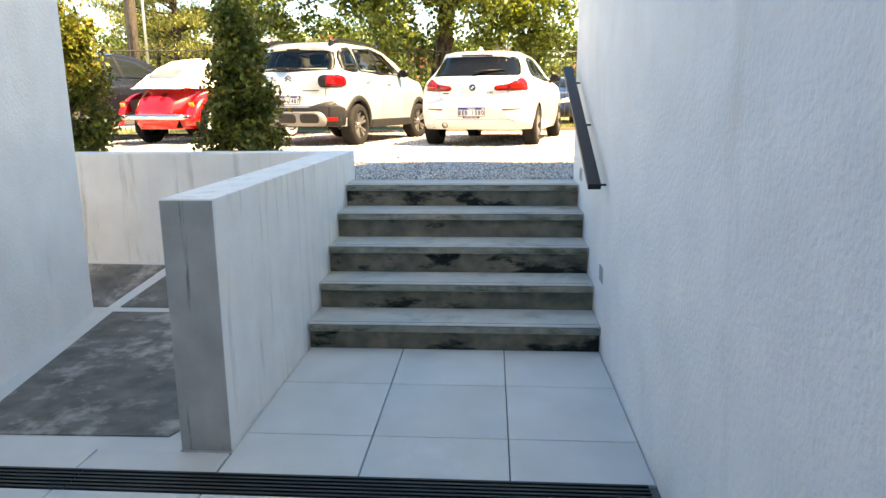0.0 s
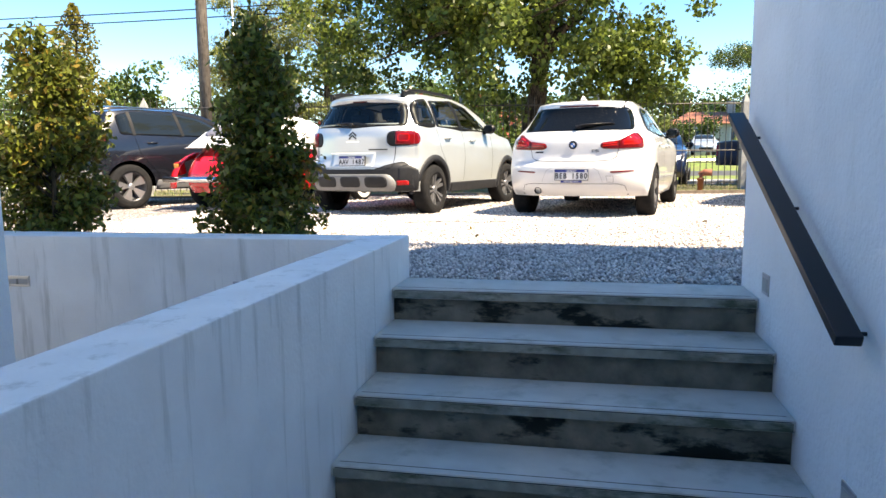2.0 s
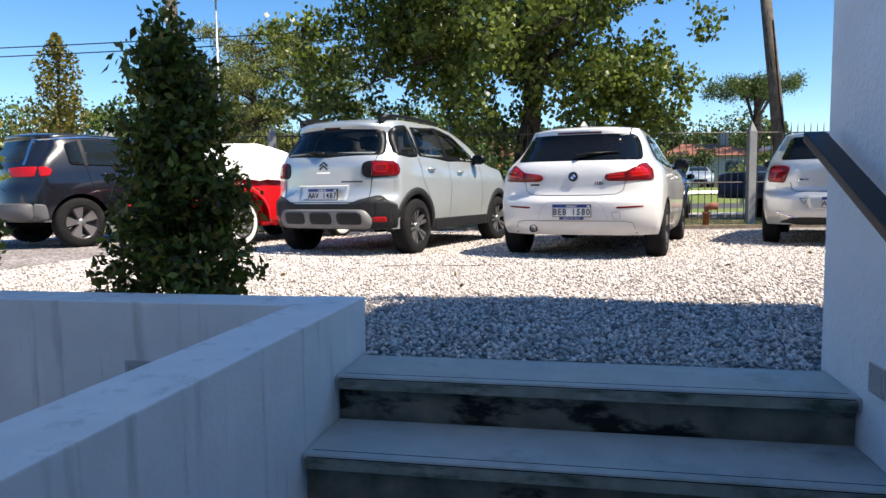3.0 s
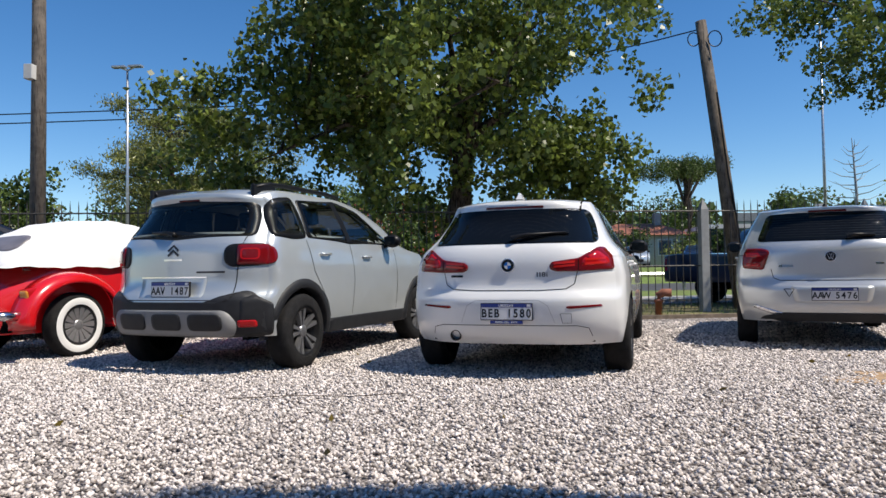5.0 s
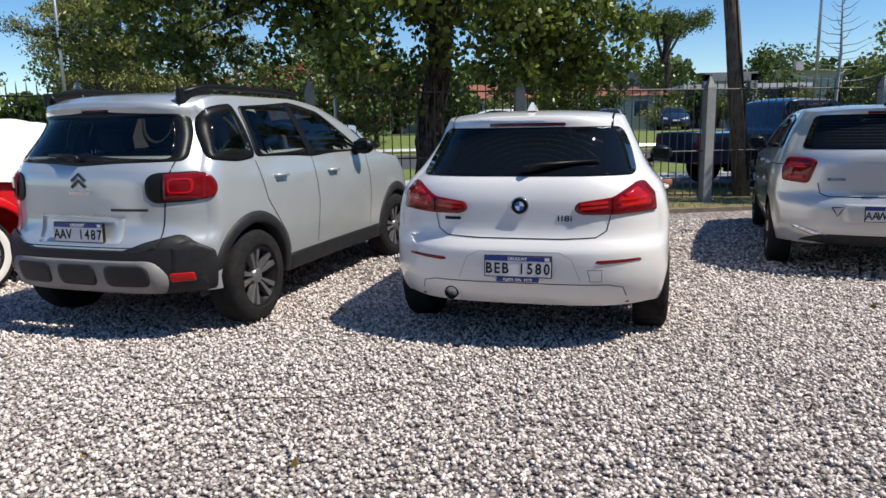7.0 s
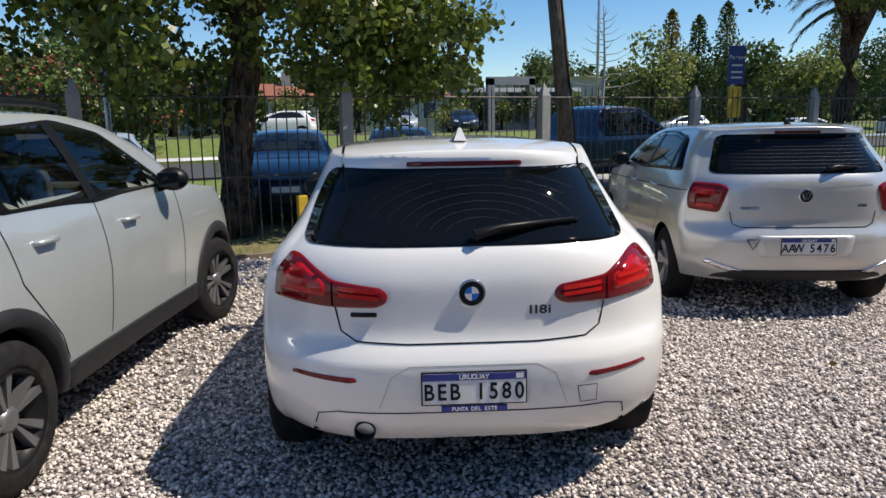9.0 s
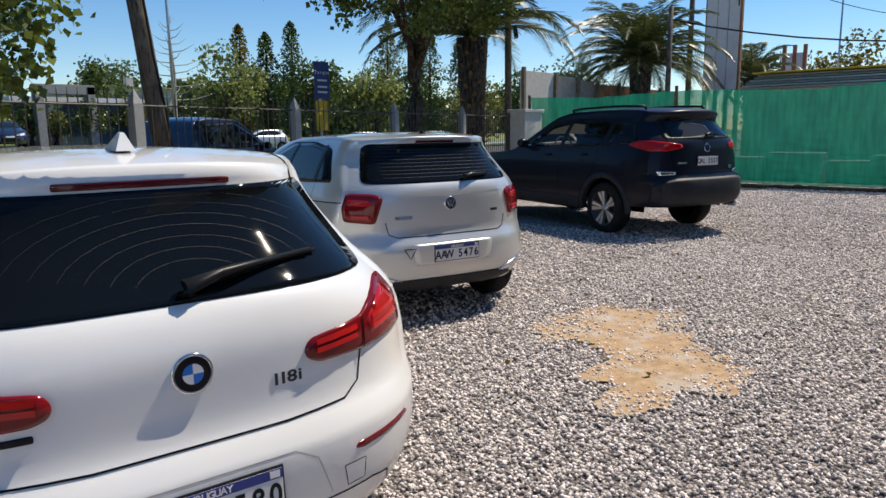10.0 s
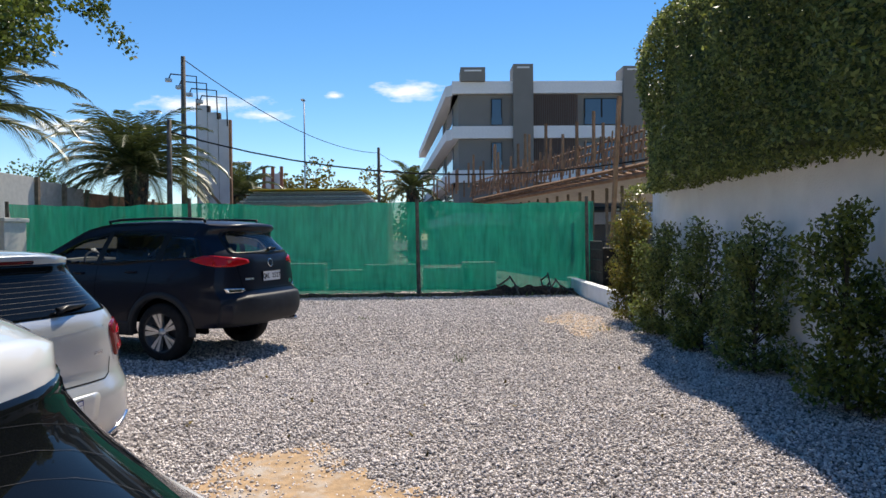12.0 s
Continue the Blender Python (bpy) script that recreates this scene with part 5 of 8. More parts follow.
for m in (1, -1):
    sd = "right" if m > 0 else "left"
    c.patch("rear", [(m * 0.43, 1.20), (m * 0.45, 1.245), (m * 0.82, 1.30), (m * 0.82, 1.16), (m * 0.64, 1.16)], LAMP_RED, "tail_light", lift=0.012, r=0.02, dome=0.006)
    c.patch(sd, [(-0.71, 1.295), (-0.71, 1.165), (-0.55, 1.20), (-0.40, 1.24), (-0.5, 1.28)], LAMP_RED, "tail_light_side", lift=0.012, r=0.02)
    c.patch("rear", [(m * 0.55, 0.85), (m * 0.55, 0.89), (m * 0.78, 0.90), (m * 0.76, 0.84)], CHROME, "bumper_trim", lift=0.01, r=0.015, rings=3)
    for yc in (0.0, 2.69):
        c.arch(sd, yc, 0.36, 0.422, 0.505, CLADDING)
    c.patch(sd, [(0.42, 0.32), (0.46, 0.48), (2.25, 0.48), (2.28, 0.32)], CLADDING, "sill_trim", lift=0.012, r=0.03)
    c.line(sd, [(0.15, 1.2), (0.2, 0.9), (0.48, 0.6), (0.5, 0.48)], 0.006, GAP, "door_seam")
    c.line(sd, [(1.0, 1.2), (1.02, 0.8), (0.98, 0.48)], 0.006, GAP, "door_seam")
    p = [c.hit("top", m * 0.55, y)[0] for y in np.linspace(-0.4, 1.1, 8)]
    part("roof_rail", tube([p[0]] + [q + Vector((m * 0.03, 0, 0.04)) for q in p] + [p[-1]], 0.017, 8), BLACK, c.ob, smooth=True)
c.patch("rear", [(-0.86, 0.44), (-0.86, 0.74), (-0.55, 0.80), (0.55, 0.80), (0.86, 0.74), (0.86, 0.44)], CLADDING, "bumper", lift=0.01, r=0.06, depth=0.03)
c.line("rear", [(-0.62, 1.32), (-0.60, 1.1), (-0.56, 0.86), (0.56, 0.86), (0.60, 1.1), (0.62, 1.32)], 0.007, GAP, "boot_seam")
c.plate(0.0, 1.02, "QAL 2527", 0, blue_strip=False)
c.badge(0.0, 1.19, 0.055, CHROME, PAINT_NAVY)
c.line("rear", [(-0.52, 1.0), (-0.38, 1.0)], 0.025, CHROME, "lettering_bar", lift=0.005, parent=c.ob)
c.line("rear", [(0.42, 0.93), (0.52, 0.93)], 0.05, CHROME, "lettering_bar", lift=0.005, parent=c.ob)
c.wiper(0.02, 1.345, 0.22, 0.02)
c.exhaust(0.62, 0.40, 0.035)
glasshouse(c, [(-0.55, 1.27), (-0.42, 1.50), (0.1, 1.575), (0.9, 1.585), (1.35, 1.50), (1.95, 1.20), (1.0, 1.19)], GLASS_CLEAR, [((0.05, 1.22), (0.0, 1.58)), ((1.0, 1.19), (0.92, 1.60))], clear=True)
c.handles([(0.45, 1.10), (1.3, 1.08)], PAINT_NAVY)
c.mirror(1.85, 1.18, PAINT_NAVY)

# charcoal sport utility with its chrome roof line
S = dict(S, ro=0.85, wb=2.636, fo=0.9, w=1.82, arch=0.405, wr=0.345, sill=0.28, rear_low=0.36,
         section=SEC_SUV, track=1.6,
         plan=[(-0.85, 0.90), (-0.5, 0.96), (0.0, 1.0), (2.636, 1.0), (3.1, 0.95), (3.54, 0.87)],
         tail=[(0.36, 0.1), (0.5, 0.0), (0.75, 0.03), (0.9, 0.08), (1.1, 0.1), (1.2, 0.15), (1.5, 0.34), (1.56, 0.28), (1.62, 0.3)],
         top=[(-0.85, 1.54), (-0.4, 1.58), (0.2, 1.60), (0.9, 1.59), (1.3, 1.54), (1.75, 1.36), (2.15, 1.13), (2.35, 1.08), (3.0, 1.02), (3.3, 0.95), (3.54, 0.82)])
c = Car(S, pose(-6.74, 6.5, 0, 0, 0, -27), "charcoal sport utility car with grey lower cladding", PAINT_CHARCOAL)
c.wheels(0.35, 0.225, 0.235, (10, 0.065, 9), ALLOY)
c.patch("rear", [(-0.6, 1.2), (0.6, 1.2), (0.52, 1.50), (-0.52, 1.50)], GLASS_CLEAR, "rear_window", r=0.05)
GREYCLAD = material("grey plastic", (0.12, 0.12, 0.125), 0.6, vary=0.1)
for m in (1, -1):
    sd = "right" if m > 0 else "left"
    c.patch("rear", [(m * 0.42, 1.10), (m * 0.78, 1.12), (m * 0.78, 0.98), (m * 0.5, 0.98)], LAMP_RED, "tail_light", lift=0.01, r=0.03)
    c.patch(sd, [(-0.50, 1.12), (-0.50, 0.98), (-0.38, 1.0), (-0.34, 1.08), (-0.40, 1.12)], LAMP_RED, "tail_light_side", lift=0.01, r=0.03)
    for yc in (0.0, 2.636):
        c.line(sd, [(yc + 0.44 * math.cos(a), 0.345 + 0.44 * math.sin(a)) for a in np.linspace(-0.1, math.pi + 0.1, 24)], 0.08, GREYCLAD, "arch_trim", lift=0.012, parent=c.ob)
    c.patch(sd, [(0.40, 0.30), (0.44, 0.44), (2.2, 0.44), (2.24, 0.30)], GREYCLAD, "sill_trim", lift=0.012, r=0.03)
    c.patch(sd, [(-0.60, 0.38), (-0.60, 0.62), (-0.46, 0.60), (-0.42, 0.40)], GREYCLAD, "bumper_corner", lift=0.012, r=0.04)
    c.line(sd, [(-0.62, 1.14), (-0.42, 1.50), (0.2, 1.565), (0.9, 1.565)], 0.02, CHROME, "roof_strip", lift=0.008, parent=c.ob)
    c.line(sd, [(0.12, 1.1), (0.18, 0.85), (0.45, 0.55), (0.48, 0.44)], 0.006, GAP, "door_seam")
c.patch("rear", [(-0.82, 0.38), (-0.82, 0.62), (0.82, 0.62), (0.82, 0.38)], GREYCLAD, "bumper", lift=0.01, r=0.05)
glasshouse(c, [(-0.08, 1.16), (-0.1, 1.45), (0.2, 1.52), (0.9, 1.52), (1.35, 1.44), (1.9, 1.14)], GLASS_CLEAR, [((0.12, 1.14), (0.10, 1.52)), ((0.96, 1.14), (0.9, 1.53))])
c.handles([(0.40, 1.03), (1.25, 1.01)], PAINT_CHARCOAL)
c.mirror(1.75, 1.12, PAINT_CHARCOAL)

# red vintage convertible
S = dict(ro=0.80, wb=2.40, fo=0.80, w=1.22, arch=0.05, wr=0.2, sill=0.26, round=0.10, crown=0.05, track=1.34,
         plan=[(-0.80, 0.62), (-0.5, 0.85), (0.0, 1.0), (1.5, 1.0), (2.2, 0.85), (2.8, 0.7), (3.2, 0.5)],
         section=[(0.2, 0.93), (0.5, 1.0), (0.8, 1.0), (1.0, 0.95), (1.1, 0.9)],
         tail=[(0.26, 0.1), (0.40, 0.02), (0.5, 0.02), (0.65, 0.08), (0.8, 0.22), (0.9, 0.38), (0.98, 0.55)],
         nose=[(0.3, 0.05), (0.5, 0.0), (0.7, 0.15), (0.9, 0.5)],
         top=[(-0.80, 0.94), (-0.3, 0.97), (0.3, 0.97), (1.8, 0.95), (2.3, 0.90), (2.8, 0.78), (3.2, 0.60)])
c = Car(S, pose(-4.22, 6.33, 0, 0, 0, -15), "bright red vintage convertible under a white canvas cover", PAINT_RED)
c.wheels(0.335, 0.16, 0.195, (14, 0.05, 0), STEEL, rim_mat=DARKALLOY, white=True)
for yc in (0.0, 2.4):
    for sx in (-1, 1):
        bm = bmesh.new()
        for i in range(25):
            for j in range(9):
                a, e = math.pi * i / 24 * 1.06 - 0.09, math.pi / 2 * j / 8
                rr = 0.40 + 0.12 * math.sin(e)
                bm.verts.new((sx * (0.62 + 0.21 * math.cos(e) ** 0.6), yc - (0.06 if yc == 0 else -0.06) + (rr + 0.10) * math.cos(a) * 1.02, 0.33 + rr * math.sin(a) * 0.98 + 0.04))
        bm.verts.ensure_lookup_table()
        for i in range(24):
            for j in range(8):
                bm.faces.new([bm.verts[k] for k in (i * 9 + j, (i + 1) * 9 + j, (i + 1) * 9 + j + 1, i * 9 + j + 1)])
        bmesh.ops.recalc_face_normals(bm, faces=bm.faces)
        sol = part("fender", bm, PAINT_RED, c.ob, smooth=True)
        md = sol.modifiers.new("thick", "SOLIDIFY")
        md.thickness = 0.012
# canvas cover over the cabin
bm = bmesh.new()
prof = [(-0.60, 0.93), (-0.5, 1.02), (-0.30, 1.18), (0.0, 1.33), (0.35, 1.43), (0.8, 1.47), (1.2, 1.45), (1.6, 1.33), (1.85, 1.12), (1.95, 0.93)]
grid = []
for y in np.linspace(-0.60, 1.95, 32):
    zt = smooth_at(prof, y)
    ring = []
    for k in range(25):
        a = math.pi * k / 24
        hw = 0.66 * smooth_at([(-0.6, 0.78), (-0.3, 0.92), (0.3, 1.0), (1.5, 1.0), (1.95, 0.85)], y)
        cx, sz = math.copysign(abs(math.cos(a)) ** 0.55, math.cos(a)), math.sin(a) ** 0.75
        wob = 0.008 * math.sin(11 * y + 3 * a) + 0.006 * math.sin(23 * y - 5 * a)
        ring.append(bm.verts.new((hw * cx * (1 - 0.14 * sz), y, 0.92 + (zt - 0.92) * sz + wob)))
    grid.append(ring)
for r0, r1 in zip(grid, grid[1:]):
    for k in range(24):
        bm.faces.new((r0[k], r0[k + 1], r1[k + 1], r1[k]))
bm.faces.new(grid[0])
bm.faces.new(grid[-1][::-1])
bmesh.ops.recalc_face_normals(bm, faces=bm.faces)
c.tree = BVHTree.FromBMesh(bm)
part("canvas_cover", bm, SOFTTOP, c.ob, "white canvas cover", smooth=True)
c.patch("top", [(-0.30, -0.42), (0.30, -0.42), (0.34, -0.18), (-0.34, -0.18)], material("clouded film", (0.16, 0.15, 0.17), 0.35), "rear_window", lift=0.004, r=0.12)
bm = car_shell(S)
c.tree = BVHTree.FromBMesh(bm)
bm.free()
for sx in (-1, 1):
    lamp = part("tail_light", bevelled(box((-0.06, -0.06, -0.10), (0.06, 0.08, 0.10)), 0.035, 3), LAMP_RED, c.ob, smooth=True, at=pose(sx * 0.70, -0.53, 0.62, 14, 0, 0))
    part("lens", bevelled(box((-0.055, -0.066, 0.005), (0.055, 0.06, 0.09)), 0.025, 3), AMBER, lamp, smooth=True)
    for k in range(10):
        part("vent", box((sx * 0.12 - 0.04 + 0.0, -0.004, -0.003), (sx * 0.12 + 0.04, 0.004, 0.003)), GAP, c.ob, at=Matrix.Translation(c.hit("rear", 0, 0.74 + k * 0.012)[0] + Vector((sx * 0.06, -0.006, 0))))
part("bumper", tube([(-0.72, -0.62, 0.46), (-0.66, -0.86, 0.46), (0, -0.93, 0.46), (0.66, -0.86, 0.46), (0.72, -0.62, 0.46)], 0.045, 10), CHROME, c.ob, smooth=True)
for side in ("left", "right"):
    c.line(side, [(-0.4, 0.90), (0.5, 0.90), (1.9, 0.88)], 0.018, CHROME, "strip", lift=0.005, parent=c.ob)
    c.patch(side, [(0.4, 0.26), (0.4, 0.34), (2.0, 0.34), (2.0, 0.26)], BLACK, "running_board", lift=0.10, r=0.02, depth=0.1)


def far_car(at, label, paint, s=None, front=True, group="cars beyond the fence"):
    """A parked car seen at a distance, with its glass, lights and wheels."""
    s = s or HATCH.s
    c = Car(s, at, label, paint, group)
    k = s["top"][0][1] / 1.345
    c.wheels(s["arch"] - 0.03, 0.2, 0.2, (8, 0.05, 0), ALLOY)
    yb, yf = -0.14, 1.87
    glasshouse(c, [(yb, 1.045 * k), (0.14, 1.29 * k), (0.5, 1.335 * k), (1.05, 1.325 * k), (1.45, 1.22 * k), (yf, 1.03 * k)], GLASS_CLEAR, [((0.93, 1.0 * k), (0.86, 1.34 * k))])
    c.patch("rear", [(-0.58, 1.04 * k), (0.58, 1.04 * k), (0.48, 1.30 * k), (-0.48, 1.30 * k)], GLASS_CLEAR, "rear_window", r=0.05)
    c.patch("top", [(-0.62, 2.05), (0.62, 2.05), (0.52, 1.40), (-0.52, 1.40)], GLASS_CLEAR, "windscreen", r=0.06)
    for m in (1, -1):
        c.patch("front", [(m * 0.45, 0.62 * k), (m * 0.48, 0.74 * k), (m * 0.74, 0.78 * k), (m * 0.72, 0.66 * k)], CLEARLENS, "headlight", r=0.03, lift=0.006)
        c.patch("rear", [(m * 0.5, 0.86), (m * 0.5, 0.97), (m * 0.74, 0.99), (m * 0.74, 0.86)], LAMP_RED, "tail_light", r=0.02, lift=0.006)
    c.patch("front", [(-0.4, 0.34 * k), (-0.42, 0.52 * k), (0.42, 0.52 * k), (0.4, 0.34 * k)], BLACK, "grille", r=0.03)
    c.patch("front", [(-0.2, 0.54), (-0.2, 0.62), (0.2, 0.62), (0.2, 0.54)], PLATE_WHITE, "licence_plate", r=0.005, lift=0.01)
    c.mirror(1.78, 0.99 * k, BLACK)
    return c


far_car(pose(0.75, 15.95, 0, 0, 0, 176), "dark blue hatchback parked beyond the iron fence", PAINT_BLUE)
far_car(pose(3.3, 18.0, 0, 0, 0, 170), "dark blue car parked beyond the iron fence", PAINT_BLUE)
far_car(pose(-2.6, 16.0, 0, 0, 0, 160), "grey car parked beyond the iron fence", PAINT_SILVER)


# ---- plants ----
rng = np.random.default_rng(7)


def quads_mesh(name, verts, faces_per, mat):
    """A mesh from an array of shape (pieces, corners, 3), each piece with the faces of faces_per."""
    n, k, _ = verts.shape
    me = bpy.data.meshes.new(name)
    f = np.asarray(faces_per)
    idx = (np.arange(n)[:, None, None] * k + f[None]).reshape(-1, f.shape[1])
    me.vertices.add(n * k)
    me.vertices.foreach_set("co", verts.astype(np.float32).ravel())
    me.loops.add(idx.size)
    me.loops.foreach_set("vertex_index", idx.astype(np.int32).ravel())
    me.polygons.add(len(idx))
    me.polygons.foreach_set("loop_start", (np.arange(len(idx)) * f.shape[1]).astype(np.int32))
    me.polygons.foreach_set("loop_total", np.full(len(idx), f.shape[1], np.int32))
    me.update(calc_edges=True)
    me.materials.append(mat)
    return me


def leaves(name, centres, size, mat, parent=None, wide=0.7, droop=0.3, out=None):
    """Small folded leaves at the centres, each turned its own way."""
    n = len(centres)
    d = rng.normal(size=(n, 3))
    d[:, 2] -= droop
    if out is not None:
        d += out
    d /= np.linalg.norm(d, axis=1, keepdims=True)
    u = np.cross(d, rng.normal(size=(n, 3)))
    u /= np.linalg.norm(u, axis=1, keepdims=True) + 1e-9
    w = np.cross(d, u)
    s = size * rng.uniform(0.6, 1.3, (n, 1))
    v = np.stack([centres - d * s * 0.5, centres + u * s * wide * 0.5 - d * s * 0.08 + w * s * 0.12, centres + d * s * 0.5, centres - u * s * wide * 0.5 - d * s * 0.08 + w * s * 0.12], 1)
    ob = new(name, quads_mesh(name, v, [[0, 1, 2, 3]], mat))
    if parent:
        ob.parent = parent
    return ob


def clumps(blobs, per, spread):
    """Points gathered in clumps round blobs of (centre, radius)."""
    out = []
    for c, r in blobs:
        k = max(3, int(per * r * r))
        p = rng.normal(size=(k, 3))
        p /= np.linalg.norm(p, axis=1, keepdims=True)
        out.append(np.asarray(c) + p * r * rng.uniform(0.25, 1.0, (k, 1)) ** 0.6 + rng.normal(size=(k, 3)) * spread)
    return np.concatenate(out)


def in_ellipsoid(n, centre, radii, shell=0.55):
    p = rng.normal(size=(n, 3))
    p /= np.linalg.norm(p, axis=1, keepdims=True)
    return np.asarray(centre) + p * np.asarray(radii) * rng.uniform(shell, 1.0, (n, 1))


def broad_tree(x, y, lean, trunk_r, fork_z, crown, radii, n_clumps, label, leaf=LEAF_POPLAR, size=0.108, per=780, clump_r=(0.15, 0.36), floor_z=0.0, limbs=9, boughs=(), keep=None):
    t = thing("tree", label, "tree", group="trees along the fence")
    base = Vector((x, y, floor_z - 0.05))
    fork = Vector((x + lean[0], y + lean[1], fork_z))
    pts = [base.lerp(fork, k / 6) + Vector((0.04 * math.sin(k * 1.9), 0.04 * math.cos(k * 2.3), 0)) for k in range(7)]
    part("trunk", tube(pts, trunk_r, 14, [trunk_r * (1.35 if k == 0 else 1.05 - 0.05 * k) for k in range(7)]), BARK, t, smooth=True)
    ends = in_ellipsoid(n_clumps, crown, radii, 0.35)
    if keep:
        ends = ends[[keep(e) for e in ends]]
        n_clumps = len(ends)
    for k in range(limbs):
        e = Vector(ends[k * (n_clumps // limbs)])
        m = fork.lerp(e, 0.5) + Vector((rng.normal() * 0.3, rng.normal() * 0.3, 0.35))
        start = Vector(pts[-1 - (k % 2)])
        limb = part("limb", tube([start, start.lerp(m, 0.55) + Vector((0, 0, 0.1)), m, m.lerp(e, 0.55), e], 0.05, 7, [trunk_r * 0.4, trunk_r * 0.27, trunk_r * 0.18, trunk_r * 0.1, 0.01]), BARK, t, smooth=True)
        for j in range(3):
            f = Vector(ends[(k * (n_clumps // limbs) + 1 + j) % n_clumps])
            a = m.lerp(e, 0.2 + 0.25 * j)
            if (f - a).length < 3.2:
                part("branch", tube([a, a.lerp(f, 0.5) + Vector((0, 0, 0.15)), f], 0.02, 5, [0.03, 0.018, 0.006]), BARK, limb)
    hung = [in_ellipsoid(k, c, r, 0.2) for k, c, r in boughs]
    for c in hung:
        tip = Vector(c.mean(axis=0))
        part("limb", tube([fork, fork.lerp(tip, 0.5) + Vector((0, 0, 0.5)), tip], 0.05, 7, [trunk_r * 0.4, trunk_r * 0.25, 0.02]), BARK, t, smooth=True)
    blobs = []
    for e in np.concatenate([ends, *hung]):
        q = np.asarray(e)
        for j in range(5):
            q = q + np.array([rng.normal() * 0.3, rng.normal() * 0.3, -abs(rng.normal()) * 0.24 + 0.05])
            blobs.append((q, rng.uniform(*clump_r)))
    leaves("crown", clumps(blobs, per, 0.05), size, leaf, t, wide=0.9, droop=0.7)
    return t


broad_tree(-0.25, 11.95, (0.4, 0.0), 0.24, 3.3, (-0.75, 11.6, 5.0), (4.5, 3.4, 2.9), 215, "leafy poplar-like tree with a rough brown trunk behind the iron fence", boughs=((22, (1.75, 11.9, 3.1), (0.95, 0.9, 0.85)),), keep=lambda e: e[2] < 5.5 + 3.0 * max(0.0, e[0] + 2.2) + 0.45 * min(0.0, e[0] + 2.2))
broad_tree(12.4, 14.85, (0.15, -0.1), 0.23, 3.3, (11.7, 14.4, 6.5), (5.6, 3.8, 2.4), 170, "tall leafy tree beside the iron fence")


def shrub(x, y, z0, height, radius, label, mats, n=2600, size=0.05, name="shrub", group="shrubs in the bed", cat="shrub", taper=0.0):
    t = thing(name, label, cat, group=group)
    part("stem", tube([(x, y, z0 - 0.03), (x + 0.02, y, z0 + height * 0.4), (x - 0.01, y + 0.02, z0 + height * 0.85)], 0.02, 7, [0.024, 0.016, 0.005]), BARK, t)
    ends = []
    for k in range(40):
        h = rng.uniform(0.0, 0.97) ** 1.15
        a = rng.uniform(0, 2 * math.pi)
        rr = radius * (1.0 - 0.35 * abs(h - 0.35) ** 0.8) * rng.uniform(0.6, 1.0) * (1 if h < 0.8 else (1.02 - h) * 4.5) * (1.04 - taper * h)
        e = Vector((x + rr * math.cos(a), y + rr * math.sin(a), z0 + height * (h * 0.96 + 0.06)))
        s0 = Vector((x, y, z0 + height * h * 0.7))
        part("twig", tube([s0, s0.lerp(e, 0.6) + Vector((0, 0, 0.03)), e], 0.006, 5, [0.009, 0.006, 0.003]), BARK, t)
        ends.append((tuple(e), radius * 0.36))
        ends.append((tuple(s0.lerp(e, 0.6)), radius * 0.34))
    total = sum(r * r for _, r in ends)
    pts = clumps(ends, n / total, 0.02)
    pts = pts[pts[:, 2] > z0 + 0.03]
    pick = rng.uniform(size=len(pts)) < 0.78
    leaves("foliage", pts[pick], size, mats[0], t, wide=0.5, droop=-0.4)
    leaves("foliage", pts[~pick], size, mats[1], t, wide=0.5, droop=-0.4)
    return t


shrub(-1.12, 0.80, 0.04, 1.60, 0.40, "tall evergreen shrub with green and bronze leaves behind the low wall", (LEAF_BUSH, LEAF_RUST), 11000, 0.06, taper=0.55)
shrub(-2.80, 0.80, 0.04, 1.58, 0.46, "tall evergreen shrub turning rusty brown behind the low wall", (LEAF_BUSH, LEAF_RUST), 11000, 0.06, taper=0.4)
tagged(part("planting_bed", box((-9, 0.42, -0.2), (-0.75, 0.95, 0.02)), material("dark soil", (0.07, 0.055, 0.045), 0.95, vary=0.3, bump=0.5)), "dark soil bed behind the low wall", "soil", kind="structure")
for x, h, r, mats in ((12.3, 1.9, 0.36, (LEAF_YELLOW, LEAF_BUSH)), (10.7, 1.7, 0.42, (LEAF_HEDGE, LEAF_BUSH)), (9.2, 1.65, 0.42, (LEAF_HEDGE, LEAF_BUSH)), (7.75, 1.65, 0.40, (LEAF_HEDGE, LEAF_BUSH)), (6.1, 1.7, 0.42, (LEAF_BUSH, LEAF_HEDGE)), (4.5, 1.7, 0.42, (LEAF_HEDGE, LEAF_BUSH))):
    shrub(x, 0.92, 0.0, h, r, "dense green shrub growing against the white garden wall", mats, 6500, 0.06)

shrub(16.4, -0.35, 0.28, 2.25, 0.5, "bright yellow-green shrub on the raised bed behind the cage", (LEAF_YELLOW, LEAF_HEDGE), 6500, 0.07)

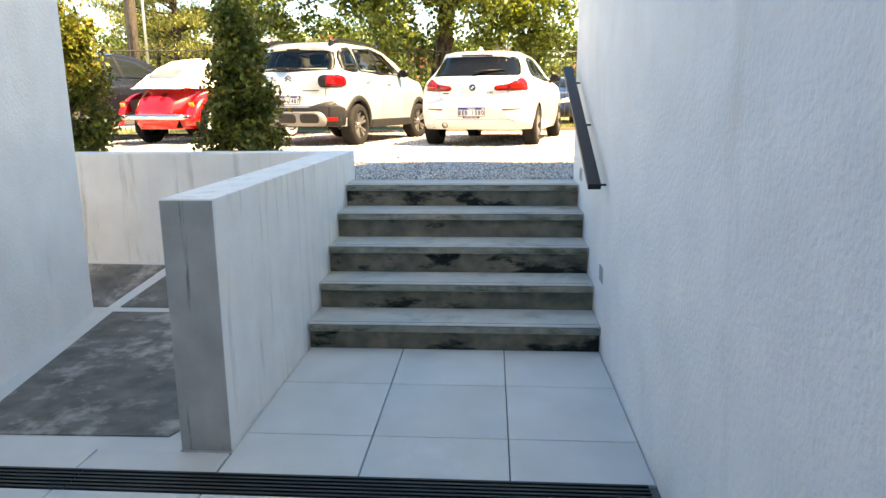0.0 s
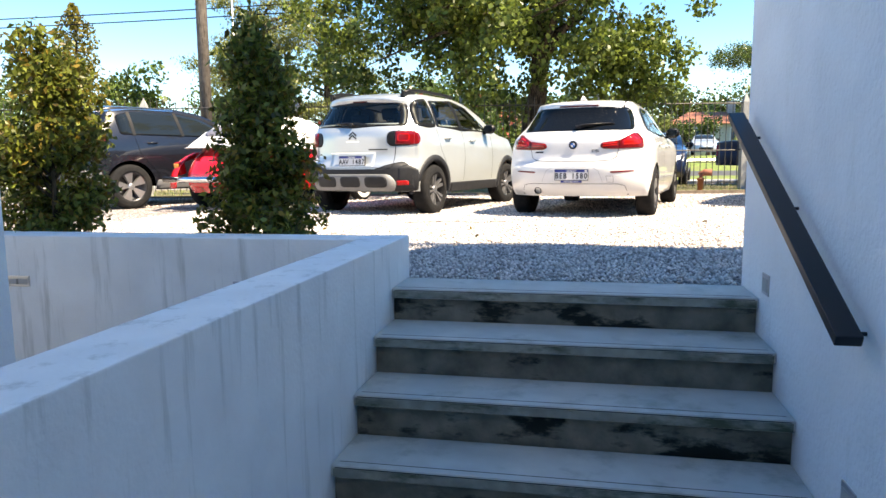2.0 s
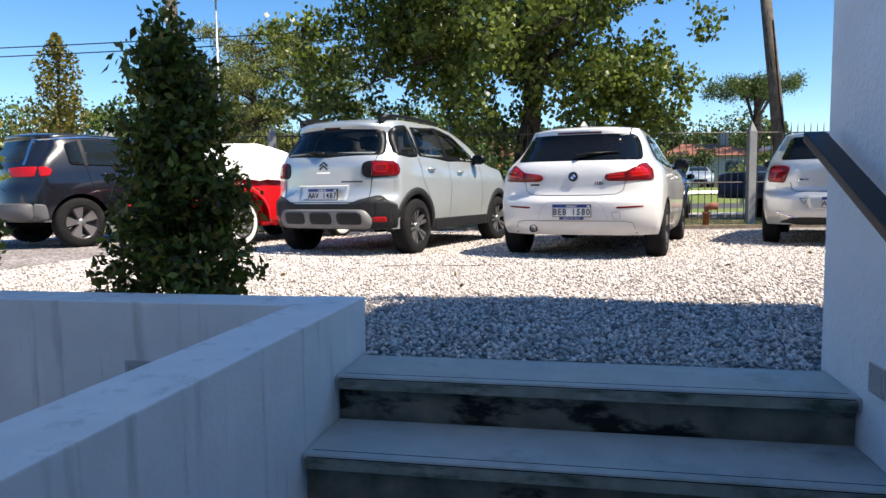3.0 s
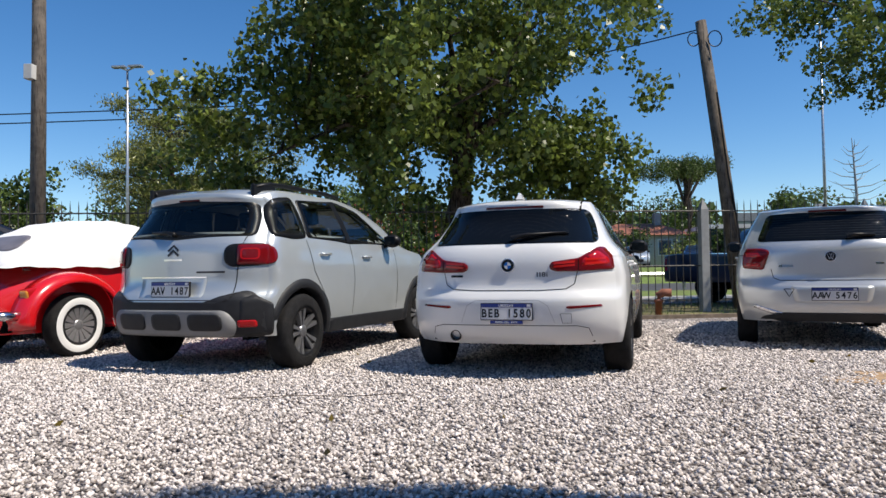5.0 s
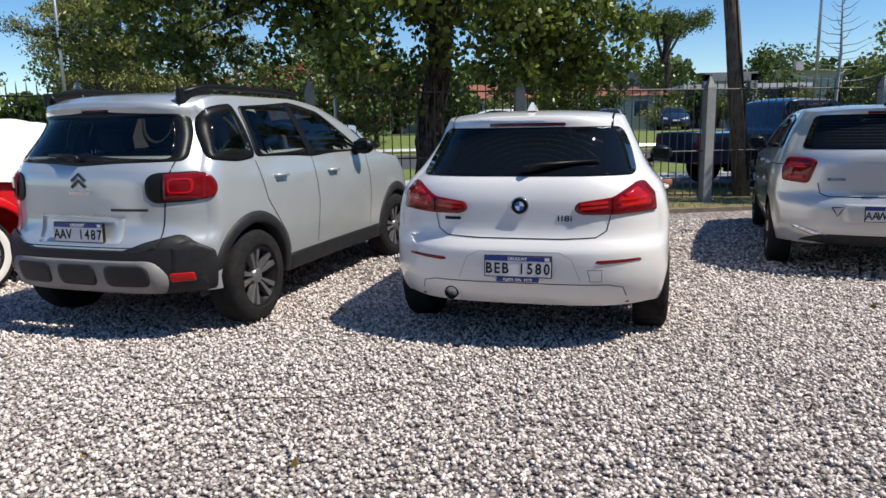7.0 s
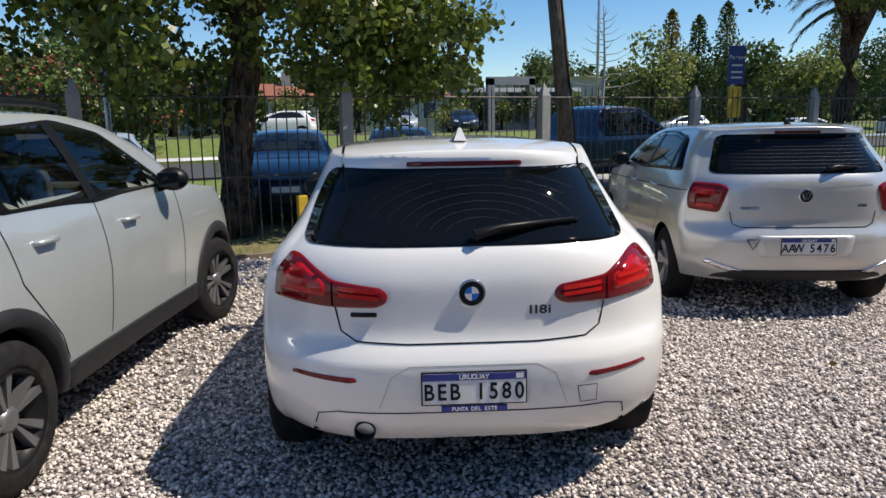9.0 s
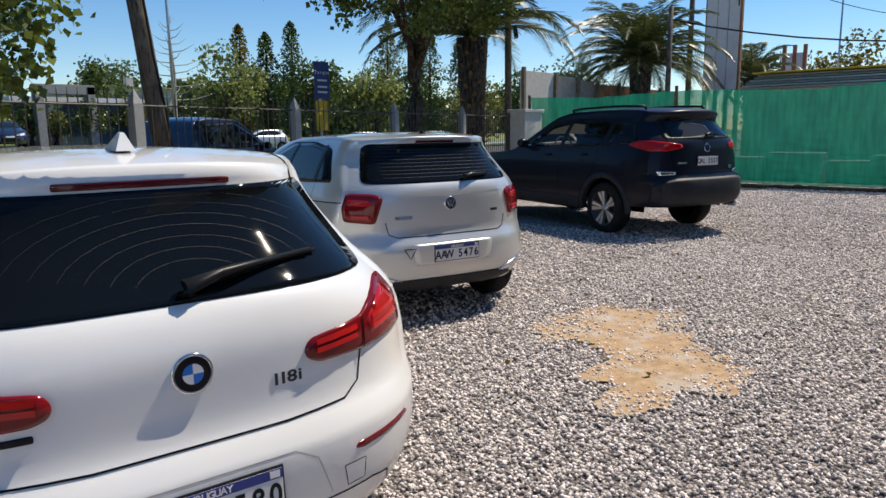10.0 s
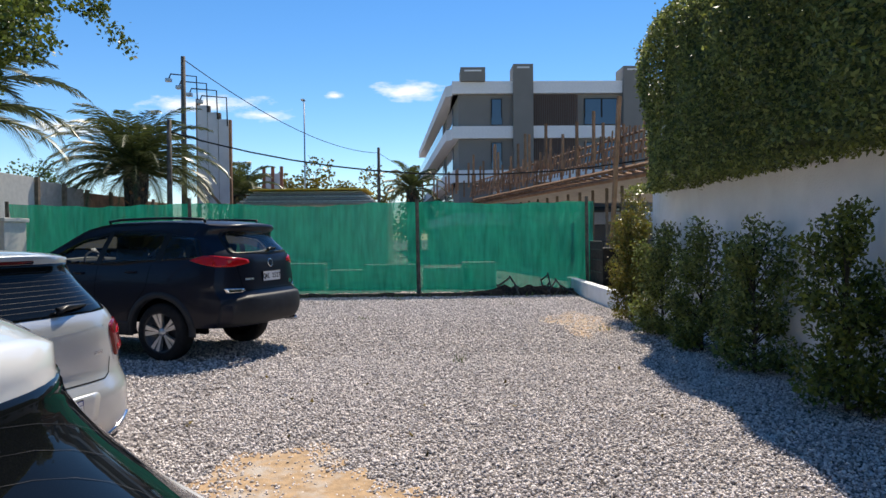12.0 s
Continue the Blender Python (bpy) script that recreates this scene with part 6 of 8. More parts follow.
# clipped hedge on the garden wall
hedge = thing("hedge", "tall clipped dark green hedge over the white garden wall", "hedge")
# dark green boxes stand in for the shade deep between the leaves
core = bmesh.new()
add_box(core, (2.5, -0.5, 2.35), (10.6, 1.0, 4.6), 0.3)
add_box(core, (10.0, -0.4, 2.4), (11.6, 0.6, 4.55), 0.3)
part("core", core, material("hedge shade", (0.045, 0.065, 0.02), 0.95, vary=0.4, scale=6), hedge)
n = 72000
u = rng.uniform(size=(n, 3))
face = rng.uniform(size=n)
xs = 2.45 + u[:, 0] * 9.5
front = np.where(xs < 10.3, 1.16, 1.16 - ((xs - 10.3) / 1.65) ** 2 * 0.75)
zs = 2.28 + u[:, 1] * 2.5 + 0.06 * np.sin(xs * 2.1) * (1 - u[:, 1])
ys = front + 0.07 * np.sin(xs * 1.7 + zs * 2.0) + 0.05 * np.sin(xs * 4.1 - zs * 3) + rng.normal(size=n) * 0.045
ys -= 0.38 * np.clip((zs - 4.35) / 0.45, 0, 1) ** 2
top = face < 0.22
ys = np.where(top, -0.5 + u[:, 2] * (front + 0.4), ys)
zs = np.where(top, 4.78 - 0.12 * np.clip((ys - 0.6) / 0.6, 0, 1) ** 2 + 0.05 * np.sin(xs * 3) + rng.normal(size=n) * 0.04, zs)
end = face > 0.93
xs = np.where(end, 11.85 + rng.normal(size=n) * 0.05, xs)
ys = np.where(end, -0.5 + u[:, 2] * 1.0, ys)
under = (face > 0.85) & ~end
zs = np.where(under, 2.27 + rng.uniform(-0.08, 0.05, n), zs)
ys = np.where(under, 0.5 + u[:, 2] * 0.65, ys)
leaves("foliage", np.stack([xs, ys, zs], 1), 0.058, LEAF_HEDGE, hedge, wide=0.5, droop=0.2)
k = rng.choice(n, 5000)
leaves("foliage", np.stack([xs, ys, zs], 1)[k] + rng.normal(size=(5000, 3)) * 0.05, 0.06, LEAF_BUSH, hedge, wide=0.5)


def palm(x, y, trunk_h, trunk_r, frond_len, n, label, z0=0.0, spread=92):
    t = thing("palm_tree", label, "palm tree", group="palm trees")
    part("trunk", tube([(x, y, z0 - 0.1), (x, y, z0 + trunk_h * 0.5), (x, y, z0 + trunk_h)], trunk_r, 14, [trunk_r, trunk_r * 0.95, trunk_r * 1.25]), BARK, t, smooth=True)
    scales = []
    for k in range(90):
        a, h = k * 2.4, z0 + 0.1 + (trunk_h - 0.2) * k / 90
        p = Vector((x + trunk_r * math.cos(a), y + trunk_r * math.sin(a), h))
        o = Vector((math.cos(a), math.sin(a), 0.8)) * 0.16
        w = Vector((-math.sin(a), math.cos(a), 0)) * 0.07
        scales.append([p - w, p + w, p + o + w * 0.5, p + o - w * 0.5])
    ob = new("fibre_sheath", quads_mesh("fibre_sheath", np.array(scales), [[0, 1, 2, 3]], SHEATH))
    ob.parent = t
    ob["kind"] = "stuff"
    for k in range(n):
        a, e = k * 2.399, radians(86 - spread * (k / n) ** 0.9)
        L = frond_len * rng.uniform(0.85, 1.1)
        rib = []
        p = Vector((x, y, z0 + trunk_h))
        for j in range(11):
            rib.append(p.copy())
            ee = e - radians(4 + 98 * (j / 10) ** 1.6)
            p = p + Vector((math.cos(a) * math.cos(ee), math.sin(a) * math.cos(ee), math.sin(ee))) * (L / 10)
        fr = part("frond", tube(rib, 0.02, 5, [0.03 - 0.0025 * j for j in range(11)]), LEAF_PALM, t)
        vs = []
        side = Vector((-math.sin(a), math.cos(a), 0))
        for j in range(60):
            f = 0.12 + 0.88 * j / 60
            i = min(9, int(f * 10))
            q = rib[i].lerp(rib[i + 1], f * 10 - i)
            d = (rib[i + 1] - rib[i]).normalized()
            ll = 0.42 * frond_len / 2.6 * math.sin(math.pi * min(1, f * 0.8 + 0.15)) + 0.08
            for sg in (-1, 1):
                o = (side * sg * 0.75 + d * 0.75 + Vector((0, 0, -0.22 + 0.25 * rng.normal() * 0.4))).normalized() * ll
                w = d * 0.017
                vs.append([q - w, q + w, q + o * 0.6 + w * 0.8 + Vector((0, 0, 0.02)), q + o])
        lf = new("frond_blade", quads_mesh("frond_blade", np.array(vs), [[0, 1, 2, 3]], LEAF_PALM))
        lf.parent = fr
    return t


palm(16.3, 16.0, 4.1, 0.38, 3.9, 44, "stout palm tree with a rough fibrous trunk", spread=68)
palm(25.0, 14.85, 3.9, 0.35, 3.5, 60, "bushy palm tree behind the green screen fence")
palm(34.0, 13.6, 3.6, 0.3, 2.6, 26, "distant palm tree behind the billboard")
palm(40.0, 5.4, 4.2, 0.3, 2.3, 26, "palm tree in front of the apartment block")
palm(47.0, 17.5, 4.2, 0.3, 2.3, 22, "distant palm tree on the building site")

# ---- iron fence ----
fence = thing("iron_fence", "dark iron picket fence with precast concrete posts", "fence")
post_me = mesh_of(bevelled(prism([(-0.075, -0.075), (0.075, -0.075), (0.075, 0.075), (-0.075, 0.075)], 0, 1.88), 0.008), "post", POST_CONC)
cap_me = mesh_of(lathe([(1.88, 0.1), (2.08, 0.0)], 4, "z"), "cap", POST_CONC)
pick_me = mesh_of(tube([(0, 0, 0.10), (0, 0, 1.95), (0, 0, 2.06)], 0.009, 5, [0.009, 0.009, 0.001]), "picket", FENCE_IRON)
turn = math.degrees(math.atan2(FENCE_D.y, FENCE_D.x))
count = 0
far_pickets = bmesh.new()
for k in range(-7, 6):
    s = 3.19 * k
    if k not in (5,):
        p = fence_xy(s)
        o = new("post", post_me)
        o.parent, o.matrix_basis = fence, pose(p.x, p.y, 0, 0, 0, turn)
        o2 = new("cap", cap_me)
        o2.parent = o
        o2.matrix_basis = pose(0, 0, 0, 0, 0, 45)
    for zr in (0.86, 1.85):
        a, b = fence_xy(s + 0.07), fence_xy(s + 3.12)
        part("rail", tube([(a.x, a.y, zr), (b.x, b.y, zr)], 0.014, 6), FENCE_IRON, fence)
    for j in range(1, 24):
        q = fence_xy(s + 3.19 * j / 24)
        if -4 <= k <= 4:
            o = new("picket", pick_me)
            o.parent, o.matrix_basis = fence, pose(q.x, q.y, 0)
        else:
            add_tube(far_pickets, [(q.x, q.y, 0.1), (q.x, q.y, 1.95), (q.x, q.y, 2.06)], 0.009, 4, [0.009, 0.009, 0.001])
        count += 1
ob = part("far_pickets", far_pickets, FENCE_IRON, fence)
ob["kind"] = "stuff"
stump = fence_xy(-0.75, -0.35)
tagged(part("yellow_stake", bevelled(box((-0.06, -0.06, 0), (0.06, 0.06, 0.62)), 0.01), YELLOW, at=pose(stump.x, stump.y, 0.0, 0, 0, 12)), "short weathered yellow stake in the grass", "stake")


# ---- poles, lamps and wires ----
def timber_pole(x0, y0, x1, y1, h, r, label):
    t = thing("utility_pole", label, "utility pole", group="utility poles")
    part("shaft", tube([(x0, y0, -0.1), ((x0 + x1) / 2 + 0.02, (y0 + y1) / 2, h * 0.5), (x1, y1, h)], r, 12, [r * 1.15, r, r * 0.8]), POLEWOOD, t, smooth=True)
    return t


p1 = timber_pole(-7.0, 10.25, -7.1, 10.4, 8.5, 0.115, "tall round timber utility pole with a small meter box")
part("meter_box", bevelled(box((-7.15, 10.1, 4.15), (-7.0, 10.25, 4.4)), 0.01), HOUSE_WHITE, p1)
p2 = timber_pole(5.37, 13.2, 4.72, 13.2, 5.65, 0.13, "leaning timber pole with coiled cable")
for dx, r in ((-0.24, 0.11), (0.16, 0.13)):
    part("cable_coil", tube([(4.78 + dx + r * math.cos(a), 13.05, 5.25 + 1.2 * r * math.sin(a)) for a in np.linspace(0, 2 * math.pi, 20)], 0.012, 5), BLACK, p2)
part("conduit", tube([(5.42, 13.06, 0.3), (5.25, 13.05, 1.8), (5.12, 13.05, 2.6), (4.95, 13.05, 4.2)], 0.018, 6), BLACK, p2)


def wire(a, b, sag, r=0.014, label="thin black overhead cable"):
    a, b = Vector(a), Vector(b)
    pts = [a.lerp(b, k / 14) - Vector((0, 0, sag * 4 * (k / 14) * (1 - k / 14))) for k in range(15)]
    tagged(part("cable", tube(pts, r, 5), BLACK), label, "cable", group="overhead cables")


wire((4.72, 13.2, 5.5), (-7.1, 15.0, 5.3), 0.5)
wire((-60, 27, 8.6), (0, 31, 8.9), 0.3, 0.03)
wire((-60, 27, 8.1), (0, 31, 8.5), 0.3, 0.03)


def lamp_post(x, y, h, label, heads=2, r=0.06):
    t = thing("street_lamp", label, "street lamp", group="street lamps")
    part("pole", tube([(x, y, 0), (x, y, h)], r, 8, [r * 1.2, r * 0.7]), STEEL, t, smooth=True)
    for k in range(heads):
        sx = -1 if k == 0 else 1
        part("arm", tube([(x, y, h - 0.05), (x + sx * 0.4, y, h + 0.1)], 0.03, 6), STEEL, t)
        part("lamp_head", bevelled(box((x + sx * 0.35 - 0.28, y - 0.13, h + 0.06), (x + sx * 0.35 + 0.28, y + 0.13, h + 0.15)), 0.03), STEEL, t)
    return t


lamp_post(-14.1, 25.1, 9.0, "tall grey double-headed street lamp")
lamp_post(13.4, 28.0, 10.5, "tall thin grey street lamp")
lamp_post(-1.95, 13.5, 3.15, "short grey lamp pole behind the tree", 1, 0.045)

# floodlights on the gate pillar pole
fp = thing("floodlight_pole", "timber pole with two square black floodlights", "floodlight")
part("shaft", tube([(17.0, 15.2, 0), (16.95, 15.2, 6.5)], 0.1, 10), POLEWOOD, fp, smooth=True)
for z, rx in ((4.75, 25), (4.25, 10)):
    f = part("floodlight", bevelled(box((-0.22, -0.06, -0.17), (0.22, 0.06, 0.17)), 0.02), BLACK, fp, at=pose(17.05, 15.0, z, -rx, 0, 35))
    part("lens", box((-0.18, -0.066, -0.13), (0.18, -0.06, 0.13)), CLEARLENS, f)
pil = thing("gate_pillar", "cream painted masonry gate pillar with a cap", "pillar", kind="structure")
part("shaft", bevelled(box((16.9, 14.55, 0), (17.8, 15.1, 1.95)), 0.02), HOUSE_WHITE, pil)
part("cap", bevelled(box((16.84, 14.5, 1.95), (17.86, 15.15, 2.05)), 0.02), HOUSE_WHITE, pil)

# ---- green screen fence and the building site ----
GREEN_NET = bpy.data.materials.new("green shade net")
GREEN_NET.use_nodes = True
gn, gl = GREEN_NET.node_tree.nodes, GREEN_NET.node_tree.links
gp = gn["Principled BSDF"]
gp.inputs["Roughness"].default_value = 0.75
tc = gn.new("ShaderNodeTexCoord")
nz = gn.new("ShaderNodeTexNoise")
nz.inputs["Scale"].default_value, nz.inputs["Detail"].default_value = 3.0, 6
mp = gn.new("ShaderNodeMapping")
mp.inputs["Scale"].default_value = (1, 3.5, 0.5)
gl.new(tc.outputs["Object"], mp.inputs[0])
gl.new(mp.outputs[0], nz.inputs["Vector"])
rp = gn.new("ShaderNodeValToRGB")
rp.color_ramp.elements[0].color, rp.color_ramp.elements[1].color = (0.0, 0.22, 0.135, 1), (0.008, 0.36, 0.235, 1)
rp.color_ramp.elements[0].position, rp.color_ramp.elements[1].position = 0.3, 0.7
gl.new(nz.outputs["Fac"], rp.inputs[0])
gl.new(rp.outputs[0], gp.inputs["Base Color"])
tl = gn.new("ShaderNodeBsdfTranslucent")
gl.new(rp.outputs[0], tl.inputs[0])
tp = gn.new("ShaderNodeBsdfTransparent")
m1, m2 = gn.new("ShaderNodeMixShader"), gn.new("ShaderNodeMixShader")
m1.inputs[0].default_value, m2.inputs[0].default_value = 0.35, 0.17
gl.new(gp.outputs[0], m1.inputs[1])
gl.new(tl.outputs[0], m1.inputs[2])
gl.new(m1.outputs[0], m2.inputs[1])
gl.new(tp.outputs[0], m2.inputs[2])
gl.new(m2.outputs[0], gn["Material Output"].inputs["Surface"])

net = thing("screen_fence", "green shade-net fence on thin dark posts", "fence")
bm = bmesh.new()
cols = []
NY = 300
NET_POSTS = (15.25, 10.6, 4.73, 0.2)
for i in range(NY + 1):
    y = 15.3 - 15.3 * i / NY
    x = 18.35 + (0.5 * ((3.0 - y) / 3.0) ** 2 if y < 3 else 0)
    near = min(abs(y - q) for q in NET_POSTS)
    sag = 0.10 * min(1.0, near / 2.5) ** 1.5 + 0.025 * abs(math.sin(y * 3.7)) + 0.02 * noise.noise(Vector((y * 1.3, 0, 4)))
    foot = 0.03 + 0.06 * abs(noise.noise(Vector((y * 1.1, 3, 0)))) + 0.04 * abs(noise.noise(Vector((y * 4.0, 8, 0))))
    col = []
    for j in range(19):
        f = j / 18
        z = foot + (2.44 - sag - foot) * f
        crease = 0.05 * math.exp(-near * 1.6) * math.sin(9 * f + 14 * near) + 0.03 * f**3 * math.sin(y * 17 + 2 * f)
        col.append(bm.verts.new((x + 0.045 * math.sin(y * 2.3 + z * 1.1) + 0.022 * math.sin(y * 6.1 - z * 2) + 0.035 * noise.noise(Vector((y * 2.2, z * 1.4, 0))) + crease, y, z)))
    cols.append(col)
for a, b in zip(cols, cols[1:]):
    for j in range(18):
        bm.faces.new((a[j], b[j], b[j + 1], a[j + 1]))
part("net", bm, GREEN_NET, net, "green woven shade net", smooth=True)
for j in range(12):
    z = 0.2 + j * 0.19
    part("wire", tube([(18.46, 15.3, z), (18.46, 4.7, z), (18.50, 2.5, z), (18.95, 0.1, z)], 0.0045, 4), FENCE_IRON, net)
upright = mesh_of(tube([(0, 0, 0.05), (0, 0, 2.3)], 0.003, 4), "upright_wire", FENCE_IRON)
for j in range(124):
    y = 15.1 - 0.12 * j
    o = new("upright_wire", upright)
    o.parent, o.matrix_basis = net, pose(18.455 + (0.5 * ((3.0 - y) / 3.0) ** 2 if y < 3 else 0), y, 0)
for y, x, h in ((15.25, 18.22, 2.5), (10.6, 18.22, 2.55), (4.73, 18.2, 2.48), (0.2, 18.72, 2.55)):
    part("post", tube([(x, y, 0), (x + 0.01, y + 0.02, h * 0.5), (x, y + 0.03, h)], 0.05, 9, [0.055, 0.048, 0.045]), POLEWOOD, net)

# pale blocks stacked on the site, dim through the net
for y, w, h in ((9.3, 0.55, 0.62), (8.2, 0.7, 0.75), (6.9, 0.5, 0.55), (5.6, 0.8, 0.7), (3.9, 0.75, 0.6), (3.0, 0.5, 0.75)):
    tagged(part("concrete_block", bevelled(box((20.3, y - w, 0), (21.0, y + w, h)), 0.04), POST_CONC), "pale concrete block on the site behind the net", "concrete block", group="blocks on the site")

# heap of leaf litter and clods at the foot of the net
bm = bmesh.new()
rows = []
for i in range(121):
    y = 0.7 + 10.0 * i / 120
    x0 = 18.3 + (0.5 * ((3.0 - y) / 3.0) ** 2 if y < 3 else 0)
    top = 0.06 + 0.20 * math.exp(-((y - 2.0) / 1.1) ** 2) + 0.10 * abs(noise.noise(Vector((y * 1.7, 1, 0))))
    row = []
    for j in range(9):
        f = j / 8
        z = top * math.sin(math.pi * min(1, 0.08 + f * 0.92)) * (0.8 + 0.5 * noise.noise(Vector((y * 5, f * 5, 2))))
        row.append(bm.verts.new((x0 - 0.75 + 0.72 * f + 0.05 * noise.noise(Vector((y * 3, f * 2, 7))), y, max(-0.02, z) if 0 < j < 8 else -0.02)))
    rows.append(row)
for a, b in zip(rows, rows[1:]):
    for j in range(8):
        bm.faces.new((a[j], a[j + 1], b[j + 1], b[j]))
bmesh.ops.recalc_face_normals(bm, faces=bm.faces)
tagged(part("litter_heap", bm, material("heaped leaf litter", (0.03, 0.026, 0.022), 0.95, vary=0.6, scale=14, bump=1.0, bump_scale=22, spec=0.1)), "dark heap of leaf litter along the screen fence", "leaf litter", kind="stuff")

# soil and grass tufts along the net
tagged(part("soil_strip", prism([(17.6, 0.6), (18.6, 0.6), (18.6, 15), (17.9, 15)], -0.05, 0.015), material("dark leaf litter", (0.05, 0.045, 0.04), 0.95, vary=0.5, scale=8, bump=0.6)), "dark strip along the screen fence", "soil", kind="structure")
tagged(part("bed_wall", bevelled(prism([(19.3, 0.45), (12.3, 0.55), (12.3, 0.75), (19.3, 0.65)], -0.1, 0.36), 0.015), STUCCO), "low white bed wall", "wall", kind="structure")
tagged(part("bed_lawn", prism([(19.3, -6), (12.3, -6), (12.3, 0.55), (19.3, 0.45)], -0.1, 0.28), GRASS), "raised lawn behind the low white wall", "lawn", kind="structure")
cage = thing("wire_cage", "dark rusty wire cage on the raised bed", "cage")
for i in range(15):
    f = i / 14
    part("bar", tube([(18.0 + 0.02 * math.sin(i), 0.3 - 1.6 * f, 0.28), (18.0, 0.3 - 1.6 * f, 1.35)], 0.014, 5), FENCE_IRON, cage)
    part("bar", tube([(18.0 - 1.2 * f, 0.3, 0.28), (18.0 - 1.2 * f, 0.3, 1.35)], 0.014, 5), FENCE_IRON, cage)
for z in (0.32, 0.6, 0.9, 1.15, 1.35):
    part("hoop", tube([(16.8, 0.3, z), (18.0, 0.3, z), (18.0, -1.3, z)], 0.016, 5), FENCE_IRON, cage)
part("fill", bevelled(box((16.85, -1.25, 0.28), (17.95, 0.25, 1.2)), 0.05), material("dark scrap", (0.025, 0.02, 0.018), 0.9, vary=0.4, bump=0.6), cage)
# broken chairs by the net
for k, (x, y, a) in enumerate(((17.9, 1.3, 20), (17.7, 2.1, 70), (17.95, 0.95, 130))):
    j = thing("scrap_frame", "dark broken timber frame leaning by the screen fence", "scrap", group="scrap by the fence")
    m = pose(x, y, 0, 0, 25 + 10 * k, a)
    for q0, q1 in (((0, 0, 0), (0, 0, 0.6)), ((0.4, 0, 0), (0.4, 0, 0.6)), ((0, 0, 0.55), (0.4, 0, 0.55)), ((0, 0, 0.3), (0.4, 0, 0.3)), ((0, 0.35, 0), (0, 0, 0.35))):
        part("slat", tube([m @ Vector(q0), m @ Vector(q1)], 0.022, 4), FENCE_IRON, j)

# billboard
bill = thing("billboard", "tall white panelled billboard seen edge on with arm lights", "billboard")
for k, y in enumerate((14.35, 13.9, 13.45, 13.0)):
    part("post", box((30.12, y - 0.07, 0), (30.3, y + 0.07, 7.5 - 0.3 * k)), PLANK if k in (0, 3) else POLEWOOD, bill)
    if k < 3:
        part("panel", bevelled(box((30.02, y - 0.44, 3.0), (30.08, y - 0.02, 7.2 - 0.3 * k)), 0.005), material("billboard sheet", (0.62, 0.63, 0.66), 0.5, vary=0.08, scale=2) if k == 0 else bpy.data.materials["billboard sheet"], bill)
for k in range(4):
    y = 14.3 - k * 0.42
    arm = part("lamp_arm", tube([(30, y, 7.2 - 0.3 * k), (29.9, y, 8.4 - 0.3 * k), (29.0, y + 0.75, 8.3 - 0.3 * k), (28.9, y + 0.8, 8.05 - 0.3 * k)], 0.03, 5), BLACK, bill)
    part("lamp_head", bevelled(box((28.8, y + 0.68, 7.95 - 0.3 * k), (29.0, y + 0.92, 8.1 - 0.3 * k)), 0.03), STEEL, arm)
part("brace", tube([(29.8, 14.1, 3.9), (29.0, 12.6, 2.3)], 0.07, 4), PLANK, bill)
b2 = thing("timber_frame", "rusty brown panel frame on the building site", "frame")
for y in (13.9, 13.4, 12.9):
    part("post", box((39.9, y - 0.08, 0), (40.1, y + 0.08, 5.6)), RED_TILE, b2)
part("panel", box((40.02, 12.9, 3.6), (40.08, 13.9, 5.2)), bpy.data.materials["billboard sheet"], b2)
timber_pole(28.2, 14.3, 28.2, 14.25, 8.8, 0.11, "dark timber pole beside the billboard")
timber_pole(23.0, 12.95, 23.0, 12.9, 5.4, 0.09, "thin timber pole behind the screen fence")
timber_pole(52.0, 8.2, 52.0, 8.2, 8.2, 0.13, "distant timber pole on the building site")
wire((28.2, 14.25, 8.7), (52, 8.2, 7.8), 0.9, 0.02)
wire((52, 8.2, 7.8), (75, 2.0, 7.2), 0.5, 0.02)
wire((23.0, 12.9, 5.0), (21.0, -6.0, 4.6), 1.35, 0.025)
lamp_post(48.0, 13.0, 10.8, "distant thin grey street lamp", 1, 0.06)

# hoardings and stacked sheets
HOARD = material("raw hoarding boards", (0.42, 0.38, 0.33), 0.85, vary=0.2, scale=3, per_piece=0.2)
hd = thing("hoarding", "patchy concrete and plywood site hoarding", "hoarding", kind="structure")
RUSTY = material("rusty shuttering boards", (0.26, 0.15, 0.095), 0.85, vary=0.3, scale=3, per_piece=0.2, stain=(0.12, 0.08, 0.06), stain_scale=2.0)
for x0, x1, h, m in ((19.0, 20.9, 3.36, HOUSE_WHITE), (20.96, 22.4, 3.28, POST_CONC), (22.46, 23.8, 3.2, POST_CONC), (23.9, 25.6, 3.1, RUSTY), (25.66, 27.4, 3.12, RUSTY), (27.5, 29.4, 3.08, RUSTY), (29.5, 31.5, 3.08, RUSTY)):
    part("board", bevelled(box((x0, 16.1, 0), (x1, 16.18, h)), 0.01), m, hd)
    part("stud", box((x0 - 0.03, 16.0, 0), (x0 + 0.09, 16.1, h + 0.1)), TIMBER, hd)
stack = thing("sheet_stack", "stack of corrugated metal sheets and boards", "building material")
for k in range(6):
    part("sheet", bevelled(box((26 + 0.1 * k, 6.4 + 0.12 * k, 2.75 + 0.09 * k), (30, 11.6 - 0.1 * k, 2.81 + 0.09 * k)), 0.01), STEEL if k % 2 else POST_CONC, stack)
part("cover", bevelled(box((26.2, 6.8, 3.29), (29.8, 11.2, 3.34)), 0.01), YELLOW, stack)
part("block", box((26.2, 6.0, 0), (30, 11.4, 2.74)), HOARD, stack)

